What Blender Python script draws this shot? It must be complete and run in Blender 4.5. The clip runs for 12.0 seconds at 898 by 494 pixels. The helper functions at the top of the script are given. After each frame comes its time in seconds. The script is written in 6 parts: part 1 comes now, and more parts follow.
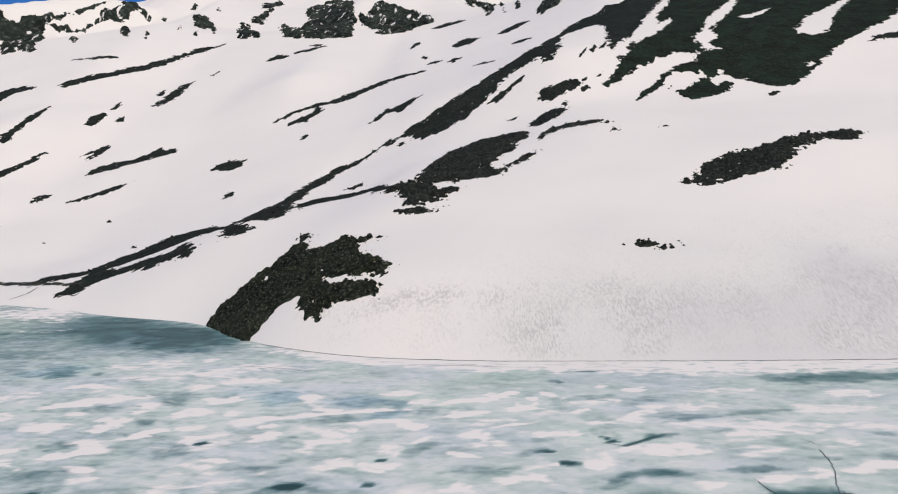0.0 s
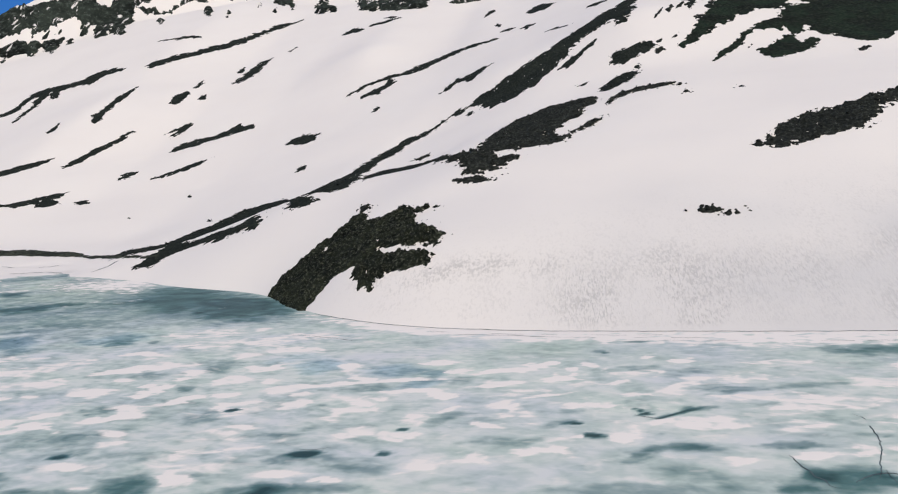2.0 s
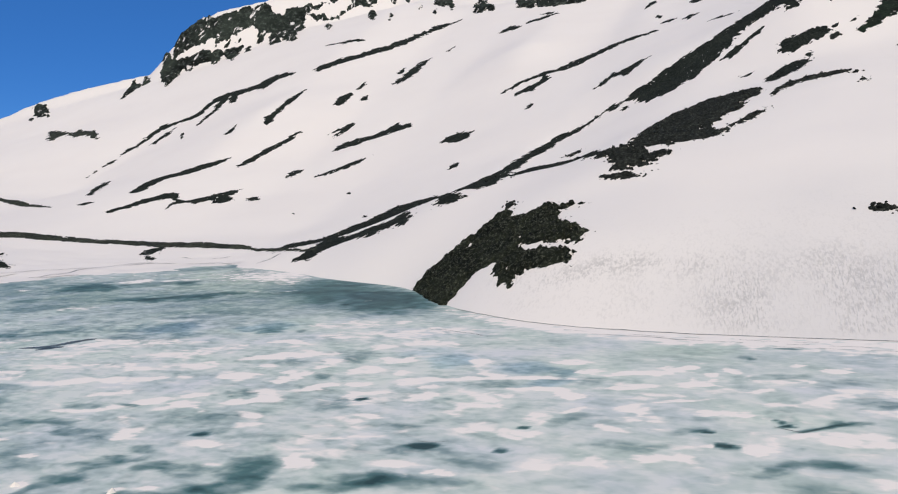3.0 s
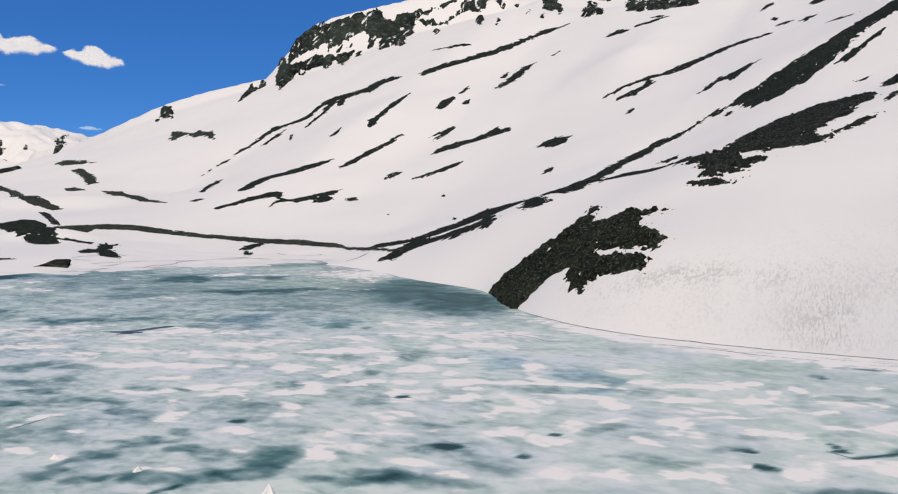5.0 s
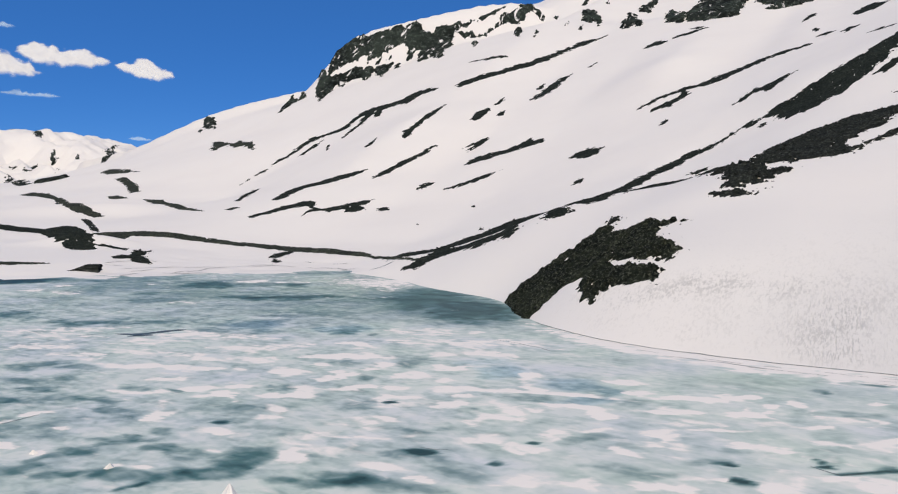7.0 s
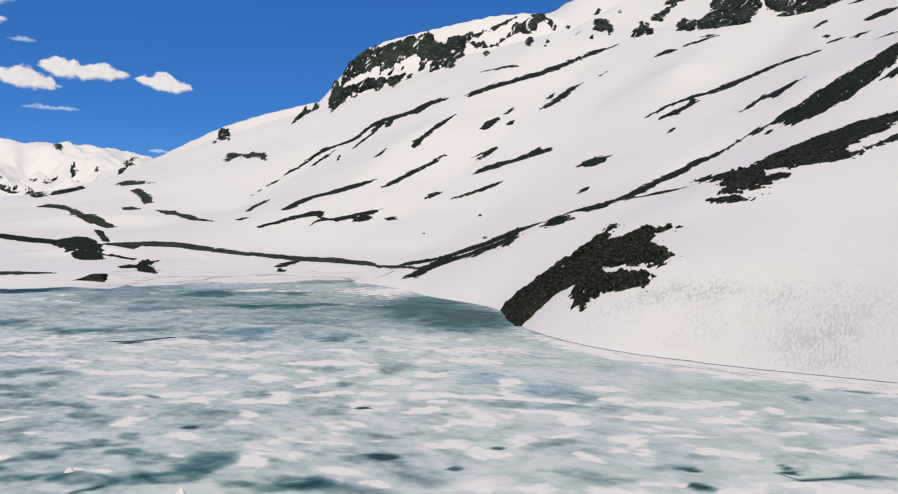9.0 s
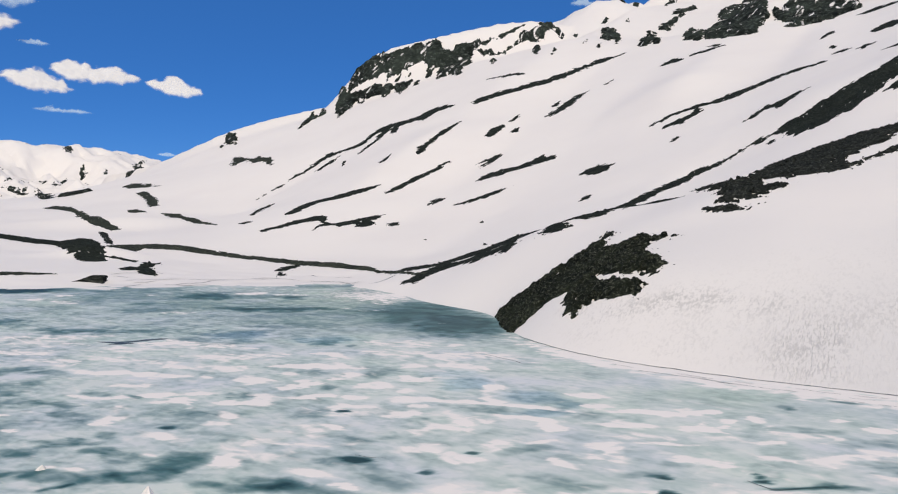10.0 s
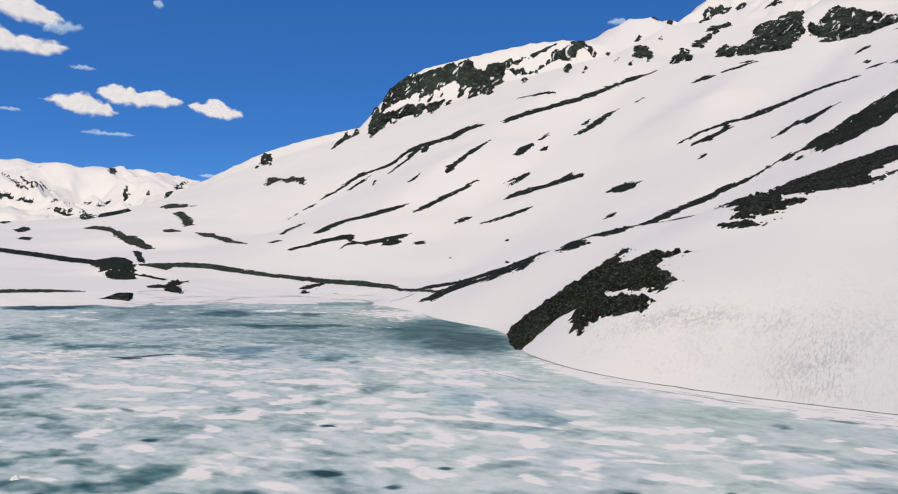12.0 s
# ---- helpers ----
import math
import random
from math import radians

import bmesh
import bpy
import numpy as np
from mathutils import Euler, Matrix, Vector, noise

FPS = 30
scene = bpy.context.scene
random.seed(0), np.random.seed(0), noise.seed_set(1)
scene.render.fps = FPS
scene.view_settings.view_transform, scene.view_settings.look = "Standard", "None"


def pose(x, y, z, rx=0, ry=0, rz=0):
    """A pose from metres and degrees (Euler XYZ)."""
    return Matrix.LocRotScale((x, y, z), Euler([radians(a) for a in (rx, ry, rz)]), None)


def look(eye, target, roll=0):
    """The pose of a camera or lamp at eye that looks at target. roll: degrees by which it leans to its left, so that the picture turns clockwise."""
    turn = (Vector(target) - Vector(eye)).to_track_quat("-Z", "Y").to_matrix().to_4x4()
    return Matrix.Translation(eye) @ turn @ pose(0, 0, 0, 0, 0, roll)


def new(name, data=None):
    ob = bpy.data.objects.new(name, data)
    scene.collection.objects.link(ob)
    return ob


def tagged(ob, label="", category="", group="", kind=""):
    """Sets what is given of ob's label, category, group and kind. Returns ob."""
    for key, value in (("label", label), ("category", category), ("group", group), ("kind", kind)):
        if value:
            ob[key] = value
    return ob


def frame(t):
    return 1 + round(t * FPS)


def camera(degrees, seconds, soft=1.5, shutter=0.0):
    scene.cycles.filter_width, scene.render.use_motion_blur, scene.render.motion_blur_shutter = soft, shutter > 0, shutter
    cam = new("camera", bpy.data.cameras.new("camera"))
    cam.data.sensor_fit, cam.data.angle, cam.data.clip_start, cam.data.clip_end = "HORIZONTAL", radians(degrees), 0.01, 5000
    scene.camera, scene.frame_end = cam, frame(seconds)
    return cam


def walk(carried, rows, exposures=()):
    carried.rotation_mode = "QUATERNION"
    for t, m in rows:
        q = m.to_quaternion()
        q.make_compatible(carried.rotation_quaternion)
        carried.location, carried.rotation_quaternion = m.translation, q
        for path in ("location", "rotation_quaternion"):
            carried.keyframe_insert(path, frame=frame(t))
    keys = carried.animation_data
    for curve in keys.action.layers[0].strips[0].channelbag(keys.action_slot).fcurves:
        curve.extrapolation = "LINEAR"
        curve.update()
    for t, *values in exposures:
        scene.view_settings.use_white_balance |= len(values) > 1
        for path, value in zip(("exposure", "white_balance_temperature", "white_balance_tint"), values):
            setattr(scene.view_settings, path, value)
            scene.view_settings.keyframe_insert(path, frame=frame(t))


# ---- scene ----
cam = camera(59.23, 12.0, soft=1.15)
PATH = [
    (0, (-1.273, -0.364, 10.113), (-2.50, 99.54, 5.87), -0.77),
    (0.5, (-0.649, -0.224, 10.065), (-2.11, 99.64, 4.98), -1.08),
    (1, (0.001, 0.000, 9.999), (-2.34, 99.82, 4.53), -1.47),
    (1.5, (0.600, 0.243, 9.922), (-2.87, 100.02, 4.22), -1.85),
    (2, (1.315, 0.682, 9.784), (-10.71, 99.67, 2.20), -1.75),
    (2.5, (1.907, 0.972, 9.725), (-18.00, 98.69, 2.27), -1.88),
    (3, (2.589, 1.319, 9.625), (-28.85, 95.97, 2.35), -1.76),
    (3.2, (2.845, 1.461, 9.579), (-30.59, 95.46, 2.80), -2.02),
    (4.8, (4.829, 2.654, 9.303), (-38.06, 92.73, 2.46), -0.53),
    (5, (5.052, 2.797, 9.274), (-38.89, 92.40, 2.91), -0.44),
    (5.5, (5.542, 3.128, 9.188), (-40.98, 91.52, 4.41), -0.78),
    (6, (6.135, 3.416, 9.120), (-40.03, 92.00, 4.57), -0.67),
    (6.5, (6.608, 3.724, 9.038), (-40.44, 91.82, 3.96), -0.28),
    (7, (7.088, 4.079, 8.942), (-41.52, 91.33, 4.12), 0.09),
    (7.2, (7.252, 4.219, 8.917), (-42.23, 90.99, 4.17), 0.12),
    (8.8, (8.641, 4.984, 8.713), (-41.70, 91.33, 5.51), -0.07),
    (9, (8.838, 5.127, 8.706), (-41.66, 91.37, 5.18), -0.15),
    (9.5, (9.288, 5.389, 8.653), (-41.81, 91.30, 5.67), -0.11),
    (10, (9.815, 5.736, 8.577), (-41.49, 91.53, 5.93), 0.56),
    (10.5, (10.284, 6.038, 8.525), (-41.82, 91.35, 5.97), 0.82),
    (11, (10.808, 6.418, 8.478), (-42.02, 91.29, 6.13), 0.87),
    (11.5, (11.301, 6.780, 8.430), (-42.61, 91.00, 7.39), 0.66),
    (12, (11.819, 7.113, 8.358), (-43.51, 90.41, 8.14), 0.47),
]
walk(cam, [(t, look(eye, target, roll)) for t, eye, target, roll in PATH])

# ---- light: high sun behind the walker, clear sky ----
SUN_ELEVATION, SUN_BEARING = 56, 150   # degrees; bearing clockwise from +y
world = bpy.data.worlds.new("sky")
scene.world = world
world.use_nodes = True
wn = world.node_tree.nodes
wl = world.node_tree.links
sky = wn.new("ShaderNodeTexSky")
sky.sky_type = "NISHITA"
sky.sun_disc = False
sky.sun_elevation = radians(SUN_ELEVATION)
sky.sun_rotation = radians(SUN_BEARING)
sky.altitude = 3600
sky.air_density = 0.85
sky.dust_density = 0.6
sky.ozone_density = 9.0
deep = wn.new("ShaderNodeHueSaturation")
deep.inputs["Saturation"].default_value = 1.14
deep.inputs["Hue"].default_value = 0.492
wl.new(sky.outputs[0], deep.inputs["Color"])
thin_air = wn.new("ShaderNodeMix")
thin_air.data_type, thin_air.blend_type = "RGBA", "MULTIPLY"
thin_air.inputs["Factor"].default_value = 1.0
thin_air.inputs[7].default_value = (1.0, 1.06, 1.27, 1)
wl.new(deep.outputs[0], thin_air.inputs[6])
even = wn.new("ShaderNodeMix")   # high mountain air: little change from the skyline to overhead
even.data_type = "RGBA"
even.inputs["Factor"].default_value = 0.5
even.inputs[7].default_value = (0.45, 1.82, 5.75, 1)
wl.new(thin_air.outputs[2], even.inputs[6])
wl.new(even.outputs[2], wn["Background"].inputs[0])
wn["Background"].inputs[1].default_value = 0.089

lamp = bpy.data.lights.new("sun", "SUN")
lamp.energy = 3.08
lamp.angle = radians(0.6)
lamp.color = (1.0, 0.872, 0.628)
b, e = radians(SUN_BEARING), radians(SUN_ELEVATION)
sun = new("sun", lamp)
sun.matrix_world = look((0, 0, 0), (-math.sin(b) * math.cos(e), -math.cos(b) * math.cos(e), -math.sin(e)))
scene.view_settings.exposure = 0.0

# ---- the shape of the land ----
def hash_lattice(i, j, seed):
    n = (i * 374761393 + j * 668265263 + seed * 974634541) & 0xFFFFFFFF
    n = ((n ^ (n >> 13)) * 1274126177) & 0xFFFFFFFF
    return ((n ^ (n >> 16)) & 0xFFFF) / 65535.0


def value_noise(x, y, seed=0):
    """Smooth noise in -1..1 on a unit lattice."""
    i, j = np.floor(x).astype(np.int64), np.floor(y).astype(np.int64)
    u, v = x - i, y - j
    u, v = u * u * u * (u * (u * 6 - 15) + 10), v * v * v * (v * (v * 6 - 15) + 10)
    a, b_ = hash_lattice(i, j, seed), hash_lattice(i + 1, j, seed)
    c, d = hash_lattice(i, j + 1, seed), hash_lattice(i + 1, j + 1, seed)
    return 2 * (a + (b_ - a) * u + (c - a) * v + (a - b_ - c + d) * u * v) - 1


def fbm(x, y, octaves=4, seed=0, gain=0.5):
    total, amp = 0.0, 1.0
    for k in range(octaves):
        cs, sn = math.cos(0.7 * k), math.sin(0.7 * k)
        f = 2.03 ** k
        total = total + amp * value_noise((cs * x - sn * y) * f + 17.3 * k, (sn * x + cs * y) * f - 9.1 * k, seed + k)
        amp *= gain
    return total


def ridged(x, y, octaves=4, seed=0):
    total, amp = 0.0, 1.0
    for k in range(octaves):
        total = total + amp * (1 - 2 * np.abs(value_noise(x * 2.1 ** k + 5.2 * k, y * 2.1 ** k, seed + k)))
        amp *= 0.5
    return total


def smoothstep(a, b_, v):
    u = np.clip((v - a) / (b_ - a), 0, 1)
    return u * u * (3 - 2 * u)


# Cross profiles of the valley side, west to east: (distance north, height)
PROFILES = {}


def profile(east, *knots):
    PROFILES[east] = knots


profile(-420, (0, 3), (184, 16), (300, 24), (500, 30), (700, 40))
profile(-330, (0, 2), (184, 14), (250, 24), (290, 41), (330, 45), (700, 50))
profile(-290, (0, 2), (184, 13), (250, 32), (300, 55), (330, 58), (700, 66))
profile(-230, (0, 1), (150, 9), (195, 17), (250, 38), (283, 56), (305, 63), (330, 70), (700, 90))
profile(-170, (0, 1), (146, 6), (180, 11), (206, 22), (250, 47), (305, 76), (325, 84), (700, 110))
profile(-120, (60, -4), (96, 0), (137, 7), (172, 18), (207, 36), (229, 44), (270, 66), (319, 88), (345, 95), (375, 108), (405, 122), (500, 148), (700, 160))
profile(-90, (60, -6), (97, 0), (124, 2), (151, 9), (183, 21), (221, 40), (270, 62), (309, 81), (333, 86.5), (345, 89), (380, 106), (430, 122), (500, 150), (700, 160))
profile(-65, (70, -6), (100, 0), (124, 3), (150, 11), (180, 24), (220, 43), (300, 80), (325, 85), (342, 89), (380, 104), (450, 128), (700, 160))
profile(-45, (70, -6), (87, 0), (95, 2.7), (108, 4.8), (140, 13), (162, 21), (186, 32), (212, 48), (234, 55), (296, 79), (322, 84), (335, 90), (356, 106), (500, 160), (700, 170))
profile(-28, (40, -16), (76, 0), (83, 4.6), (90.7, 8.2), (97, 9.6), (112, 10.3), (140, 17), (162, 26), (177, 32.5), (234, 54), (296, 79), (318, 83), (330, 88), (360, 108), (500, 160), (700, 170))
profile(-22, (35, -15), (68.3, 0), (75.8, 2.7), (80, 5.1), (86, 7.5), (95, 9.6), (98, 11), (115, 12), (138, 16.5), (150, 23), (162, 28), (177, 34), (234, 54), (296, 78), (316, 82.5), (330, 88), (360, 108), (700, 170))
profile(-15, (30, -15), (59.9, 0), (63, 2.2), (65.5, 3.8), (70, 5), (75, 6.2), (78, 7.1), (81.5, 8.5), (97, 11.4), (115, 13), (142, 20.8), (162, 31), (215, 50), (290, 77), (312, 82), (330, 89), (360, 108), (700, 170))
profile(-8, (30, -14), (55.2, 0), (63, 4.8), (67, 6.1), (73, 7.5), (76, 8), (84, 11.5), (104, 16), (125, 18.5), (144, 24.5), (156, 32), (215, 51), (290, 77), (310, 82), (360, 108), (700, 170))
profile(0, (30, -11), (53.5, 0), (63, 5), (66, 6.5), (84, 12.4), (104, 17), (125, 21), (144, 28), (156, 35), (215, 53), (285, 77), (306, 83), (360, 108), (700, 170))
profile(17, (30, -10), (52.8, 0), (62, 4.9), (65, 6.3), (80, 12.2), (110, 22.3), (134, 28), (156, 42), (215, 58), (290, 84), (330, 96), (700, 170))
profile(40, (30, -9), (52.5, 0), (64, 5.3), (90, 18.2), (126, 27.5), (138, 32), (160, 45), (220, 69), (290, 95), (700, 170))
profile(75, (30, -8), (51, 0), (64, 5.5), (92, 19), (126, 29), (160, 46), (220, 72), (300, 102), (700, 180))
profile(160, (10, -8), (30, 0), (64, 14), (126, 40), (220, 80), (300, 110), (700, 190))


def blurred(field, sigma):
    n = int(3 * sigma) + 1
    kernel = np.exp(-0.5 * (np.arange(-n, n + 1) / sigma) ** 2)
    kernel /= kernel.sum()
    for axis in (0, 1):
        padded = np.pad(field, [(n, n) if a == axis else (0, 0) for a in (0, 1)], mode="edge")
        field = np.apply_along_axis(lambda row: np.convolve(row, kernel, "valid"), axis, padded)
    return field


SIDE_X, SIDE_Y, SIDE_STEP = np.arange(-420, 162, 2.0), np.arange(0, 702, 2.0), 2.0


def valley_side():
    easts = sorted(PROFILES)
    lines = np.array([np.interp(SIDE_Y, *np.array(PROFILES[e_]).T) for e_ in easts])
    field = np.array([np.interp(SIDE_X, easts, lines[:, k]) for k in range(len(SIDE_Y))]).T
    return blurred(field, 1.25)


SIDE = valley_side()


def sample(field, xs, ys, step, x, y):
    u = np.clip((x - xs[0]) / step, 0, len(xs) - 1.001)
    v = np.clip((y - ys[0]) / step, 0, len(ys) - 1.001)
    i, j = u.astype(int), v.astype(int)
    u, v = u - i, v - j
    return (field[i, j] * (1 - u) * (1 - v) + field[i + 1, j] * u * (1 - v)
            + field[i, j + 1] * (1 - u) * v + field[i + 1, j + 1] * u * v)


def crest(x, y, *points, slope=0.6, behind=None):
    """A mountain ridge whose crest runs west to east through points (x, y, height); behind: the slope of the shelf on its north side."""
    near, height, north = np.full(np.shape(x), 1e9), np.full(np.shape(x), -500.0), np.zeros(np.shape(x), bool)
    best = height
    for (ax, ay, az), (bx, by, bz) in zip(points, points[1:]):
        dx, dy = bx - ax, by - ay
        k = np.clip(((x - ax) * dx + (y - ay) * dy) / (dx * dx + dy * dy), 0, 1)
        off = np.hypot(x - ax - k * dx, y - ay - k * dy)
        here = az + k * (bz - az)
        best = np.maximum(best, here - slope * off)
        closer = off < near
        near, height = np.where(closer, off, near), np.where(closer, here, height)
        north = np.where(closer, dx * (y - ay) - dy * (x - ax) > 0, north)
    if behind is not None:
        shelf = height - behind * np.minimum(near, 60) - slope * np.maximum(near - 60, 0)
        best = np.where(north, np.maximum(best, shelf), best)
    return best


def hummock(x, y, cx, cy, rx, ry, height, turn=0):
    c, s = math.cos(radians(turn)), math.sin(radians(turn))
    u, v = ((x - cx) * c + (y - cy) * s) / rx, (-(x - cx) * s + (y - cy) * c) / ry
    return height * np.exp(-(u * u + v * v))


def land(x, y):
    """Height of the ground over the lake's level."""
    x, y = np.asarray(x, float), np.asarray(y, float)
    z = sample(SIDE, SIDE_X, SIDE_Y, SIDE_STEP, x, y)
    away = np.maximum(np.maximum(-420 - x, x - 160), np.maximum(-y, y - 700))
    z = z - 0.02 * np.clip(away, 0, 2000)
    # flat snowfields at the lake's head
    wob = 2 * value_noise(x / 19, y / 14, 31) + 0.8 * value_noise(x / 6, y / 5, 32)
    west = -85 - x + wob - 0.0025 * (y - 80) ** 2 * (y > 80) - 0.4 * np.clip(76 - y, 0, 60)
    flat = np.where(west < 12, 0.10 * west, 1.2 + 0.03 * (west - 12))
    z = np.where(y < 240, np.maximum(z, np.where(x < -60, np.minimum(flat, 9), -20)), z)
    # low shelf of slush along the head's straight shore
    head = -0.717 * x + 0.697 * y - 109.6 + 0.9 * value_noise(x / 9, y / 9, 35) + 0.4 * value_noise(x / 3, y / 3, 36)
    shelf = np.where((x > -92) & (x < -54) & (y > 62) & (y < 112), np.clip(0.05 * head, -3, 0.45), -20)
    z = np.maximum(z, shelf)
    z = z + hummock(x, y, -124, 100, 9, 5, 2.2, 40) + hummock(x, y, -190, 148, 26, 10, 3.0, 35)
    z = z + 0.16 * fbm(x / 3.4, y / 2.6, 3, 33) * smoothstep(1.6, 0.2, np.abs(z)) * smoothstep(-34, -50, x)
    # gentle drifts on the slopes
    high = smoothstep(2, 14, z)
    z = z + high * (0.22 * fbm(x / 34, y / 26, 3, 3) + 0.07 * fbm(x / 7, y / 7, 3, 8))
    # the domed summit above its cliffs
    rough = ridged(x / 30, y / 30, 4, 21)
    dome = crest(x, y, (-345, 292, 40), (-316, 287, 46), (-298, 291, 53), (-286, 297, 57.5), (-274, 301, 61), (-245, 314, 67.5), (-238, 314, 72),
                 (-227, 316, 85.4), (-221, 320, 91.0), (-214, 325, 95.8), (-183, 345, 105.0), (-168, 352.5, 108.1), (-153, 360, 109.2), (-143, 370, 108), slope=1.25, behind=0.06)
    dome = dome + 0.08 * rough
    z = np.maximum(z, dome) + 0.25 / 7 * np.clip(7 - np.abs(z - dome), 0, 7) ** 2   # the foot of the cliffs eases into the slope
    # the mountain behind the brow
    peak = crest(x, y, (-176, 398, 104), (-162, 401, 118), (-141, 409, 128.5), (-131, 413, 129), (-112, 432, 122), slope=0.62)
    back = crest(x, y, (-150, 470, 140), (-134, 485, 154), (-120, 509, 166), (-60, 540, 192), (60, 560, 215), (260, 600, 220), slope=0.7)
    z = np.maximum(z, np.maximum(peak + 0.8 * rough, back + 4 * rough - 2))
    # ranges at the valley's head and all round
    far_rough = ridged(x / 130, y / 130, 6, 40)
    far = crest(x, y, (-2300, 100, 260), (-1700, 320, 160), (-1259, 597, 124.2), (-1238, 637, 129.9), (-1226, 657, 133.1), (-1214, 678, 128.5), (-1204, 695, 127.3), (-1198, 705, 134.8), (-1190, 720, 126.5), (-1178, 741, 133.4), (-1167, 759, 135.4), (-1161, 771, 125.6), (-1151, 785, 99.0), (-1136, 806, 113.2), (-1120, 827, 117.2), (-1104, 849, 118.3), (-1091, 867, 101.0), (-1080, 882, 93.7),
                (-900, 1080, 120), (-500, 1400, 170), (0, 1700, 220), (900, 1700, 260), slope=0.30)
    z = np.maximum(z, far + 20 * (far_rough - 0.8) * smoothstep(-10, 60, 150 - far))
    around = crest(x, y, (-2300, 100, 260), (-2000, -900, 330), (-600, -1700, 300), (900, -1500, 320), (1800, -300, 300), (1700, 900, 280), (900, 1700, 260), slope=0.34)
    z = np.maximum(z, around + 22 * far_rough - 14)
    # the bank along which the walk goes
    across, along = -0.5 * x + 0.866 * y - 0.3, 0.866 * x + 0.5 * y
    bank = 8.35 - 0.117 * np.clip(along, -60, 60) - 0.56 * across + 0.25 * fbm(x / 5, y / 5, 3, 50) * smoothstep(1.0, 6.0, np.abs(across))
    bank = np.where(bank > 14, 14 + 0.35 * (bank - 14), bank)
    z = np.where(y < 45, np.maximum(z, np.minimum(bank, 90)), z)
    return z

# ---- materials ----
def material(name):
    m = bpy.data.materials.new(name)
    m.use_nodes = True
    t = m.node_tree
    return m, t.nodes, t.links, t.nodes["Principled BSDF"]


def noise_node(n, l, coord, scale, detail=4.0, rough=0.55, distortion=0.0):
    k = n.new("ShaderNodeTexNoise")
    k.inputs["Scale"].default_value = scale
    k.inputs["Detail"].default_value = detail
    k.inputs["Roughness"].default_value = rough
    k.inputs["Distortion"].default_value = distortion
    l.new(coord, k.inputs["Vector"])
    return k.outputs["Fac"]


def ramp_node(n, l, fac, *stops):
    k = n.new("ShaderNodeValToRGB")
    e_ = k.color_ramp.elements
    while len(e_) < len(stops):
        e_.new(0.5)
    for slot, (at, colour) in zip(e_, stops):
        slot.position = at
        slot.color = (*colour, 1) if len(colour) == 3 else colour
    l.new(fac, k.inputs["Fac"])
    return k.outputs["Color"]


def mix_node(n, l, fac, a, b_, blend="MIX"):
    k = n.new("ShaderNodeMix")
    k.data_type, k.blend_type = "RGBA", blend
    for slot, v in ((k.inputs["Factor"], fac), (k.inputs[6], a), (k.inputs[7], b_)):
        if isinstance(v, (int, float)):
            slot.default_value = v
        elif isinstance(v, tuple):
            slot.default_value = (*v, 1)
        else:
            l.new(v, slot)
    return k.outputs[2]


def math_node(n, l, op, a, b_=0.0, c=0.0):
    k = n.new("ShaderNodeMath")
    k.operation = op
    for slot, v in zip(k.inputs, (a, b_, c)):
        if isinstance(v, (int, float)):
            slot.default_value = v
        else:
            l.new(v, slot)
    return k.outputs[0]


def bump_node(n, l, height, strength, distance, normal=None):
    k = n.new("ShaderNodeBump")
    k.inputs["Strength"].default_value = strength
    k.inputs["Distance"].default_value = distance
    l.new(height, k.inputs["Height"])
    if normal is not None:
        l.new(normal, k.inputs["Normal"])
    return k.outputs["Normal"]


def stretch_node(n, l, coord, x, y, z, turn=0):
    k = n.new("ShaderNodeMapping")
    k.inputs["Scale"].default_value = (x, y, z)
    k.inputs["Rotation"].default_value = (0, 0, radians(turn))
    l.new(coord, k.inputs["Vector"])
    return k.outputs["Vector"]


def attribute_node(n, name):
    k = n.new("ShaderNodeAttribute")
    k.attribute_name = name
    return k.outputs["Fac"]


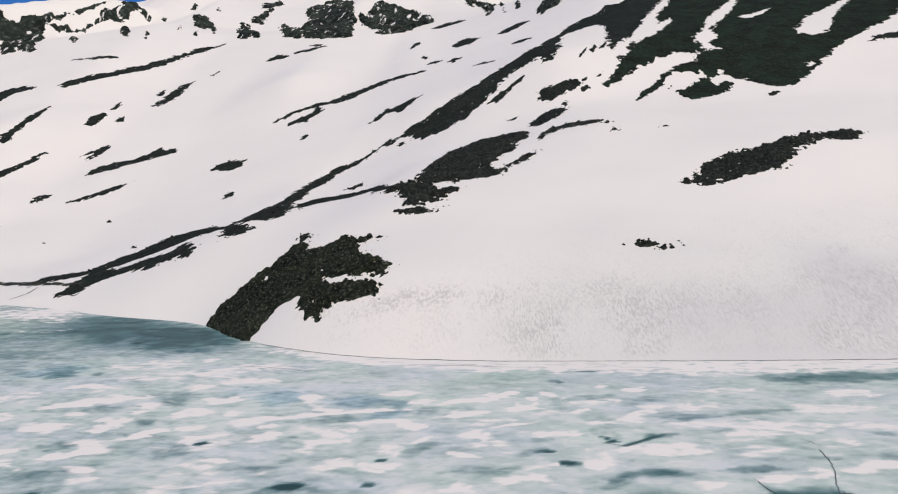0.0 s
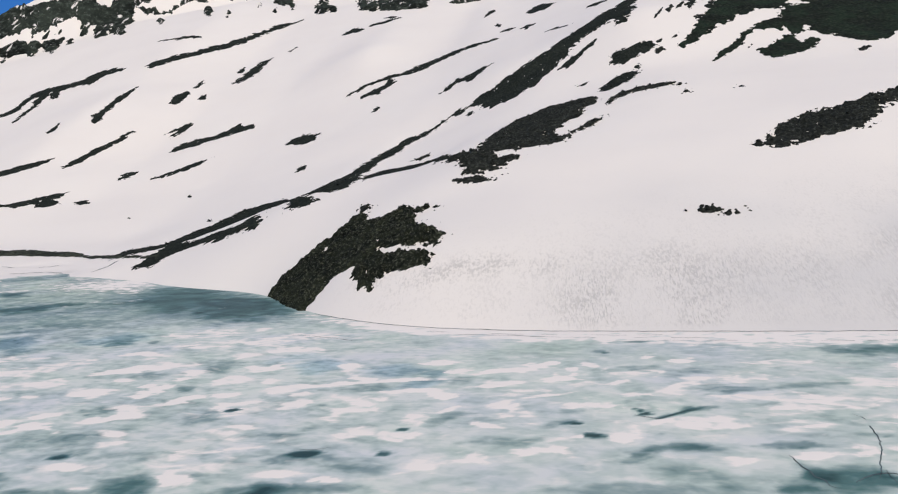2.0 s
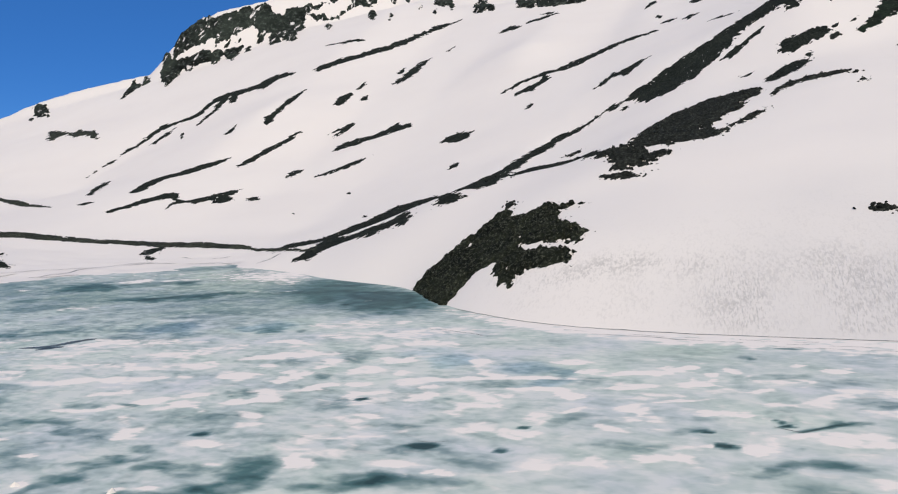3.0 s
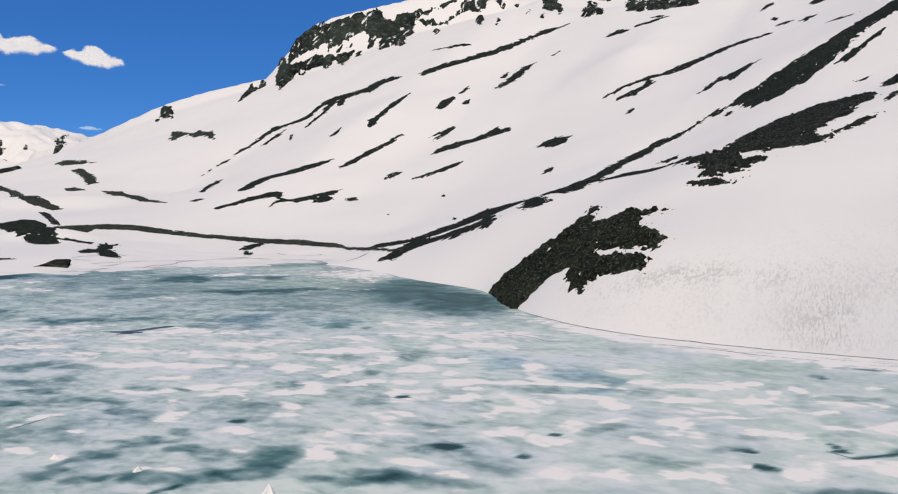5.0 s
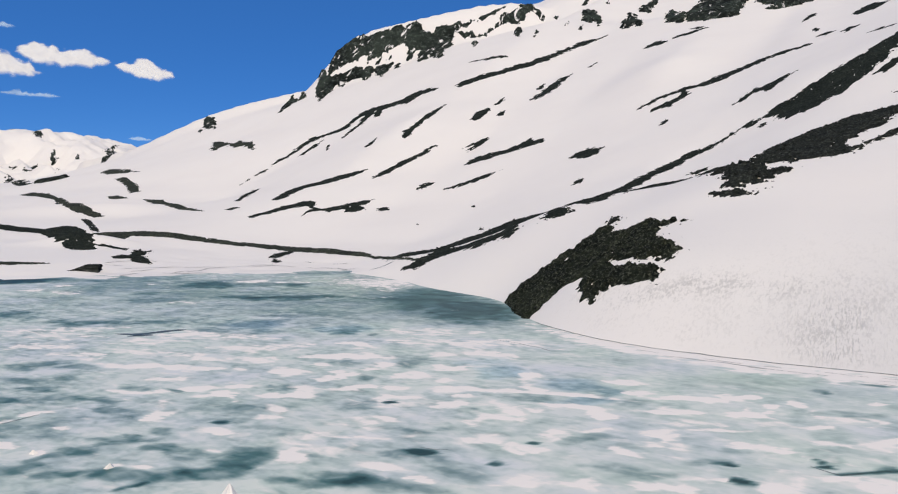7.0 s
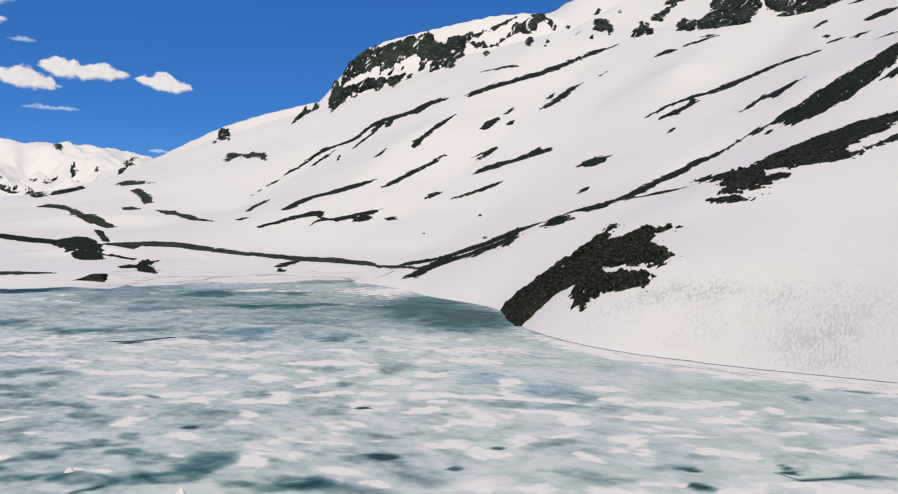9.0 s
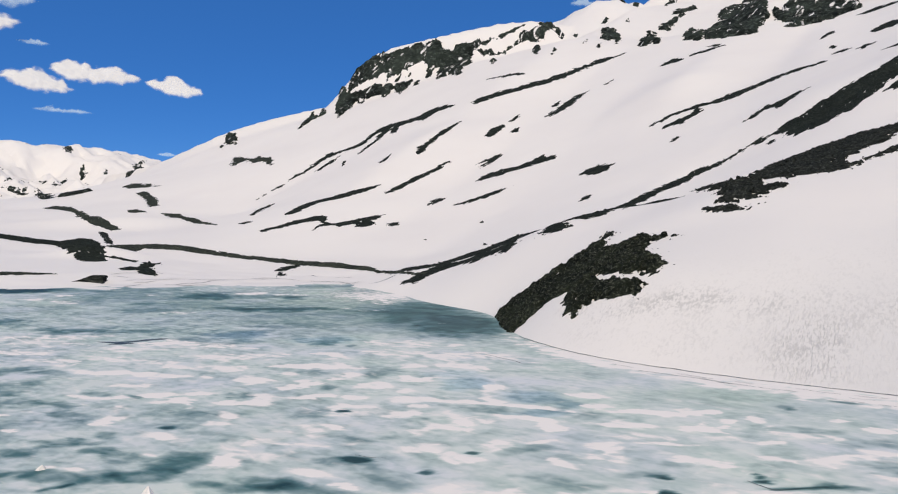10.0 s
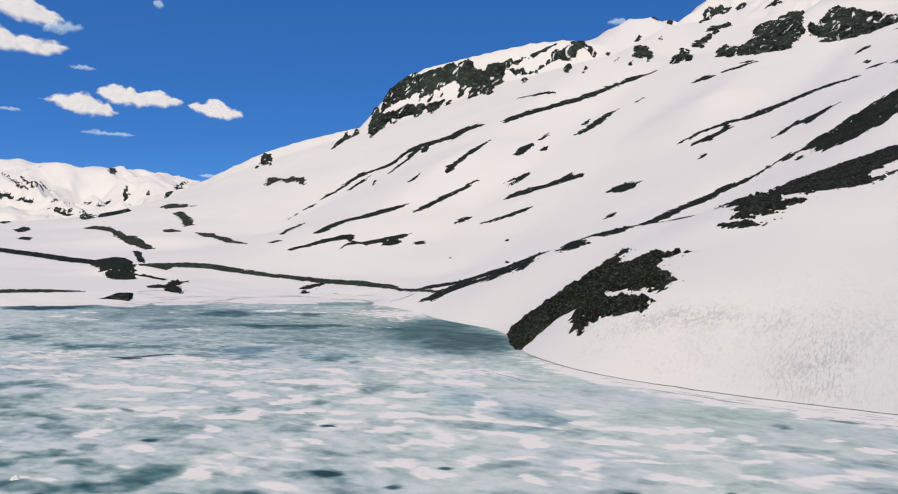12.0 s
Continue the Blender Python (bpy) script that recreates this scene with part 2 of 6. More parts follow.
def snow_material():
    m, n, l, p = material("old_snow")
    co = n.new("ShaderNodeTexCoord").outputs["Object"]
    broad = noise_node(n, l, co, 0.05, 5)
    fine = noise_node(n, l, co, 1.3, 5, 0.65)
    colour = ramp_node(n, l, broad, (0.3, (0.825, 0.783, 0.746)), (0.55, (0.84, 0.80, 0.761)), (0.75, (0.85, 0.812, 0.772)))
    # shade in the hollows of the sun cups, painted as darker colour
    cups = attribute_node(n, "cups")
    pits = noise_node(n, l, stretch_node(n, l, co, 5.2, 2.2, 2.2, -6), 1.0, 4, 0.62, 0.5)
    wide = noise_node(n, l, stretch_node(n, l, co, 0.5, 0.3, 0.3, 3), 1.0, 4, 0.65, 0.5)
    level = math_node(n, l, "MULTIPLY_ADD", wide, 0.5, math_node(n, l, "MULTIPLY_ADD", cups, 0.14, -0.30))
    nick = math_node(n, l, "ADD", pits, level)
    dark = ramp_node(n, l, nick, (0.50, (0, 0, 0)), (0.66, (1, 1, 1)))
    # melt runnels near the foot of the slope, their shade painted in
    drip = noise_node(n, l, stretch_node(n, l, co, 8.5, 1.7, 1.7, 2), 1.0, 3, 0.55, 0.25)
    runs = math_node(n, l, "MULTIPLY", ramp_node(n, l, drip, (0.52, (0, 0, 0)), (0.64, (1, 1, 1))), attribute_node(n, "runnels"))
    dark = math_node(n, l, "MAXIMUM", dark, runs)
    # slanting melt grooves beside the hollow, shaded by colour too
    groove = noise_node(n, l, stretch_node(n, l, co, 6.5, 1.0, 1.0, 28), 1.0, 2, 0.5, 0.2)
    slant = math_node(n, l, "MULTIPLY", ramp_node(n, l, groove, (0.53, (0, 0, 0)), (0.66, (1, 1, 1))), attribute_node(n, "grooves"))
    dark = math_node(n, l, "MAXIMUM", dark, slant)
    cross_marks = noise_node(n, l, stretch_node(n, l, co, 1.6, 5.0, 5.0, 0), 1.0, 3, 0.6, 0.3)
    dark = math_node(n, l, "MAXIMUM", dark, math_node(n, l, "MULTIPLY", ramp_node(n, l, cross_marks, (0.60, (0, 0, 0)), (0.72, (1, 1, 1))), 0.7))
    pit_shade = math_node(n, l, "MULTIPLY", dark, math_node(n, l, "MULTIPLY", math_node(n, l, "MAXIMUM", cups, math_node(n, l, "MAXIMUM", attribute_node(n, "runnels"), attribute_node(n, "grooves"))), 0.44))
    colour = mix_node(n, l, pit_shade, colour, (0.20, 0.195, 0.185))
    # greyer snow and slush, with the hollow's bluish shade painted in
    colour = mix_node(n, l, math_node(n, l, "MULTIPLY", attribute_node(n, "grey_and_shade"), 0.5), colour, (0.53, 0.537, 0.562))
    l.new(colour, p.inputs["Base Color"])
    p.inputs["Roughness"].default_value = 0.62
    p.inputs["Specular IOR Level"].default_value = 0.25
    deep = math_node(n, l, "MULTIPLY_ADD", cups, 0.95, 0.03)
    nrm = bump_node(n, l, math_node(n, l, "MULTIPLY", pits, deep), 0.5, -0.11)
    nrm = bump_node(n, l, fine, 0.14, 0.10, nrm)
    nrm = bump_node(n, l, math_node(n, l, "MAXIMUM", runs, slant), 0.5, -0.05, nrm)
    l.new(nrm, p.inputs["Normal"])
    return m


def ground_material(name, dark, mid, light, scale, relief, green=None, ledges=False):
    m, n, l, p = material(name)
    co = n.new("ShaderNodeTexCoord").outputs["Object"]
    small = noise_node(n, l, co, scale, 6, 0.7)
    large = noise_node(n, l, co, scale * 0.12, 4, 0.6)
    colour = ramp_node(n, l, small, (0.32, dark), (0.52, mid), (0.72, light))
    if green:
        patchy = ramp_node(n, l, large, (0.42, (0, 0, 0)), (0.6, (1, 1, 1)))
        colour = mix_node(n, l, patchy, colour, mix_node(n, l, 0.5, colour, green))
    shade = ramp_node(n, l, large, (0.3, (0.65, 0.65, 0.65)), (0.7, (1.15, 1.12, 1.05)))
    colour = mix_node(n, l, 1.0, colour, shade, "MULTIPLY")
    if ledges:
        # snow lodged in clefts and on ledges
        cleft = noise_node(n, l, stretch_node(n, l, co, 0.34, 0.11, 0.16, 25), 1.0, 4, 0.55, 0.5)
        colour = mix_node(n, l, ramp_node(n, l, cleft, (0.60, (0, 0, 0)), (0.64, (1, 1, 1))), colour, (0.82, 0.79, 0.77))
    l.new(colour, p.inputs["Base Color"])
    p.inputs["Roughness"].default_value = 0.95
    p.inputs["Specular IOR Level"].default_value = 0.05
    l.new(bump_node(n, l, small, 0.9, relief), p.inputs["Normal"])
    return m


def ice_material():
    m, n, l, p = material("lake_ice")
    co = n.new("ShaderNodeTexCoord").outputs["Object"]
    thin, drift, algae = attribute_node(n, "thin"), attribute_node(n, "drift"), attribute_node(n, "algae")
    broad = noise_node(n, l, co, 0.10, 2, 0.5, 0.6)
    blotch = noise_node(n, l, stretch_node(n, l, co, 0.75, 1.0, 1, 14), 0.62, 1.8, 0.5, 0.5)
    streak = noise_node(n, l, stretch_node(n, l, co, 0.75, 1.0, 1, 10), 1.9, 2.0, 0.5, 0.3)
    calm = math_node(n, l, "MULTIPLY_ADD", attribute_node(n, "calm"), -0.75, 1.0)
    wet = math_node(n, l, "MULTIPLY_ADD", broad, 0.75, -0.315)
    wet = math_node(n, l, "ADD", wet, math_node(n, l, "MULTIPLY_ADD", blotch, 1.0, -0.485))
    wet = math_node(n, l, "ADD", wet, math_node(n, l, "MULTIPLY_ADD", streak, 0.85, -0.42))
    wet = math_node(n, l, "MULTIPLY_ADD", wet, calm, thin)
    colour = ramp_node(n, l, wet, (0.0, (0.67, 0.69, 0.665)), (0.2, (0.485, 0.56, 0.535)), (0.42, (0.26, 0.345, 0.34)), (0.68, (0.085, 0.175, 0.174)), (1.0, (0.02, 0.058, 0.06)))
    tint = ramp_node(n, l, noise_node(n, l, co, 0.16, 3), (0.34, (0.965, 0.975, 1.055)), (0.5, (0.975, 1, 1.01)), (0.66, (0.965, 1.022, 0.985)))
    colour = mix_node(n, l, 0.9, colour, tint, "MULTIPLY")
    colour = mix_node(n, l, math_node(n, l, "MULTIPLY", algae, 0.45), colour, mix_node(n, l, 1.0, colour, (0.98, 1.02, 0.84), "MULTIPLY"))
    colour = mix_node(n, l, attribute_node(n, "blue"), colour, mix_node(n, l, 1.0, colour, (0.90, 0.985, 1.09), "MULTIPLY"))
    # thin drifts of snow frozen onto the ice
    cover = noise_node(n, l, stretch_node(n, l, co, 0.62, 1.0, 1, 12), 1.3, 2.6, 0.5, 0.45)
    cover = math_node(n, l, "ADD", math_node(n, l, "MULTIPLY", cover, 0.62), math_node(n, l, "MULTIPLY_ADD", drift, 0.26, 0.07))
    cover = math_node(n, l, "MULTIPLY_ADD", thin, -0.16, cover)
    white = ramp_node(n, l, cover, (0.42, (0, 0, 0)), (0.49, (0.4, 0.4, 0.4)), (0.55, (1, 1, 1)))
    colour = mix_node(n, l, white, colour, (0.84, 0.80, 0.77))
    l.new(colour, p.inputs["Base Color"])
    l.new(ramp_node(n, l, white, (0, (0.5, 0.5, 0.5)), (1, (0.75, 0.75, 0.75))), p.inputs["Roughness"])
    p.inputs["Specular IOR Level"].default_value = 0.12
    nrm = bump_node(n, l, white, 0.25, 0.05)
    l.new(bump_node(n, l, streak, 0.2, 0.08, nrm), p.inputs["Normal"])
    return m


SNOW = snow_material()
ICE = ice_material()
SCREE = ground_material("dark_scree", (0.011, 0.0132, 0.0128), (0.026, 0.0305, 0.0285), (0.10, 0.11, 0.105), 2.9, 0.3)
TURF = ground_material("wet_turf", (0.0105, 0.0132, 0.0122), (0.022, 0.028, 0.0245), (0.062, 0.073, 0.065), 3.2, 0.25)
STRIP = ground_material("grassy_strip", (0.014, 0.018, 0.015), (0.042, 0.050, 0.042), (0.11, 0.12, 0.10), 2.4, 0.2)
GRASS = ground_material("dark_grass", (0.0095, 0.0123, 0.0108), (0.020, 0.0265, 0.022), (0.065, 0.075, 0.062), 2.2, 0.3, (0.018, 0.036, 0.024))
HEAD = ground_material("mossy_scree", (0.007, 0.0092, 0.008), (0.0165, 0.021, 0.0175), (0.20, 0.215, 0.172), 3.8, 0.3, (0.030, 0.037, 0.026))
ROCK = ground_material("cliff_rock", (0.010, 0.0125, 0.0115), (0.021, 0.026, 0.0235), (0.16, 0.19, 0.175), 0.55, 0.8, (0.045, 0.06, 0.052), ledges=True)

ICE_MARKS = []


def ice_mark(*mark):
    ICE_MARKS.append(mark)


# ---- marks in the lake's ice: kind, east, north, half length, half breadth, turn, strength ----
ice_mark('w', -44.2, 39.0, 3.88, 1.57, 16, 0.5)
ice_mark('w', -36.5, 40.6, 2.60, 1.38, 30, 0.6)
ice_mark('w', -32.6, 44.5, 3.27, 1.15, 21, 0.6)
ice_mark('w', -28.9, 41.7, 2.28, 1.17, 17, 0.6)
ice_mark('w', -26.7, 43.5, 1.73, 1.00, 15, 0.6)
ice_mark('w', -23.4, 46.4, 1.75, 0.97, -51, 1)
ice_mark('w', -17.6, 42.0, 1.25, 0.99, 38, 1)
ice_mark('w', -21.8, 42.3, 2.76, 0.73, 29, 1)
ice_mark('w', -33.8, 37.4, 2.24, 0.91, 18, 0.6)
ice_mark('w', -34.0, 34.2, 1.00, 0.68, 88, 0.7)
ice_mark('w', -29.4, 37.8, 2.13, 0.85, 20, 0.6)
ice_mark('w', -26.2, 39.2, 1.62, 1.00, 12, 0.7)
ice_mark('w', -28.1, 35.2, 3.62, 0.76, 23, 1)
ice_mark('w', -21.9, 37.1, 1.33, 1.01, -20, 1)
ice_mark('w', -18.5, 37.9, 0.95, 0.82, 71, 1)
ice_mark('w', -15.3, 39.8, 1.31, 0.85, 20, 1)
ice_mark('w', -22.8, 32.1, 1.62, 0.64, 42, 1)
ice_mark('w', -25.9, 32.7, 1.12, 0.63, 12, 0.8)
ice_mark('w', -21.1, 33.5, 1.39, 0.65, 43, 1)
ice_mark('w', -17.7, 34.2, 1.46, 0.66, -49, 1)
ice_mark('w', -18.3, 33.0, 1.26, 0.45, 23, 1)
ice_mark('w', -20.8, 31.6, 0.94, 0.70, 29, 1)
ice_mark('w', -15.7, 36.2, 1.20, 0.62, 39, 1)
ice_mark('w', -13.7, 36.9, 1.03, 0.72, 19, 1)
ice_mark('w', -20.7, 40.2, 0.84, 0.48, 18, 0.8)
ice_mark('w', -17.7, 40.4, 0.97, 0.46, 22, 0.8)
ice_mark('w', -20.9, 28.3, 1.69, 0.42, -43, 0.8)
ice_mark('w', -19.8, 26.7, 0.62, 0.40, -17, 0.8)
ice_mark('w', -16.4, 30.4, 1.39, 0.77, -44, 0.7)
ice_mark('w', -12.7, 34.6, 1.40, 1.06, 16, 0.75)
ice_mark('w', -10.6, 35.6, 0.87, 0.83, -20, 0.8)
ice_mark('w', -12.0, 31.4, 1.47, 0.71, 23, 0.6)
ice_mark('w', -22.0, 24.1, 0.59, 0.34, 2, 1)
ice_mark('w', -19.9, 21.6, 0.61, 0.35, -23, 1)
ice_mark('w', -19.7, 21.7, 0.37, 0.18, -30, 1)
ice_mark('w', -15.4, 22.3, 0.61, 0.28, 19, 0.7)
ice_mark('w', -16.2, 22.0, 0.31, 0.20, -7, 1)
ice_mark('w', -12.0, 25.8, 0.80, 0.73, -44, 1)
ice_mark('w', -12.0, 27.5, 1.66, 1.25, -36, 0.45)
ice_mark('w', -11.1, 29.6, 1.92, 1.65, -6, 0.4)
ice_mark('w', -8.1, 26.4, 1.13, 0.49, 3, 1)
ice_mark('w', -6.2, 26.3, 0.73, 0.44, 24, 1)
ice_mark('w', -25.3, 25.1, 0.61, 0.53, 50, 1)
ice_mark('w', -24.9, 23.9, 0.71, 0.39, 53, 0.7)
ice_mark('w', -21.7, 21.6, 0.68, 0.36, 7, 0.8)
ice_mark('w', -16.6, 21.2, 0.56, 0.34, -15, 0.7)
ice_mark('w', -16.2, 27.1, 0.81, 0.58, -0, 0.8)
ice_mark('w', -14.4, 24.9, 0.44, 0.25, 15, 0.7)
ice_mark('w', -24.6, 30.2, 1.67, 0.47, 27, 0.8)
ice_mark('w', -36.2, 34.7, 1.86, 0.84, 15, 0.6)
ice_mark('w', -40.8, 35.7, 2.02, 0.92, 13, 0.6)
ice_mark('w', -17.5, 49.9, 2.29, 1.74, 19, 0.7)
ice_mark('w', -14.3, 52.1, 2.60, 1.58, -14, 0.7)
ice_mark('w', -14.6, 47.4, 2.55, 1.11, 11, 0.8)
ice_mark('w', -20.3, 49.4, 1.95, 1.34, 18, 0.6)
ice_mark('w', -16.9, 46.4, 1.43, 1.14, 17, 0.6)
ice_mark('w', -10.4, 37.1, 0.69, 0.46, 24, 0.6)
ice_mark('d', -35.3, 30.9, 1.39, 0.76, 1, 1)
ice_mark('d', -32.6, 32.4, 1.12, 0.66, 1, 1)
ice_mark('d', -35.1, 32.5, 1.41, 0.60, 16, 1)
ice_mark('d', -31.6, 28.7, 1.18, 0.65, 2, 1)
ice_mark('d', -30.9, 30.4, 1.35, 0.73, 8, 0.7)
ice_mark('d', -24.7, 27.9, 1.00, 0.58, -21, 1.2)
ice_mark('d', -29.7, 28.0, 0.79, 0.42, 8, 1.2)
ice_mark('d', -28.6, 26.1, 0.78, 0.43, -1, 1.2)
ice_mark('d', -26.8, 27.1, 1.25, 0.72, 1, 0.6)
ice_mark('d', -23.3, 27.1, 0.63, 0.39, -9, 1.2)
ice_mark('d', -18.6, 24.3, 0.96, 0.46, 36, 1.4)
ice_mark('d', -18.1, 25.8, 0.48, 0.33, -9, 1.2)
ice_mark('d', -16.8, 24.3, 0.55, 0.35, 26, 1.3)
ice_mark('d', -19.1, 22.2, 0.82, 0.59, 53, 1.2)
ice_mark('d', -19.1, 20.2, 0.64, 0.54, -69, 1.3)
ice_mark('d', -17.2, 20.3, 0.99, 0.41, 34, 1.4)
ice_mark('d', -22.8, 23.2, 1.37, 0.92, 14, 0.6)
ice_mark('d', -22.6, 25.4, 1.53, 0.66, 18, 0.5)
ice_mark('d', -25.5, 30.6, 0.91, 0.46, 15, 1)
ice_mark('d', -23.4, 31.1, 0.42, 0.28, -17, 1.3)
ice_mark('d', -19.2, 34.2, 0.79, 0.58, 4, 1)
ice_mark('d', -16.8, 37.9, 0.56, 0.44, -41, 1.1)
ice_mark('d', -20.3, 40.9, 0.73, 0.61, -17, 0.9)
ice_mark('v', -17.2, 27.9, 0.38, 0.24, 9, 1)
ice_mark('d', -16.9, 28.4, 0.86, 0.42, 19, 0.8)
ice_mark('v', -12.9, 34.3, 0.22, 0.20, -24, 1)
ice_mark('v', -7.7, 28.8, 0.42, 0.27, 23, 1)
ice_mark('d', -8.2, 28.2, 0.84, 0.53, 23, 1)
ice_mark('d', -6.5, 27.7, 0.93, 0.90, -32, 0.8)
ice_mark('d', -13.2, 25.0, 1.25, 0.84, -33, 1.3)
ice_mark('d', -12.4, 23.4, 1.21, 0.90, -9, 1.5)
ice_mark('d', -14.8, 21.5, 1.37, 0.58, 20, 1.2)
ice_mark('d', -8.8, 25.1, 1.15, 0.47, 8, 1.5)
ice_mark('d', -7.2, 25.1, 1.73, 0.46, 17, 1.4)
ice_mark('d', -9.5, 24.1, 1.14, 0.48, 23, 1.1)
ice_mark('d', -13.4, 22.6, 0.83, 0.57, -20, 1.2)
ice_mark('d', -15.1, 24.1, 0.90, 0.59, 5, 0.8)
ice_mark('d', -17.2, 43.3, 1.57, 1.32, -43, 0.7)
ice_mark('d', -13.5, 33.3, 1.06, 0.81, 13, 0.4)
ice_mark('d', -18.8, 29.8, 1.65, 1.11, 6, 0.35)
ice_mark('d', -21.8, 27.3, 1.20, 0.78, -8, 0.5)
ice_mark('d', -10.0, 30.9, 0.94, 0.41, 24, 0.5)
ice_mark('b', -11.1, 42.9, 1.34, 1.13, -68, 1)
ice_mark('b', -6.6, 42.1, 1.42, 1.13, -16, 1)
ice_mark('b', -35.1, 49.7, 2.83, 1.85, -32, 1)
ice_mark('b', -28.2, 51.3, 1.92, 1.52, -5, 1)
ice_mark('b', -4.5, 41.1, 0.65, 0.56, 64, 1)
ice_mark('b', -5.3, 39.1, 1.40, 0.56, 26, 1)
ice_mark('b', -13.2, 45.1, 1.34, 1.02, 24, 0.5)
ice_mark('w', -11.3, 38.3, 1.78, 0.61, 34, 1)
ice_mark('w', -14.2, 42.8, 0.97, 0.79, 19, 1)
ice_mark('w', -13.0, 39.8, 0.69, 0.54, -56, 1)
ice_mark('w', -9.4, 42.7, 1.29, 0.91, -71, 1)
ice_mark('w', -8.0, 40.3, 0.93, 0.51, -42, 1)
ice_mark('w', -9.7, 38.9, 1.71, 0.48, 16, 1)
ice_mark('w', -7.3, 39.6, 2.52, 0.36, 12, 1)
ice_mark('w', -5.6, 39.8, 2.02, 0.34, 3, 0.9)
ice_mark('w', -3.3, 41.5, 1.09, 0.58, 60, 1)
ice_mark('w', -2.3, 41.2, 1.09, 0.46, 27, 1)
ice_mark('w', -1.2, 42.1, 1.64, 0.47, 26, 1)
ice_mark('w', -4.8, 43.8, 0.96, 0.67, 35, 1)
ice_mark('w', -5.0, 38.0, 1.52, 0.53, 8, 1)
ice_mark('w', -3.6, 37.1, 0.83, 0.58, -35, 1)
ice_mark('w', -0.8, 38.8, 0.93, 0.66, 41, 1)
ice_mark('w', -1.5, 38.7, 0.46, 0.29, 34, 1)
ice_mark('w', 1.7, 40.8, 1.02, 0.74, 56, 1)
ice_mark('w', 2.5, 42.2, 0.66, 0.47, 59, 1)
ice_mark('w', 0.5, 42.8, 0.82, 0.62, 60, 1)
ice_mark('w', 1.5, 43.9, 0.60, 0.43, 54, 1)
ice_mark('w', 3.7, 42.9, 0.73, 0.42, -55, 1)
ice_mark('w', 4.8, 41.6, 0.90, 0.56, -74, 1)
ice_mark('w', 6.2, 41.6, 1.04, 0.51, 16, 1)
ice_mark('w', 7.3, 41.3, 0.65, 0.40, 51, 1)
ice_mark('w', 4.7, 39.5, 0.77, 0.35, 31, 1)
ice_mark('w', 6.6, 45.0, 0.47, 0.29, 50, 1)
ice_mark('w', 1.0, 36.8, 1.86, 0.25, 25, 0.7)
ice_mark('w', -0.8, 35.2, 0.62, 0.47, 46, 0.9)
ice_mark('w', 3.1, 35.0, 0.95, 0.85, 62, 0.9)
ice_mark('w', -0.1, 34.2, 0.79, 0.68, -16, 0.9)
ice_mark('w', -1.1, 32.2, 0.87, 0.63, 3, 1)
ice_mark('w', -3.7, 33.3, 0.96, 0.71, 34, 0.8)
ice_mark('w', -2.9, 34.6, 0.53, 0.41, 41, 1)
ice_mark('w', -7.5, 34.5, 1.54, 1.31, 29, 0.6)
ice_mark('w', -7.6, 36.1, 1.08, 0.91, 30, 0.6)
ice_mark('w', -10.2, 35.5, 0.79, 0.74, 13, 0.8)
ice_mark('w', -6.3, 31.3, 1.39, 0.76, 26, 0.55)
ice_mark('w', -4.7, 30.8, 0.86, 0.56, 28, 0.7)
ice_mark('w', 5.2, 37.2, 0.94, 0.38, 31, 0.8)
ice_mark('w', 7.4, 38.6, 0.52, 0.29, 42, 0.8)
ice_mark('w', 4.9, 34.9, 0.57, 0.32, 38, 0.8)
ice_mark('w', 5.7, 33.2, 0.74, 0.44, 42, 0.9)
ice_mark('w', 4.5, 31.1, 0.80, 0.41, 35, 0.8)
ice_mark('w', 1.9, 30.7, 0.81, 0.34, 29, 0.8)
ice_mark('w', 1.4, 29.3, 0.57, 0.40, 43, 0.8)
ice_mark('w', -1.0, 28.5, 0.80, 0.53, 34, 0.7)
ice_mark('w', -3.0, 27.6, 0.79, 0.64, 35, 0.55)
ice_mark('w', 7.0, 32.6, 0.63, 0.38, 50, 0.7)
ice_mark('w', -0.0, 37.3, 1.43, 0.36, 26, 0.6)
ice_mark('w', 2.9, 39.3, 1.21, 0.46, 28, 0.5)
ice_mark('d', -7.6, 38.2, 1.14, 0.45, 25, 0.9)
ice_mark('d', -2.8, 39.6, 0.88, 0.71, 52, 0.9)
ice_mark('d', -1.1, 40.3, 0.69, 0.53, 78, 0.9)
ice_mark('d', -9.1, 34.5, 0.68, 0.66, -51, 0.8)
ice_mark('d', 3.9, 41.2, 1.00, 0.57, 81, 0.9)
ice_mark('d', 5.5, 42.3, 0.88, 0.55, 46, 0.9)
ice_mark('d', 6.6, 42.4, 0.77, 0.49, 58, 0.8)
ice_mark('g', 0.9, 46.7, 2.65, 1.73, 3, 0.4)
ice_mark('v', 4.7, 46.2, 0.27, 0.17, 45, 0.6)
ice_mark('v', 6.9, 49.4, 0.60, 0.17, 16, 0.6)
ice_mark('d', -2.5, 33.7, 0.60, 0.46, 39, 1.2)
ice_mark('d', -3.1, 32.8, 0.58, 0.45, 38, 1)
ice_mark('v', -4.6, 31.7, 0.24, 0.15, 28, 1)
ice_mark('v', -4.7, 28.8, 0.19, 0.16, -73, 1)
ice_mark('d', -5.1, 27.5, 1.24, 0.69, 26, 0.9)
ice_mark('d', -2.0, 30.0, 0.52, 0.25, 28, 1)
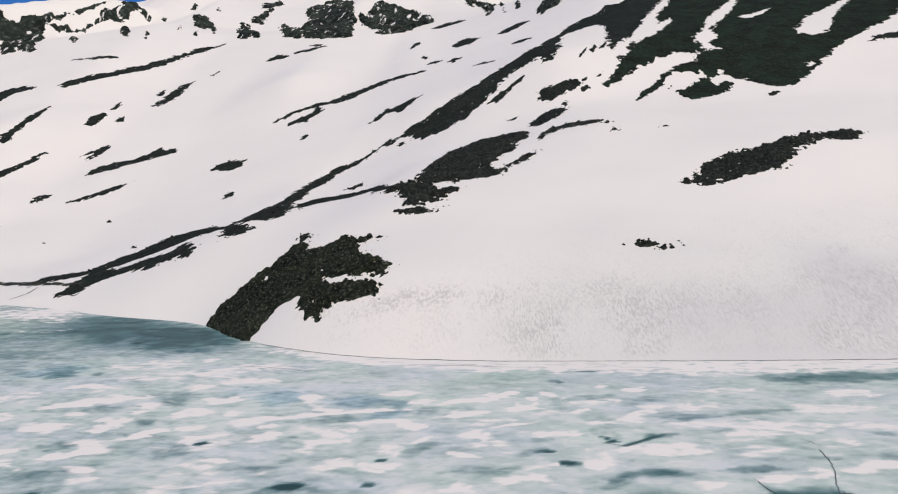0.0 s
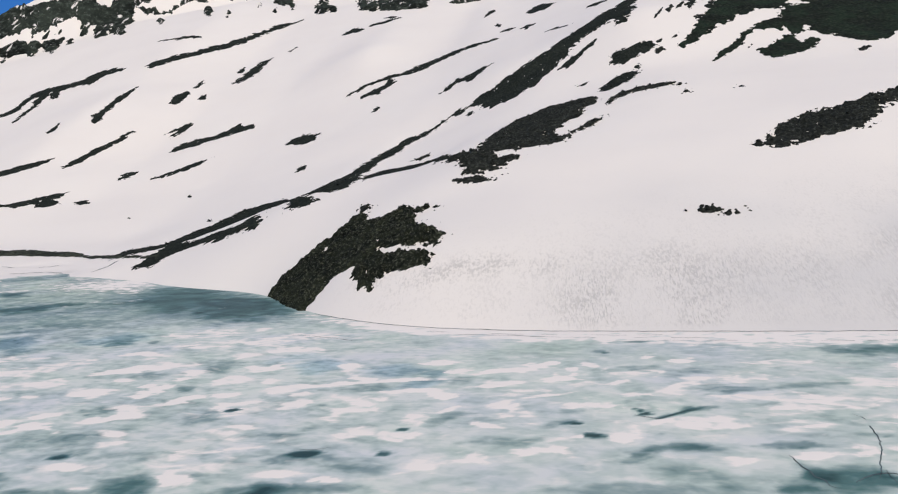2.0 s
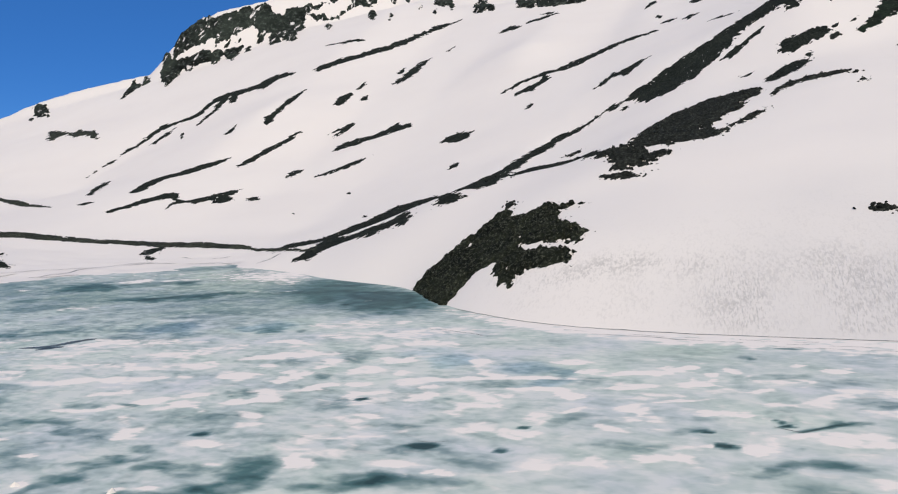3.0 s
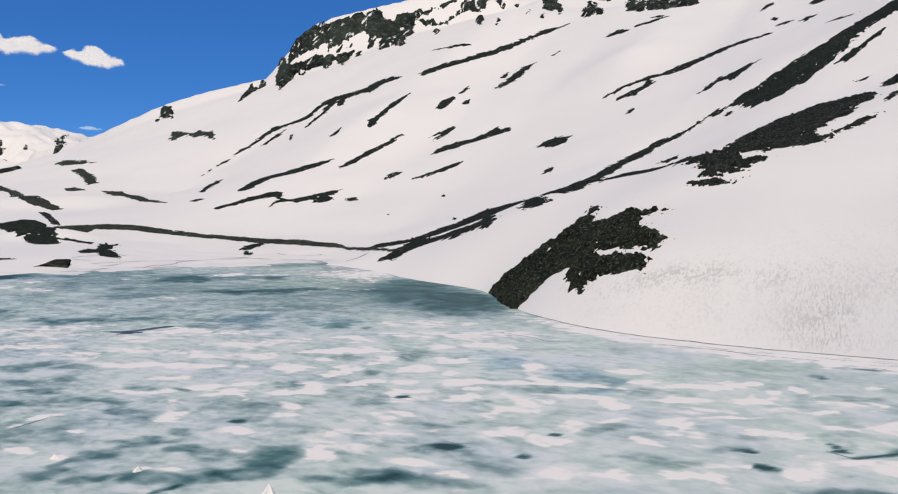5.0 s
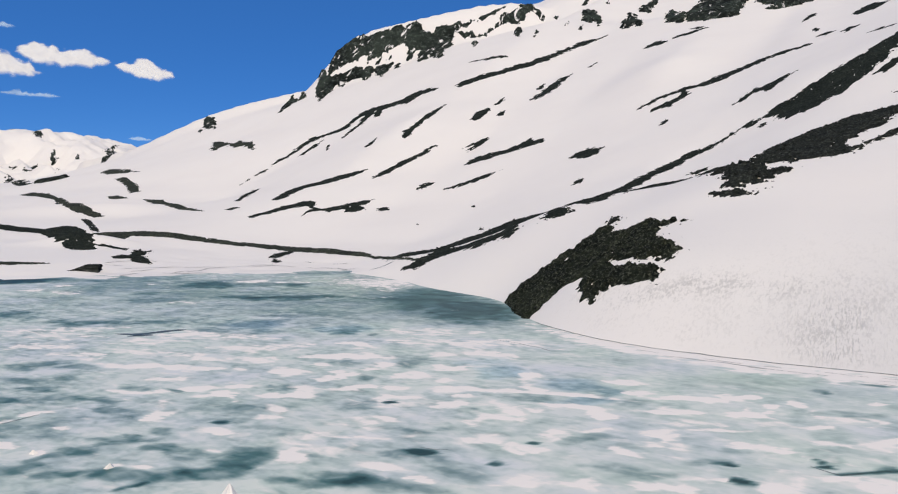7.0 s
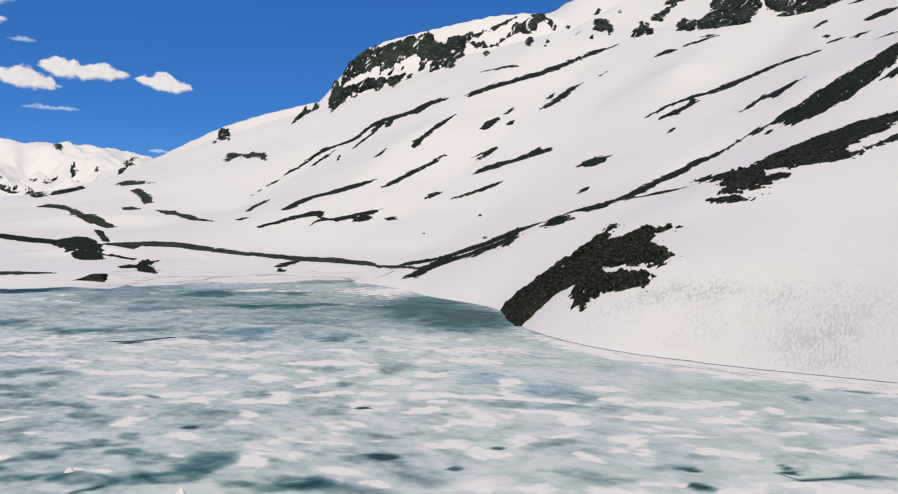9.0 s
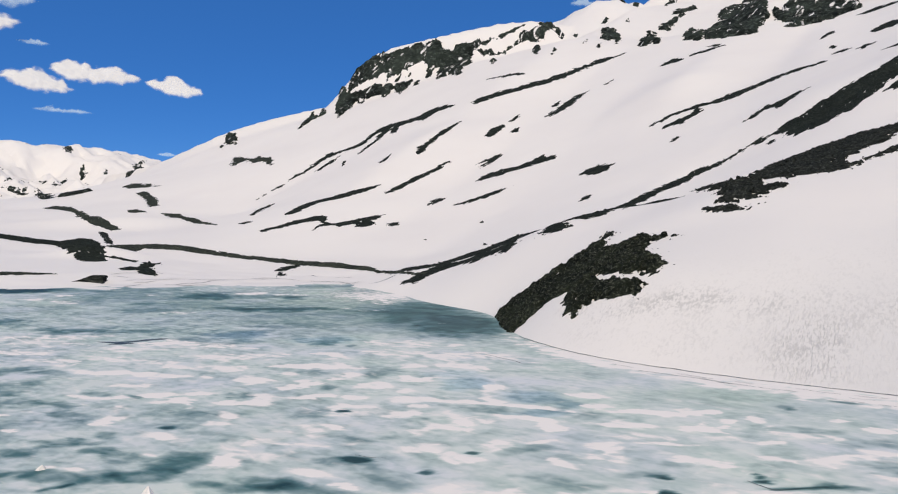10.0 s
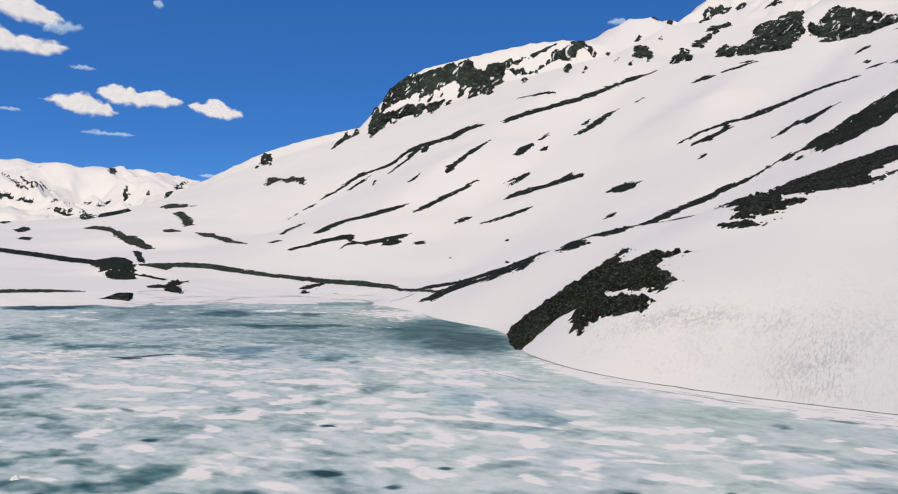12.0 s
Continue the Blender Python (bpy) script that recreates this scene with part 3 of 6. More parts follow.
ice_mark('d', -0.7, 30.5, 1.21, 0.37, 16, 0.9)
ice_mark('d', 0.8, 30.6, 0.62, 0.34, 32, 1.1)
ice_mark('v', 2.2, 32.8, 0.29, 0.20, 18, 0.7)
ice_mark('v', 3.0, 31.2, 0.25, 0.17, 20, 0.7)
ice_mark('d', 1.6, 32.7, 0.66, 0.33, 31, 1)
ice_mark('d', 2.2, 34.4, 1.09, 0.37, 8, 0.9)
ice_mark('d', 0.7, 34.6, 0.92, 0.65, 43, 0.5)
ice_mark('d', 5.2, 36.0, 0.82, 0.47, 77, 0.8)
ice_mark('v', 5.3, 34.0, 0.40, 0.14, 13, 1)
ice_mark('v', 6.5, 34.0, 1.32, 0.12, 37, 1)
ice_mark('d', 7.1, 34.6, 0.63, 0.34, 41, 1.1)
ice_mark('d', 5.5, 31.4, 0.38, 0.20, 36, 1.1)
ice_mark('d', -0.9, 33.0, 0.68, 0.36, 2, 0.8)
ice_mark('d', -4.9, 34.7, 0.77, 0.52, 30, 0.5)
ice_mark('d', -1.7, 36.2, 0.72, 0.43, 32, 0.5)
ice_mark('d', 4.5, 46.5, 0.37, 0.32, -6, 1.2)
ice_mark('d', 17.4, 47.0, 0.79, 0.61, 28, 1)
ice_mark('d', 22.3, 46.7, 3.87, 1.21, 7, 1.8)
ice_mark('d', 19.2, 47.3, 1.38, 0.97, 13, 0.8)
ice_mark('w', 9.8, 39.9, 1.43, 0.60, -3, 0.8)
ice_mark('w', 11.5, 40.4, 0.93, 0.49, -0, 0.8)
ice_mark('w', 10.8, 36.5, 2.60, 0.80, -3, 0.6)
ice_mark('w', 13.3, 36.2, 2.59, 1.36, 2, 0.6)
ice_mark('w', 7.8, 32.6, 1.43, 1.12, 58, 0.7)
ice_mark('w', 10.4, 34.1, 1.48, 0.95, 6, 0.6)
ice_mark('w', 11.3, 32.7, 1.41, 0.71, 2, 0.6)
ice_mark('w', 16.5, 39.4, 2.22, 0.93, -1, 0.6)
ice_mark('w', 20.1, 42.8, 1.84, 0.55, -3, 0.7)
ice_mark('w', 13.5, 43.5, 1.91, 0.71, -3, 0.6)
ice_mark('w', 12.5, 29.8, 0.97, 0.57, 55, 0.8)
ice_mark('w', 14.6, 30.3, 1.18, 0.72, 13, 0.7)
ice_mark('w', 10.7, 28.9, 0.88, 0.49, 6, 0.8)
ice_mark('w', 7.9, 28.6, 0.68, 0.48, 11, 0.7)
ice_mark('w', 4.1, 32.1, 1.09, 0.74, 79, 0.6)
ice_mark('w', 0.9, 29.1, 0.90, 0.64, -3, 0.6)
ice_mark('w', 17.7, 36.0, 1.54, 0.77, 4, 0.6)
ice_mark('w', 15.2, 33.4, 1.44, 0.74, 5, 0.5)
ice_mark('w', 6.6, 37.9, 1.10, 0.86, 4, 0.5)
ice_mark('d', 9.9, 38.1, 1.25, 0.40, 13, 1.3)
ice_mark('d', 7.6, 34.9, 0.77, 0.31, 25, 1.7)
ice_mark('v', 5.3, 34.3, 0.40, 0.12, -62, 1)
ice_mark('v', 6.0, 33.6, 0.29, 0.13, 38, 1)
ice_mark('d', 13.5, 39.0, 1.36, 0.40, 14, 1.1)
ice_mark('d', 5.8, 29.8, 1.05, 0.40, 24, 1.6)
ice_mark('d', 4.6, 28.6, 0.63, 0.32, 29, 1.2)
ice_mark('d', 7.1, 29.8, 0.90, 0.33, -2, 1.1)
ice_mark('d', 5.9, 27.3, 1.27, 0.56, -1, 0.9)
ice_mark('v', 2.4, 32.7, 0.31, 0.24, -2, 1)
ice_mark('v', 3.0, 31.2, 0.32, 0.29, 7, 1)
ice_mark('d', 13.6, 31.5, 0.67, 0.22, -1, 1.2)
ice_mark('d', 17.8, 34.7, 0.49, 0.30, -24, 1.3)
ice_mark('d', 16.5, 31.6, 0.73, 0.37, 6, 1)
ice_mark('d', 10.1, 26.9, 0.66, 0.35, -30, 1.2)
ice_mark('d', 12.3, 27.1, 0.63, 0.35, -6, 1.2)
ice_mark('d', 13.9, 26.8, 0.85, 0.32, 2, 1.3)
ice_mark('d', 11.9, 26.5, 2.65, 0.63, -1, 1.3)
ice_mark('d', 7.9, 26.7, 1.20, 0.53, 1, 1)
ice_mark('w', 8.5, 44.2, 0.94, 0.49, 31, 0.9)
ice_mark('w', 8.3, 39.0, 0.68, 0.48, 51, 0.8)
ice_mark('d', 8.2, 41.4, 1.11, 0.67, 35, 1)
ice_mark('d', 9.2, 38.6, 0.85, 0.38, 44, 0.9)
ice_mark('d', 5.2, 38.8, 0.90, 0.65, 39, 0.8)
ice_mark('d', -57.6, 57.9, 20.41, 13.05, -27, 0.42)
ice_mark('d', -36.6, 60.8, 9.55, 7.52, -46, 0.38)
ice_mark('v', -87.1, 62.4, 4.55, 3.32, 13, 1)
ice_mark('d', -24.8, 65.3, 6.88, 3.07, -61, 1.6)
ice_mark('d', -31.8, 69.5, 5.46, 3.40, -59, 1)
ice_mark('d', -22.1, 66.1, 4.76, 1.27, -62, 0.7)
ice_mark('d', -33.4, 78.4, 4.46, 1.68, -20, 1.4)
ice_mark('g', -50.1, 77.3, 12.37, 5.54, -49, 1)
ice_mark('g', -57.1, 64.8, 9.13, 3.63, -39, 0.6)
ice_mark('g', -67.7, 55.0, 6.57, 2.24, -29, 0.6)
ice_mark('w', -60.9, 76.9, 2.53, 1.51, -43, 1)
ice_mark('w', -56.6, 77.5, 1.62, 1.16, -45, 1)
ice_mark('w', -68.9, 57.7, 2.26, 1.67, -6, 0.8)
ice_mark('w', -74.6, 57.2, 1.59, 1.08, -12, 0.8)
ice_mark('w', -65.7, 70.4, 2.49, 2.04, -21, 0.7)
ice_mark('w', -42.9, 68.0, 3.59, 1.69, 40, 0.8)
ice_mark('w', -51.8, 87.0, 7.08, 1.46, -52, 0.9)
ice_mark('w', -43.9, 80.2, 6.47, 1.19, -54, 0.8)
ice_mark('w', -45.8, 86.3, 4.61, 1.89, -42, 1)
ice_mark('w', -36.2, 44.2, 2.51, 1.15, 34, 0.8)
ice_mark('w', -46.8, 40.2, 2.57, 1.50, 25, 0.6)
ice_mark('w', -22.5, 53.5, 3.34, 1.43, 38, 0.6)
ice_mark('w', -19.7, 53.8, 2.47, 1.09, 39, 0.5)
ice_mark('d', -62.6, 71.2, 3.96, 2.72, -35, 1.2)
ice_mark('d', -46.0, 64.6, 3.51, 2.21, 38, 1.1)
ice_mark('d', -55.7, 56.4, 2.48, 1.98, 4, 0.9)
ice_mark('d', -45.1, 45.8, 3.54, 1.41, 35, 0.8)
ice_mark('d', -48.5, 43.1, 2.38, 1.53, -14, 0.8)
ice_mark('d', -56.6, 44.0, 2.74, 1.26, -23, 1.1)
ice_mark('d', -27.4, 50.3, 0.92, 0.85, 16, 1)
ice_mark('d', -24.6, 50.1, 0.54, 0.41, -50, 1.4)
ice_mark('d', -87.9, 64.3, 4.30, 2.89, -5, 0.7)
ice_mark('d', -82.8, 66.0, 4.13, 2.91, -4, 0.8)
ice_mark('d', -77.2, 72.7, 5.45, 4.20, 6, 0.7)
ice_mark('d', -71.9, 67.0, 6.12, 3.82, 26, 0.5)
ice_mark('d', -61.1, 72.2, 2.38, 1.90, -24, 0.9)
ice_mark('d', -65.5, 71.0, 4.82, 2.07, -38, 0.5)
ice_mark('d', -60.4, 60.8, 1.43, 1.09, 1, 1)
ice_mark('d', -68.7, 59.5, 3.55, 1.68, -29, 0.5)
ice_mark('d', -50.5, 63.1, 2.58, 1.11, 34, 0.9)
ice_mark('d', -58.3, 68.8, 1.07, 0.73, -33, 1.2)
ice_mark('w', -68.8, 68.2, 1.23, 0.75, -29, 0.8)
ice_mark('w', -67.8, 56.9, 1.39, 0.84, -20, 0.7)
ice_mark('w', -75.8, 62.0, 1.71, 1.13, -14, 0.7)
ice_mark('w', -51.3, 57.3, 1.85, 0.98, 30, 0.6)
ice_mark('w', -61.7, 75.6, 1.27, 1.05, -23, 0.7)
ice_mark('d', -56.8, 74.5, 3.99, 1.87, 35, 0.9)
ice_mark('d', -53.1, 75.5, 2.20, 0.98, -47, 1.2)
ice_mark('d', -63.0, 89.8, 3.92, 3.09, 34, 0.6)
ice_mark('w', -55.0, 78.7, 1.21, 1.08, -30, 0.7)
ice_mark('d', -51.7, 87.9, 5.33, 4.05, -54, 0.45)
ice_mark('d', -59.3, 95.3, 2.16, 1.62, -53, 0.8)
ice_mark('d', -45.1, 65.6, 5.13, 1.09, 36, 1)
ice_mark('d', -43.0, 68.5, 1.75, 0.84, 35, 1)
ice_mark('d', -35.5, 76.3, 3.69, 1.50, -26, 0.9)
ice_mark('d', -34.4, 69.5, 5.28, 0.98, 18, 0.7)
ice_mark('d', -35.6, 56.7, 2.92, 2.29, 24, 0.5)
ice_mark('d', -35.1, 50.9, 2.09, 1.68, -23, 0.6)
ice_mark('d', -36.3, 46.2, 1.28, 0.96, -19, 0.5)
ice_mark('d', -49.1, 43.5, 2.26, 1.01, 29, 0.7)
ice_mark('w', -37.9, 69.5, 2.29, 1.07, 36, 0.5)
ice_mark('w', -26.4, 65.1, 0.82, 0.60, -63, 0.6)
ice_mark('w', -45.0, 40.9, 2.97, 1.45, 27, 0.5)
ice_mark('d', 9.8, 37.6, 1.02, 0.26, 24, 1.3)
ice_mark('d', 6.1, 29.6, 1.43, 0.44, 3, 0.8)
ice_mark('d', 10.9, 26.4, 1.75, 1.00, 16, 2.4)
ice_mark('d', 10.2, 30.1, 0.98, 0.32, 4, 1.8)
ice_mark('d', 10.1, 27.3, 1.31, 0.29, -75, 1.2)
ice_mark('d', 5.6, 25.7, 3.55, 0.47, 3, 1.2)
ice_mark('d', 5.2, 34.3, 0.36, 0.31, 50, 1)
ice_mark('d', 10.5, 35.5, 0.61, 0.14, 28, 0.8)
ice_mark('d', 12.8, 37.4, 0.90, 0.19, 1, 0.7)
ice_mark('v', -14.0, 20.9, 0.5, 0.12, 75, 1)

# ---- ground and lake ----
def axis(fine_from, fine_to, step, low, high, growth, knee, growth_far):
    """Grid lines: even over the near part, wider spaced away from it."""
    up, down = [fine_to], [fine_from]
    while up[-1] < high:
        d = up[-1] - fine_to
        up.append(up[-1] + step + growth * min(d, knee) + growth_far * max(d - knee, 0))
    while down[-1] > low:
        d = fine_from - down[-1]
        down.append(down[-1] - step - growth * min(d, knee) - growth_far * max(d - knee, 0))
    return np.array(down[:0:-1] + list(np.arange(fine_from, fine_to, step)) + up)


GX = axis(-60.0, 60.0, 0.9, -3400, 3400, 0.011, 330, 0.016)
GY = axis(42.0, 112.0, 0.9, -3400, 3400, 0.011, 380, 0.022)
GX = np.union1d(GX, np.arange(-1320, -900, 6.0))   # finer over the distant range
GY = np.union1d(GY, np.arange(520, 900, 6.0))
GRID_X, GRID_Y = np.meshgrid(GX, GY, indexing="ij")
HEIGHT = land(GRID_X, GRID_Y)
HEIGHT = np.where(HEIGHT < -3, -3, HEIGHT)


def ground_at(x, y):
    """Height of the ground mesh at plan points."""
    x, y = np.asarray(x, float), np.asarray(y, float)
    i = np.clip(np.searchsorted(GX, x) - 1, 0, len(GX) - 2)
    j = np.clip(np.searchsorted(GY, y) - 1, 0, len(GY) - 2)
    u, v = (x - GX[i]) / (GX[i + 1] - GX[i]), (y - GY[j]) / (GY[j + 1] - GY[j])
    low, high = HEIGHT[i, j], HEIGHT[i + 1, j + 1]
    east, north = HEIGHT[i + 1, j], HEIGHT[i, j + 1]
    return np.where(u >= v, low + (east - low) * u + (high - east) * v, low + (north - low) * v + (high - north) * u)


def sheet(name, x, y, z, mat, keep=None):
    """A smooth mesh over a grid of points; keep: which cells are built."""
    nx, ny = x.shape
    ids = np.arange(nx * ny).reshape(nx, ny)
    quads = np.stack([ids[:-1, :-1], ids[1:, :-1], ids[1:, 1:], ids[:-1, 1:]], -1).reshape(-1, 4)
    if keep is not None:
        quads = quads[keep.ravel()]
    used = np.unique(quads)
    back = np.zeros(nx * ny, int)
    back[used] = np.arange(len(used))
    me = bpy.data.meshes.new(name)
    points = np.stack([x.ravel(), y.ravel(), z.ravel()], -1)[used]
    me.from_pydata(points.tolist(), [], back[quads].tolist())
    me.polygons.foreach_set("use_smooth", np.ones(len(quads), bool))
    me.materials.append(mat)
    return me, used


def stored(me, name, values):
    me.attributes.new(name, "FLOAT", "POINT").data.foreach_set("value", np.ascontiguousarray(values, dtype=np.float32))


ground_mesh, kept = sheet("ground", GRID_X, GRID_Y, HEIGHT, SNOW)
# where the sun cups' relief and painted shade show
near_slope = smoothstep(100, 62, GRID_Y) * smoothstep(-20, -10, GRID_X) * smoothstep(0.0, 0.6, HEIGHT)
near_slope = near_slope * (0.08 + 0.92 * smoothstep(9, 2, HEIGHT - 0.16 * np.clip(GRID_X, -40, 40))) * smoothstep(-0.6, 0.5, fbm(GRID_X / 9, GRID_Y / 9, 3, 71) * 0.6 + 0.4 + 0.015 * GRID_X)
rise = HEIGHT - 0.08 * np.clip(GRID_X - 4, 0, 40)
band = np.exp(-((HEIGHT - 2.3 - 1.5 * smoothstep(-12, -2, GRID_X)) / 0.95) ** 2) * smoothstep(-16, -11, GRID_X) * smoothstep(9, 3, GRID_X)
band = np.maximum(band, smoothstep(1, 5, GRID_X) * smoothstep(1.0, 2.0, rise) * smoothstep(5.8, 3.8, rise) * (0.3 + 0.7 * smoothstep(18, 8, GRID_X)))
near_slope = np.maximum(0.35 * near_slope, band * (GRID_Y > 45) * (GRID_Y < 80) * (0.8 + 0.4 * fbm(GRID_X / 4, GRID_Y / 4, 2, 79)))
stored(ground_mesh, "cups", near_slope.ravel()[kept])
# greyer towards the lower right; the last hummock paints the hollow's shade
grey_and_shade = smoothstep(95, 62, GRID_Y) * smoothstep(-22, 24, GRID_X) * smoothstep(17, 5, HEIGHT) * (0.75 + 0.3 * fbm(GRID_X / 11, GRID_Y / 8, 3, 75)) + 0.45 * smoothstep(-2, 9, GRID_X) * smoothstep(64, 56, GRID_Y) * (GRID_Y > 40) + hummock(GRID_X, GRID_Y, 29.5, 63, 4, 5, 0.5)
# grey slush on the low shelf
grey_and_shade = grey_and_shade + 0.55 * smoothstep(0.5, 0.05, HEIGHT) * smoothstep(-0.02, 0.04, HEIGHT) * smoothstep(-50, -56, GRID_X) * smoothstep(-98, -90, GRID_X) * (GRID_Y > 60) * (0.6 + 0.5 * fbm(GRID_X / 4, GRID_Y / 2.5, 3, 77))
stored(ground_mesh, "grey_and_shade", np.clip(grey_and_shade, 0, 1.3).ravel()[kept])
# where runnels and grooves get their relief and painted shade
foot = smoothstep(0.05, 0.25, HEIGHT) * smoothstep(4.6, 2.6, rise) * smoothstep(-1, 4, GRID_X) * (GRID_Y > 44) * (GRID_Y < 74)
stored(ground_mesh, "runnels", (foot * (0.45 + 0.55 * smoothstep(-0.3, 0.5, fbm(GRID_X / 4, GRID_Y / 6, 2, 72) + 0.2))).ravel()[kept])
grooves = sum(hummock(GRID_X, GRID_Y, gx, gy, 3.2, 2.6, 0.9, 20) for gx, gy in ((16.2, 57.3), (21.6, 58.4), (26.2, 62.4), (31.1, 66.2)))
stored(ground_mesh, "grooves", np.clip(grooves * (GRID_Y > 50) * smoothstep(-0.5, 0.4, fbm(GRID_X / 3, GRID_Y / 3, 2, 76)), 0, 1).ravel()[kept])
ground = tagged(new("ground", ground_mesh), "steep mountain slopes and valley floor under old white snow", "snowfield", kind="structure")


def lake_sheet():
    lines_x = axis(-50.0, 22.0, 0.22, -140, 130, 0.02, 200, 0)
    lines_y = axis(18.0, 60.0, 0.2, -70, 112, 0.02, 200, 0)
    x, y = np.meshgrid(lines_x, lines_y, indexing="ij")
    me, used = sheet("lake", x, y, 0.0 * x, ICE)
    shore = ground_at(x, y)
    wob = 5 * value_noise(x / 16, y / 12, 5) + 1.5 * value_noise(x / 4, y / 3, 6)
    thin = 0.15 * smoothstep(-22, -40, x + 0.25 * (y - 60) + wob) * smoothstep(44, 58, y + 0.30 * (x + 36) + wob)
    thin = thin + 0.12 * smoothstep(-2, -22, x + 0.5 * (y - 24) + wob) * smoothstep(36, 26, y + wob)
    thin = thin + 0.42 * np.clip(hummock(x, y, -30, 69, 14, 5.5, 1.5, -42), 0, 1)
    bay = np.clip(hummock(x, y, -30, 69, 14, 5.5, 1.2, -42), 0, 1)
    thin = thin + 0.05 + 0.10 * smoothstep(-6, 5, x) * smoothstep(40, 48, y)
    drift = 0.9 * smoothstep(-2.5, -0.9, shore + 0.12 * wob) * smoothstep(-24, -8, x) + 0.3 * smoothstep(-1.5, -0.05, shore + 0.06 * wob) * smoothstep(-20, -60, x)
    drift = np.maximum(drift, hummock(x, y, -48, 84, 9, 5, 1.2, -38))
    algae, blue = 0.0 * x, 0.0 * x
    warp = 0.30 * fbm(x / 1.3, y / 1.1, 3, 90, 0.55)
    warp_fine = warp + 0.35 * fbm(x / 0.45, y / 0.4, 2, 91, 0.6)
    bend_x, bend_y = 0.5 * fbm(x / 2.2, y / 2.2, 3, 94), 0.5 * fbm(x / 1.9, y / 1.9, 3, 97)
    for kind, cx, cy, rx, ry, turn, strength in ICE_MARKS:
        c, s = math.cos(radians(turn)), math.sin(radians(turn))
        near = (np.abs(x - cx) < 1.6 * rx + 1) & (np.abs(y - cy) < 1.6 * rx + 1)
        limp = min(1, 1.2 * ry)
        here_x, here_y = x[near] - cx + bend_x[near] * limp, y[near] - cy + bend_y[near] * limp
        u, v = (here_x * c + here_y * s) / rx, (-here_x * s + here_y * c) / ry
        blob = strength * smoothstep(1.45 if kind == "w" else 1.6, 0.55, np.hypot(u, v) + (warp_fine if rx < 1.1 else warp)[near])
        if kind == "w":
            drift[near] = np.maximum(drift[near], blob)
        elif kind == "d":
            thin[near] = thin[near] + (0.26 if cx < -8 else 0.19) * blob * (1.3 - thin[near])
            drift[near] = drift[near] * (1 - np.clip(0.8 * blob, 0, 1))
        elif kind == "b":
            thin[near] = thin[near] + 0.15 * blob * (1.3 - thin[near])
            blue[near] = np.maximum(blue[near], blob)
            drift[near] = drift[near] * (1 - np.clip(0.8 * blob, 0, 1))
        elif kind == "v":
            thin[near] = np.maximum(thin[near], 0.95 * blob)
            drift[near] = drift[near] * (1 - np.clip(blob, 0, 1))
        else:
            algae[near] = np.maximum(algae[near], blob)
            thin[near] = thin[near] + 0.05 * blob
    calm = np.clip(np.maximum(bay, 0.25 + 0.35 * smoothstep(-14, 2, x) + 0.38 * smoothstep(42, 62, y)), 0, 1.15)
    for name, field in (("thin", np.clip(thin, -0.2, 1.3)), ("drift", np.clip(drift, 0, 1)), ("algae", algae), ("blue", np.clip(blue, 0, 1)), ("calm", calm)):
        stored(me, name, field.ravel()[used])
    return me


lake = tagged(new("lake", lake_sheet()), "frozen lake with blue-green melting ice and thin white snow drifts", "lake ice", kind="structure")

# ---- bare ground ----
KINDS = {
    "turf": ("turf_patch", TURF, "dark wet turf laid bare by melting snow", "bare ground", 0.04, 0.06),
    "grass": ("grass_patch", GRASS, "large patch of dark green-black grass between tongues of snow", "bare ground", 0.12, 0.07),
    "scree": ("scree_patch", SCREE, "dark broken scree showing through the snow", "bare ground", 0.08, 0.15),
    "rubble": ("rubble_patch", SCREE, "loose dark rubble half buried in snow", "bare ground", 0.1, 0.2),
    "headland": ("headland", HEAD, "dark stony headland with olive moss dropping into the ice", "bare ground", 0.3, 0.2),
    "bank": ("earth_bank", TURF, "long dark earth bank free of snow", "bare ground", 0.08, 0.1),
    "strip": ("grass_strip", STRIP, "long narrow grey-green grass strip between snowfields", "bare ground", 0.06, 0.08),
    "rock": ("rock_outcrop", ROCK, "small dark rock outcrop high on the snow slope", "rock", 0.45, 0.4),
    "cliff": ("cliff", ROCK, "dark craggy cliff band streaked with snow", "cliff", 0.6, 0.6),
}


def signed_distance(x, y, outline):
    """Metres inside (positive) or outside a closed outline."""
    best, inside = np.full(x.shape, 1e9), np.zeros(x.shape, bool)
    for (ax, ay), (bx, by) in zip(outline, outline[1:] + outline[:1]):
        dx, dy = bx - ax, by - ay
        k = np.clip(((x - ax) * dx + (y - ay) * dy) / (dx * dx + dy * dy + 1e-9), 0, 1)
        best = np.minimum(best, np.hypot(x - ax - k * dx, y - ay - k * dy))
        if ay != by:
            inside ^= ((ay > y) != (by > y)) & (x < ax + (y - ay) * dx / dy)
    return np.where(inside, best, -best)


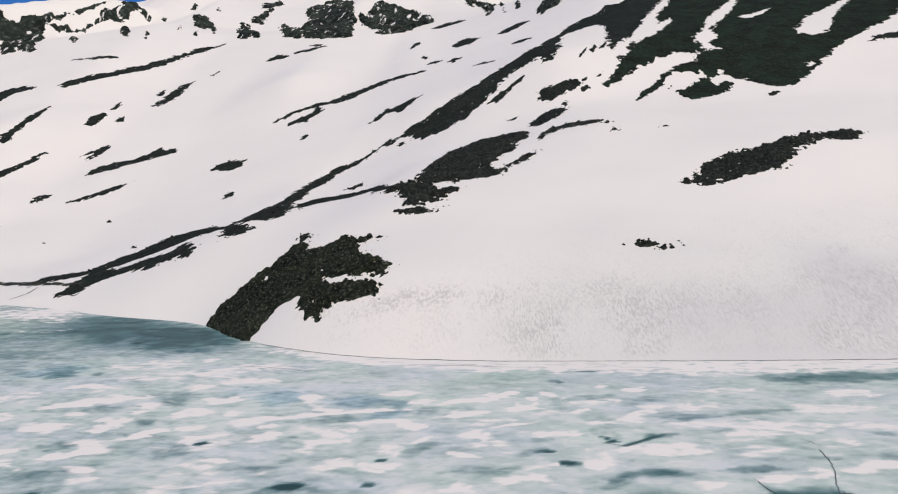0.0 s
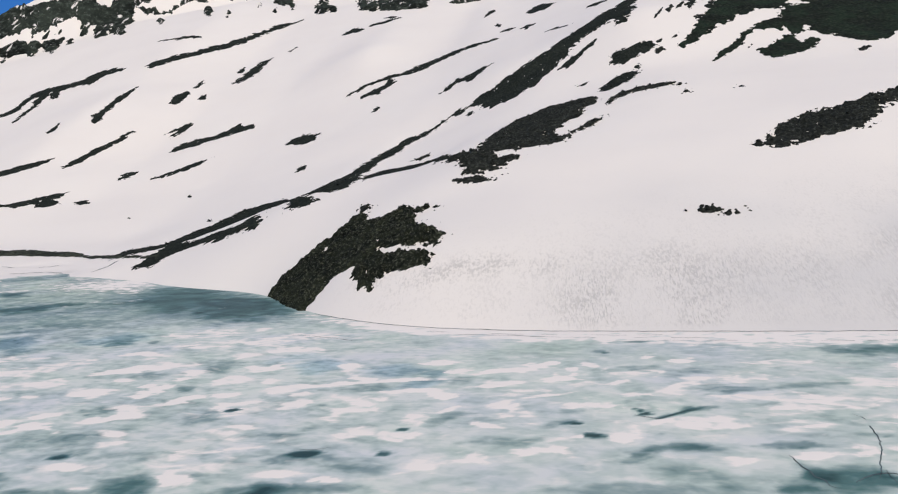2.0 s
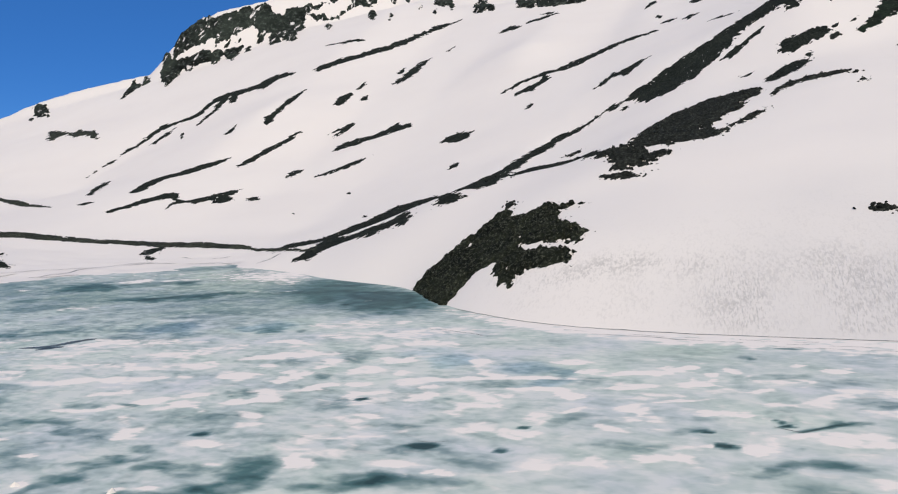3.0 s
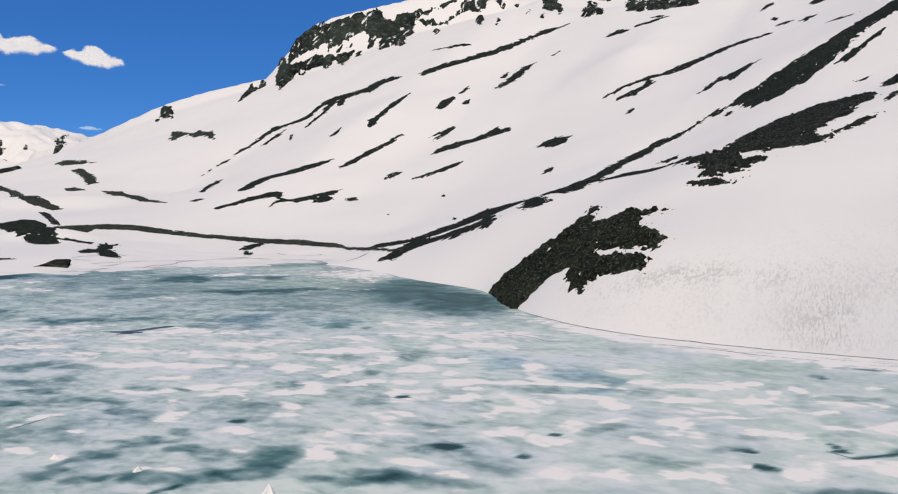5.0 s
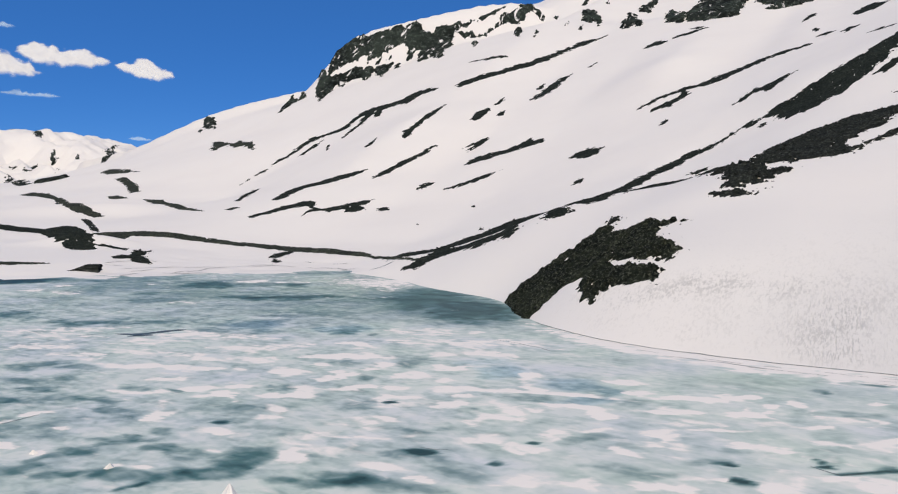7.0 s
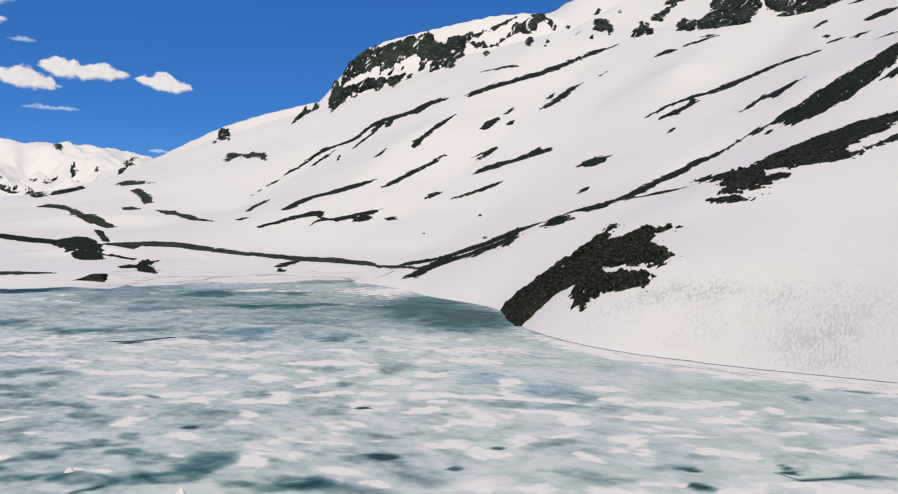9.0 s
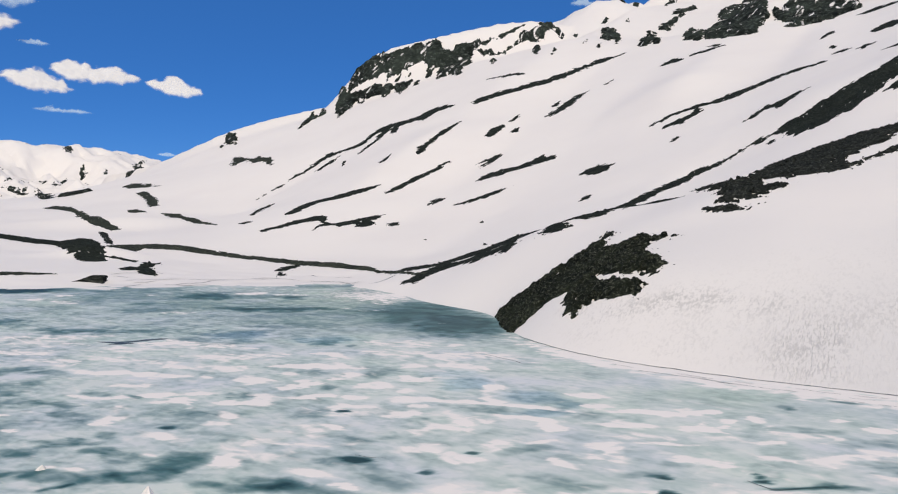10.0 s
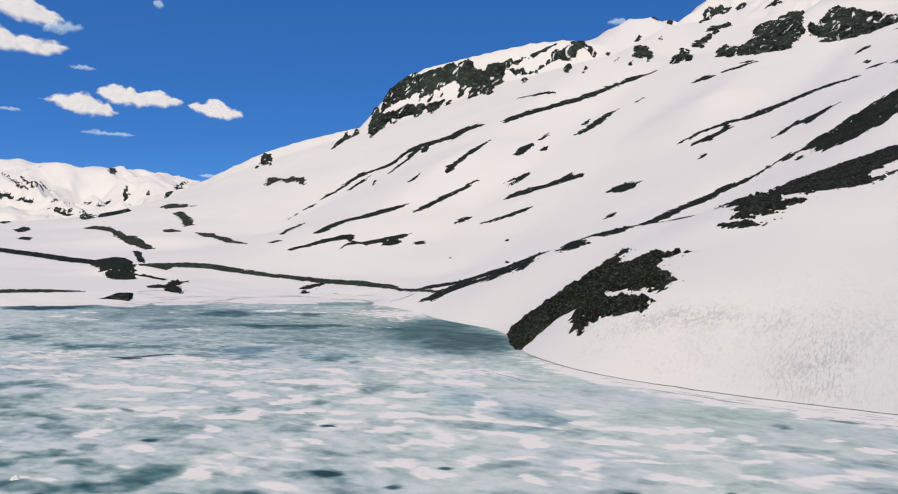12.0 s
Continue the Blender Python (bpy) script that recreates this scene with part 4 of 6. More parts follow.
PATCHES = []
SNOW_GAPS = {"headland": [[(-12.9, 67.4), (-11.6, 66.7), (-10.2, 66.0), (-8.9, 65.4), (-8.6, 64.6), (-9.2, 64.5), (-10.5, 65.6), (-11.1, 65.5), (-12.0, 65.9)], [(-14.2, 71.0), (-13.5, 70.6), (-13.3, 69.7)], [(-19.8, 75.3), (-19.6, 75.9), (-20.3, 77.0), (-20.0, 74.6)], [(-18.5, 76.5), (-17.9, 76.4), (-17.9, 75.6)], [(-8.4, 63.2), (-8.5, 62.6), (-8.1, 62.6)]], "grass": [[(67.0, 160.6), (70.3, 165.6), (72.6, 171.0), (77.3, 176.2), (82.0, 180.9), (86.4, 184.8), (90.3, 188.0), (97.0, 195.6), (97.4, 193.8), (87.7, 182.1), (81.9, 174.0), (78.5, 169.4), (74.4, 161.5), (70.7, 156.3), (68.0, 155.3), (67.0, 156.9), (65.4, 156.5)], [(61.1, 142.0), (62.2, 142.6), (62.1, 141.3), (61.0, 140.3)], [(61.6, 178.0), (65.4, 179.6), (68.5, 182.6), (72.2, 185.5), (67.8, 179.3), (63.2, 175.2), (61.2, 175.1)]]}  # snow left lying inside bare ground


def bare(kind, *outline):
    """One patch free of snow: a rough sheet that rises out of the snow inside its outline."""
    name, mat, label, category, rise, rough = KINDS[kind]
    outline = list(outline)
    px, py = np.array(outline).T
    far = math.hypot(px.mean() - 5, py.mean() - 5)
    if far > 600:
        rise, rough = 0.3, 0.2
    cell = min(max(0.0011 * far, 0.13), 0.55 if far < 560 else 0.8)
    x, y = np.meshgrid(np.arange(px.min() - 2.5, px.max() + 2.5, cell), np.arange(py.min() - 2.5, py.max() + 2.5, cell), indexing="ij")
    area = 0.5 * abs(np.dot(px, np.roll(py, 1)) - np.dot(py, np.roll(px, 1)))
    girth = np.hypot(px - np.roll(px, 1), py - np.roll(py, 1)).sum()
    wide = max(2 * area / girth, 0.3)
    seed = len(PATCHES)
    d = signed_distance(x, y, outline)
    for hole in SNOW_GAPS.get(kind, ()):
        d = np.minimum(d, -signed_distance(x, y, hole))
    speck = fbm(x / (5 * cell), y / (5 * cell), 3, seed + 9, 0.75)
    d = d + (0.9 if kind in ("grass", "headland") else 0.3 if kind in ("rock", "cliff") else 0.45) * cell + (0.06 if kind == "headland" else 0.08) * min(wide, 3.0) * fbm(x / (0.8 * wide + 0.5), y / (0.8 * wide + 0.5), 3, seed) + (min(1.5 * cell, 0.4 * wide) + 0.09 * min(wide, 2)) * speck * (1.7 if far > 600 else 0.8 if kind in ("rock", "cliff") else 0.5 if kind == "headland" or py.mean() < 215 and px.mean() < -95 else 1)
    holes = fbm(x / (6 * cell), y / (6 * cell), 3, seed + 40)
    open_up = {"turf": 0.6, "grass": 0.35, "bank": 0.5, "strip": 0.7, "scree": 1.3, "headland": 0.35, "rubble": 3.0, "rock": 1.0, "cliff": 0.55}[kind]
    d = d - (min(1.2 * cell, 0.3 * wide) + 0.22 * min(wide, 6)) * open_up * smoothstep(0.5, 0.95, holes) - (0.12 * wide * (holes > -0.1) if kind == "rubble" else 0)
    if kind in ("scree", "rubble") and far < 135:
        d = d - 0.45 * smoothstep(0.2, 0.75, fbm(x / 0.75, y / 0.6, 3, seed + 333, 0.65)) * smoothstep(2.2, 0.4, d)
    if kind == "headland":
        # stones and snow mixed on the eastern side
        d = d - 2.5 * smoothstep(0.6, 1.0, fbm(x / 0.5, y / 0.5, 3, 334, 0.7)) * smoothstep(-16, -10, x)
    if kind in ("turf", "scree", "bank", "strip"):
        # the edge frays into strands along the patch
        spread = np.cov(px, py)
        turn = 0.5 * math.atan2(2 * spread[0, 1], spread[0, 0] - spread[1, 1])
        along, across = x * math.cos(turn) + y * math.sin(turn), y * math.cos(turn) - x * math.sin(turn)
        thick = max(min(wide, 2.0), 2 * cell)
        d = d + (0.2 if kind == "turf" else 0.14) * min(wide, 1.6) * fbm(along / (5 * thick), across / (0.7 * thick), 2, seed + 500)
    if kind in ("rock", "cliff"):
        gullies = ridged((x + 0.4 * y) / 6.0, (y - 0.4 * x) / 24.0, 4, seed + 60)
        d = d - (0.14 if kind == "cliff" else 0.24) * min(wide, 5) * smoothstep(0.5, 1.2, gullies)
    lump = rough * (fbm(x / (3.2 * cell), y / (3.2 * cell), 3, seed + 20) + 0.5)
    if kind in ("rock", "cliff"):
        lump = rough * (ridged(x / 5.0, y / 8.0, 4, seed + 80) + 0.6)
    z = ground_at(x, y) + np.clip(0.45 * d, -0.5, rise) + smoothstep(0, 3 * cell, d) * np.maximum(lump, -0.1)
    top = np.maximum.reduce([d[:-1, :-1], d[1:, :-1], d[1:, 1:], d[:-1, 1:]])
    keep = top > -0.1
    if not (top > 0).any():
        return None
    pieces = islands(keep)
    me, _ = sheet(name, x, y, z, mat, pieces[0])
    ob = tagged(new(name, me), label, category, group=category + " patches")
    for piece in pieces[1:14]:
        if piece.sum() > 3:
            me, _ = sheet("outlier", x, y, z, mat, piece)
            new("outlier", me).parent = ob
    PATCHES.append((ob, kind, x, y, d, z, cell))
    return ob


def islands(keep):
    """The connected pieces of a mask, largest first."""
    ids = np.where(keep, np.arange(1, keep.size + 1).reshape(keep.shape), 0)
    while True:
        grown = np.pad(ids, 1)
        grown = np.maximum.reduce([grown[1:-1, 1:-1], grown[:-2, 1:-1], grown[2:, 1:-1], grown[1:-1, :-2], grown[1:-1, 2:],
                                   grown[:-2, :-2], grown[2:, 2:], grown[:-2, 2:], grown[2:, :-2]])
        grown = np.where(keep, grown, 0)
        if (grown == ids).all():
            break
        ids = grown
    names, counts = np.unique(ids[ids > 0], return_counts=True)
    return [ids == names[k] for k in np.argsort(-counts)]


# ---- ground bare of snow: outlines in plan, metres east and north ----
bare('bank', (-226.4, 121.0), (-207.6, 117.9), (-189.0, 117.1), (-166.9, 113.2), (-155.9, 112.6), (-148.8, 108.2), (-158.8, 107.1), (-176.1, 108.7), (-194.2, 111.2), (-210.4, 113.4))
bare('strip', (-107.5, 64.2), (-105.7, 66.5), (-101.5, 70.9), (-95.8, 74.4), (-98.1, 69.0), (-101.8, 64.5), (-103.5, 62.3))
bare('rock', (2.9, 348.7), (5.8, 334.4), (11.5, 451.1), (6.8, 455.9))
bare('rock', (7.2, 342.8), (10.2, 324.6), (10.4, 288.3), (13.2, 304.5), (16.1, 443.8))
bare('rock', (20.4, 442.6), (15.5, 277.0), (24.0, 448.8))
bare('rock', (19.9, 275.0), (21.2, 276.9), (22.3, 297.5), (21.2, 299.7))
bare('rock', (23.0, 237.8), (25.2, 255.6), (28.1, 264.9), (31.5, 269.5), (34.2, 254.9), (29.7, 241.3), (26.7, 240.7), (24.2, 233.6))
bare('turf', (-11.5, 309.5), (-6.0, 312.9), (-0.4, 309.9), (2.9, 304.1), (-2.6, 303.3), (-7.9, 298.4))
bare('turf', (23.9, 185.7), (25.5, 192.6), (30.2, 196.0), (34.6, 196.8), (39.4, 203.1), (43.2, 211.1), (54.0, 237.9), (62.5, 229.0), (49.7, 201.2), (46.5, 194.0), (43.4, 186.6), (39.4, 175.4), (36.4, 168.4), (34.2, 162.9), (33.8, 166.6), (31.8, 159.8), (29.9, 159.0), (29.7, 162.7), (31.6, 168.5), (32.0, 176.0), (33.0, 182.2), (32.0, 186.5), (28.7, 186.8), (25.6, 183.7))
bare('grass', (24.8, 140.8), (26.8, 143.9), (28.3, 146.4), (29.6, 149.4), (32.0, 152.9), (33.9, 156.4), (35.9, 160.2), (38.7, 162.2), (41.7, 167.2), (43.9, 171.0), (46.3, 175.3), (47.2, 181.1), (42.7, 173.5), (44.7, 182.4), (47.5, 189.7), (50.6, 196.1), (53.6, 203.9), (61.8, 229.5), (75.2, 216.5), (69.1, 201.3), (66.3, 198.4), (61.6, 190.3), (57.8, 183.8), (53.7, 176.2), (51.6, 170.8), (48.3, 163.2), (45.8, 158.9), (45.7, 156.5), (46.6, 154.8), (45.8, 153.2), (46.8, 151.2), (45.0, 151.6), (44.0, 149.9), (43.4, 150.8), (41.6, 151.8), (39.5, 151.4), (37.3, 150.0), (35.5, 149.3), (33.9, 147.0), (32.2, 146.6), (30.7, 144.3), (28.7, 142.4), (27.2, 141.2), (25.7, 140.1), (24.9, 139.7))
bare('grass', (43.7, 149.7), (44.8, 151.1), (46.8, 151.2), (48.6, 151.6), (48.0, 154.9), (50.6, 158.0), (51.2, 162.1), (54.0, 170.0), (57.4, 176.0), (61.8, 184.1), (66.5, 193.8), (76.5, 215.8), (107.7, 237.1), (128.6, 226.9), (103.1, 182.0), (91.4, 168.2), (84.6, 160.7), (80.2, 157.6), (77.1, 154.7), (74.0, 152.9), (71.0, 149.9), (68.3, 147.6), (66.6, 145.0), (63.4, 141.6), (60.4, 138.2), (57.9, 135.7), (55.3, 133.0), (53.0, 132.0), (51.7, 132.4), (50.4, 133.8), (49.3, 136.2), (48.0, 137.8), (46.5, 139.2), (45.7, 140.8), (45.8, 142.3), (44.5, 140.7), (43.0, 139.1), (42.4, 141.3), (42.9, 144.8), (43.0, 147.4))
bare('grass', (28.4, 131.2), (30.3, 135.4), (32.8, 138.1), (34.3, 140.2), (35.6, 142.4), (38.0, 144.5), (39.9, 146.0), (41.6, 146.3), (43.4, 146.4), (43.0, 144.0), (41.8, 141.9), (40.8, 143.5), (39.6, 142.8), (38.2, 143.4), (36.2, 141.8), (35.0, 140.0), (34.2, 137.8), (32.2, 135.9), (30.2, 133.4))
bare('grass', (35.8, 134.8), (37.4, 135.2), (38.6, 136.0), (40.1, 137.8), (41.3, 139.5), (43.0, 140.0), (42.8, 137.0), (42.9, 135.2), (44.9, 137.4), (45.6, 135.7), (43.6, 131.7), (41.4, 129.6), (39.1, 128.3), (36.8, 128.3), (35.6, 130.8))
bare('turf', (75.6, 149.7), (78.7, 152.4), (82.5, 153.5), (87.0, 153.9), (84.1, 148.8), (80.6, 150.0), (78.1, 150.2))
bare('scree', (22.2, 151.8), (22.9, 153.8), (24.5, 157.0), (23.4, 153.7))
bare('scree', (24.7, 154.9), (26.2, 158.5), (26.4, 156.7), (25.0, 153.5))
bare('scree', (26.5, 155.4), (28.4, 159.7), (29.7, 162.7), (27.8, 156.4))
bare('scree', (29.2, 150.7), (30.7, 151.7), (30.9, 150.4), (29.3, 149.1))
bare('scree', (28.7, 157.0), (30.5, 160.6), (30.7, 158.2), (28.9, 154.7))
bare('scree', (31.8, 154.5), (33.9, 158.9), (34.1, 157.2), (32.0, 152.9))
bare('scree', (20.3, 139.0), (21.7, 140.3), (22.0, 139.3), (20.9, 138.2))
bare('scree', (21.1, 142.5), (22.3, 143.5), (21.7, 142.1))
bare('scree', (23.7, 143.2), (25.4, 145.2), (24.8, 143.7))
bare('bank', (-154.0, 110.2), (-156.8, 115.5), (-158.0, 119.9), (-153.2, 119.1), (-144.1, 114.8), (-120.6, 99.1), (-114.0, 94.7), (-114.0, 92.2), (-116.1, 91.4), (-121.9, 94.0), (-123.8, 95.6), (-124.5, 94.5), (-143.7, 105.8), (-147.8, 107.2))
bare('turf', (-176.8, 137.3), (-173.5, 136.8), (-152.5, 122.2), (-141.9, 115.6), (-142.8, 115.3), (-154.9, 122.9))
bare('turf', (-99.4, 86.4), (-102.8, 90.9), (-100.2, 90.4), (-109.1, 98.6), (-106.2, 98.5), (-108.8, 102.6), (-100.8, 94.5), (-99.3, 92.0), (-92.4, 87.4), (-90.4, 86.6), (-92.5, 85.9), (-93.6, 85.4), (-96.1, 86.9), (-96.1, 85.4))
bare('turf', (-118.8, 97.7), (-116.8, 99.2), (-112.5, 99.9), (-109.8, 97.5), (-115.6, 98.4), (-118.0, 97.2))
bare('turf', (-80.0, 101.8), (-84.6, 106.4), (-86.6, 110.0), (-86.6, 112.5), (-86.5, 114.1), (-84.7, 112.1), (-84.0, 109.7), (-83.0, 106.6), (-81.4, 104.0), (-79.0, 102.4), (-75.7, 97.7))
bare('turf', (-33.4, 111.8), (-32.1, 114.6), (-31.2, 117.7), (-29.6, 119.9), (-28.4, 124.6), (-27.7, 129.9), (-26.5, 136.4), (-24.6, 140.0), (-23.0, 142.5), (-20.9, 142.5), (-18.9, 143.3), (-16.9, 144.5), (-15.4, 145.6), (-13.9, 147.0), (-12.3, 146.8), (-12.6, 144.2), (-14.6, 145.1), (-16.3, 143.7), (-18.2, 142.0), (-20.1, 140.7), (-21.6, 140.4), (-22.6, 139.1), (-23.2, 134.6), (-24.8, 129.8), (-25.5, 123.9), (-26.0, 118.7), (-23.2, 103.1), (-22.7, 96.3), (-24.2, 95.1), (-26.2, 95.9), (-28.0, 96.0))
bare('turf', (-12.8, 145.8), (-11.8, 147.2), (-10.2, 147.8), (-8.1, 148.7), (-6.0, 149.9), (-3.8, 151.3), (-1.6, 152.7), (0.6, 153.6), (2.9, 155.1), (5.8, 157.5), (8.8, 160.6), (11.3, 163.0), (14.2, 169.4), (16.8, 170.3), (21.2, 182.0), (26.1, 194.2), (27.9, 188.0), (24.2, 185.0), (20.4, 170.7), (19.4, 159.1), (18.0, 155.1), (16.9, 152.2), (15.5, 152.6), (14.1, 155.5), (11.8, 154.4), (9.5, 153.2), (7.7, 151.2), (5.9, 148.0), (4.3, 146.7), (2.9, 144.7), (1.0, 143.2), (0.2, 140.4), (-1.6, 141.2), (-3.1, 140.0), (-4.6, 140.0), (-6.4, 140.6), (-7.7, 139.7), (-9.2, 143.4), (-8.5, 145.2), (-10.1, 145.4), (-11.7, 145.8))
bare('turf', (23.7, 186.4), (26.4, 196.4), (30.6, 200.9), (34.4, 202.2), (37.8, 209.1), (47.9, 201.8), (41.6, 183.6), (37.0, 171.5), (33.0, 160.8), (32.8, 165.5), (29.9, 159.5), (29.5, 163.6), (32.4, 181.2), (31.7, 190.8), (27.9, 188.0))
bare('turf', (-58.2, 102.5), (-57.5, 106.2), (-51.0, 103.8), (-49.2, 107.4), (-46.8, 111.9), (-43.9, 115.6), (-40.6, 115.3), (-36.3, 113.6), (-29.2, 97.3), (-24.9, 92.0), (-25.4, 90.9), (-27.0, 90.4), (-28.6, 90.8), (-29.5, 92.5), (-29.2, 93.9), (-37.0, 110.2), (-39.2, 106.2), (-42.4, 103.8), (-44.8, 102.7), (-47.4, 100.9), (-50.0, 100.6), (-53.9, 100.5))
bare('turf', (-19.0, 160.5), (-17.9, 162.8), (-16.0, 165.8), (-14.3, 164.6), (-12.5, 165.2), (-10.7, 166.0), (-8.9, 164.7), (-9.7, 161.2), (-11.2, 159.7), (-12.4, 158.6), (-14.1, 160.4), (-15.8, 161.8), (-17.1, 160.2))
bare('turf', (-12.1, 143.7), (-11.0, 143.2), (-10.6, 141.8), (-11.6, 141.5))
bare('turf', (-25.0, 114.8), (-22.9, 117.5), (-20.8, 117.9), (-18.3, 118.0), (-14.2, 113.4), (-10.1, 97.8), (-8.9, 96.1), (-9.1, 94.4), (-11.3, 95.8), (-15.9, 107.7), (-18.8, 108.4), (-20.8, 106.3), (-21.1, 98.8))
bare('scree', (-6.3, 95.1), (-5.7, 102.0), (-4.9, 108.1), (-4.0, 116.6), (-2.4, 122.5), (-0.6, 123.1), (1.2, 125.1), (3.5, 125.0), (6.1, 123.8), (7.4, 121.7), (8.9, 118.9), (9.4, 115.3), (8.4, 112.0), (7.1, 111.2), (6.4, 106.2), (5.1, 104.2), (3.5, 100.9), (2.7, 98.0), (3.4, 94.9), (4.7, 96.8), (5.8, 98.0), (4.9, 94.1), (3.8, 92.4), (2.1, 90.9), (0.1, 90.5), (-1.8, 90.2), (-3.5, 91.6), (-5.2, 92.4))
bare('rubble', (-10.0, 92.7), (-9.2, 95.9), (-7.8, 95.1), (-6.4, 94.4), (-4.5, 91.8), (-3.4, 87.4), (-1.5, 87.3), (-1.1, 86.0), (-2.4, 84.5), (-2.9, 82.8), (-4.1, 82.8), (-5.0, 82.4), (-6.9, 83.6), (-7.4, 86.3), (-8.8, 91.5))
bare('scree', (-8.0, 81.9), (-6.8, 82.0), (-5.6, 81.6), (-4.3, 80.6), (-3.4, 80.5), (-4.0, 79.8), (-5.8, 80.4), (-7.3, 81.1))
bare('scree', (9.9, 111.2), (11.4, 114.3), (13.6, 115.8), (15.6, 115.2), (17.6, 114.5), (19.5, 113.6), (18.4, 111.8), (16.0, 111.8), (14.1, 112.7), (12.4, 112.4), (11.2, 111.8), (10.2, 108.5))
bare('rubble', (5.4, 96.2), (6.3, 99.9), (7.5, 101.6), (9.1, 102.8), (8.5, 99.9), (7.3, 98.2), (6.2, 96.3))
bare('turf', (10.4, 127.0), (12.2, 130.6), (14.2, 132.5), (16.7, 133.4), (16.6, 130.3), (14.5, 126.5), (12.4, 123.6), (10.9, 122.4))
bare('turf', (12.8, 139.0), (13.4, 141.3), (14.9, 142.4), (17.0, 142.9), (19.1, 143.4), (20.5, 142.8), (20.8, 141.4), (19.6, 140.2), (17.4, 138.8), (15.8, 137.8), (14.3, 137.2))
bare('turf', (20.7, 139.9), (21.7, 140.5), (21.8, 139.6), (20.9, 138.5))
bare('turf', (16.6, 134.6), (17.4, 135.9), (17.6, 134.7), (17.0, 133.5))
bare('turf', (7.2, 133.6), (8.6, 134.1), (9.3, 134.4), (8.1, 132.9))
bare('turf', (4.7, 144.7), (6.2, 146.8), (8.0, 147.7), (10.3, 149.1), (11.1, 149.8), (10.8, 148.2), (9.0, 146.9), (7.3, 144.8), (5.7, 143.3))
bare('scree', (21.6, 81.8), (22.6, 82.6), (22.7, 81.8), (24.0, 84.2), (25.8, 86.1), (27.5, 87.6), (29.6, 88.3), (31.4, 89.1), (34.0, 90.1), (36.3, 91.9), (39.0, 92.9), (41.2, 93.5), (43.1, 94.0), (45.2, 94.3), (45.5, 92.8), (44.3, 90.1), (42.7, 89.6), (41.0, 90.2), (39.3, 89.8), (38.1, 88.9), (36.7, 87.4), (35.4, 85.8), (34.4, 84.6), (32.8, 83.0), (30.8, 82.5), (28.9, 82.0), (26.5, 80.9), (24.7, 79.8), (23.1, 80.2), (22.1, 80.6))
bare('scree', (48.5, 127.7), (49.9, 129.7), (50.5, 128.9), (49.0, 126.9))
bare('turf', (-131.6, 246.5), (-138.2, 249.4), (-142.2, 250.0), (-144.8, 248.3), (-146.4, 245.1), (-150.8, 244.1), (-156.0, 244.4), (-159.5, 243.9), (-162.7, 241.1), (-162.1, 236.2), (-161.6, 231.1), (-164.1, 229.4), (-168.4, 228.2), (-172.8, 227.7), (-174.1, 223.9), (-174.6, 219.9), (-174.2, 215.0), (-176.3, 212.8), (-175.9, 209.6), (-174.8, 204.1), (-175.5, 198.1), (-174.2, 192.8), (-175.8, 201.0), (-175.3, 206.6), (-174.7, 211.0), (-173.0, 213.6), (-172.4, 218.9), (-171.6, 224.1), (-168.6, 226.8), (-163.4, 226.9), (-161.4, 226.6), (-158.1, 227.6), (-159.4, 233.3), (-159.0, 236.9), (-157.8, 238.0), (-154.4, 229.3), (-153.7, 224.2), (-153.2, 219.4), (-152.3, 216.6), (-151.7, 219.9), (-152.1, 225.3), (-152.1, 229.5), (-153.2, 234.5), (-153.9, 238.9), (-149.2, 231.4), (-148.3, 233.5), (-150.2, 238.0), (-147.5, 239.4), (-143.7, 239.2), (-139.5, 237.3), (-138.8, 241.0), (-137.1, 243.8), (-133.0, 244.2))
bare('turf', (-167.0, 213.3), (-167.1, 217.3), (-165.2, 220.5), (-164.8, 223.8), (-163.2, 217.3), (-164.7, 214.4), (-165.0, 211.8))
bare('turf', (-153.0, 208.7), (-156.1, 213.8), (-155.0, 213.9), (-150.8, 208.2), (-150.1, 205.8))
bare('turf', (-125.3, 191.6), (-125.5, 194.7), (-125.4, 197.5), (-125.4, 198.3), (-122.6, 192.4), (-123.4, 189.9))
bare('turf', (-114.8, 195.4), (-116.7, 199.1), (-116.0, 201.1), (-116.4, 204.8), (-116.4, 208.5), (-116.8, 213.4), (-117.0, 218.8), (-116.9, 223.8), (-114.4, 214.5), (-113.9, 208.7), (-114.0, 204.7), (-114.0, 201.0), (-113.1, 196.7), (-113.6, 195.1))
bare('turf', (-124.2, 151.0), (-125.2, 154.9), (-126.8, 159.9), (-127.0, 162.3), (-125.2, 163.6), (-122.1, 165.6), (-119.9, 168.8), (-117.5, 171.9), (-114.9, 174.6), (-112.3, 176.8), (-113.1, 173.5), (-114.6, 169.3), (-116.5, 165.8), (-118.3, 162.3), (-121.6, 160.5), (-121.6, 157.3), (-121.0, 152.9), (-121.4, 149.9))
bare('turf', (-108.6, 170.5), (-108.1, 174.3), (-106.8, 177.6), (-105.7, 181.3), (-104.2, 185.9), (-102.6, 190.8), (-101.3, 191.6), (-101.6, 187.7), (-102.8, 183.9), (-104.0, 179.7), (-105.1, 175.9), (-106.1, 171.6), (-107.4, 169.7))
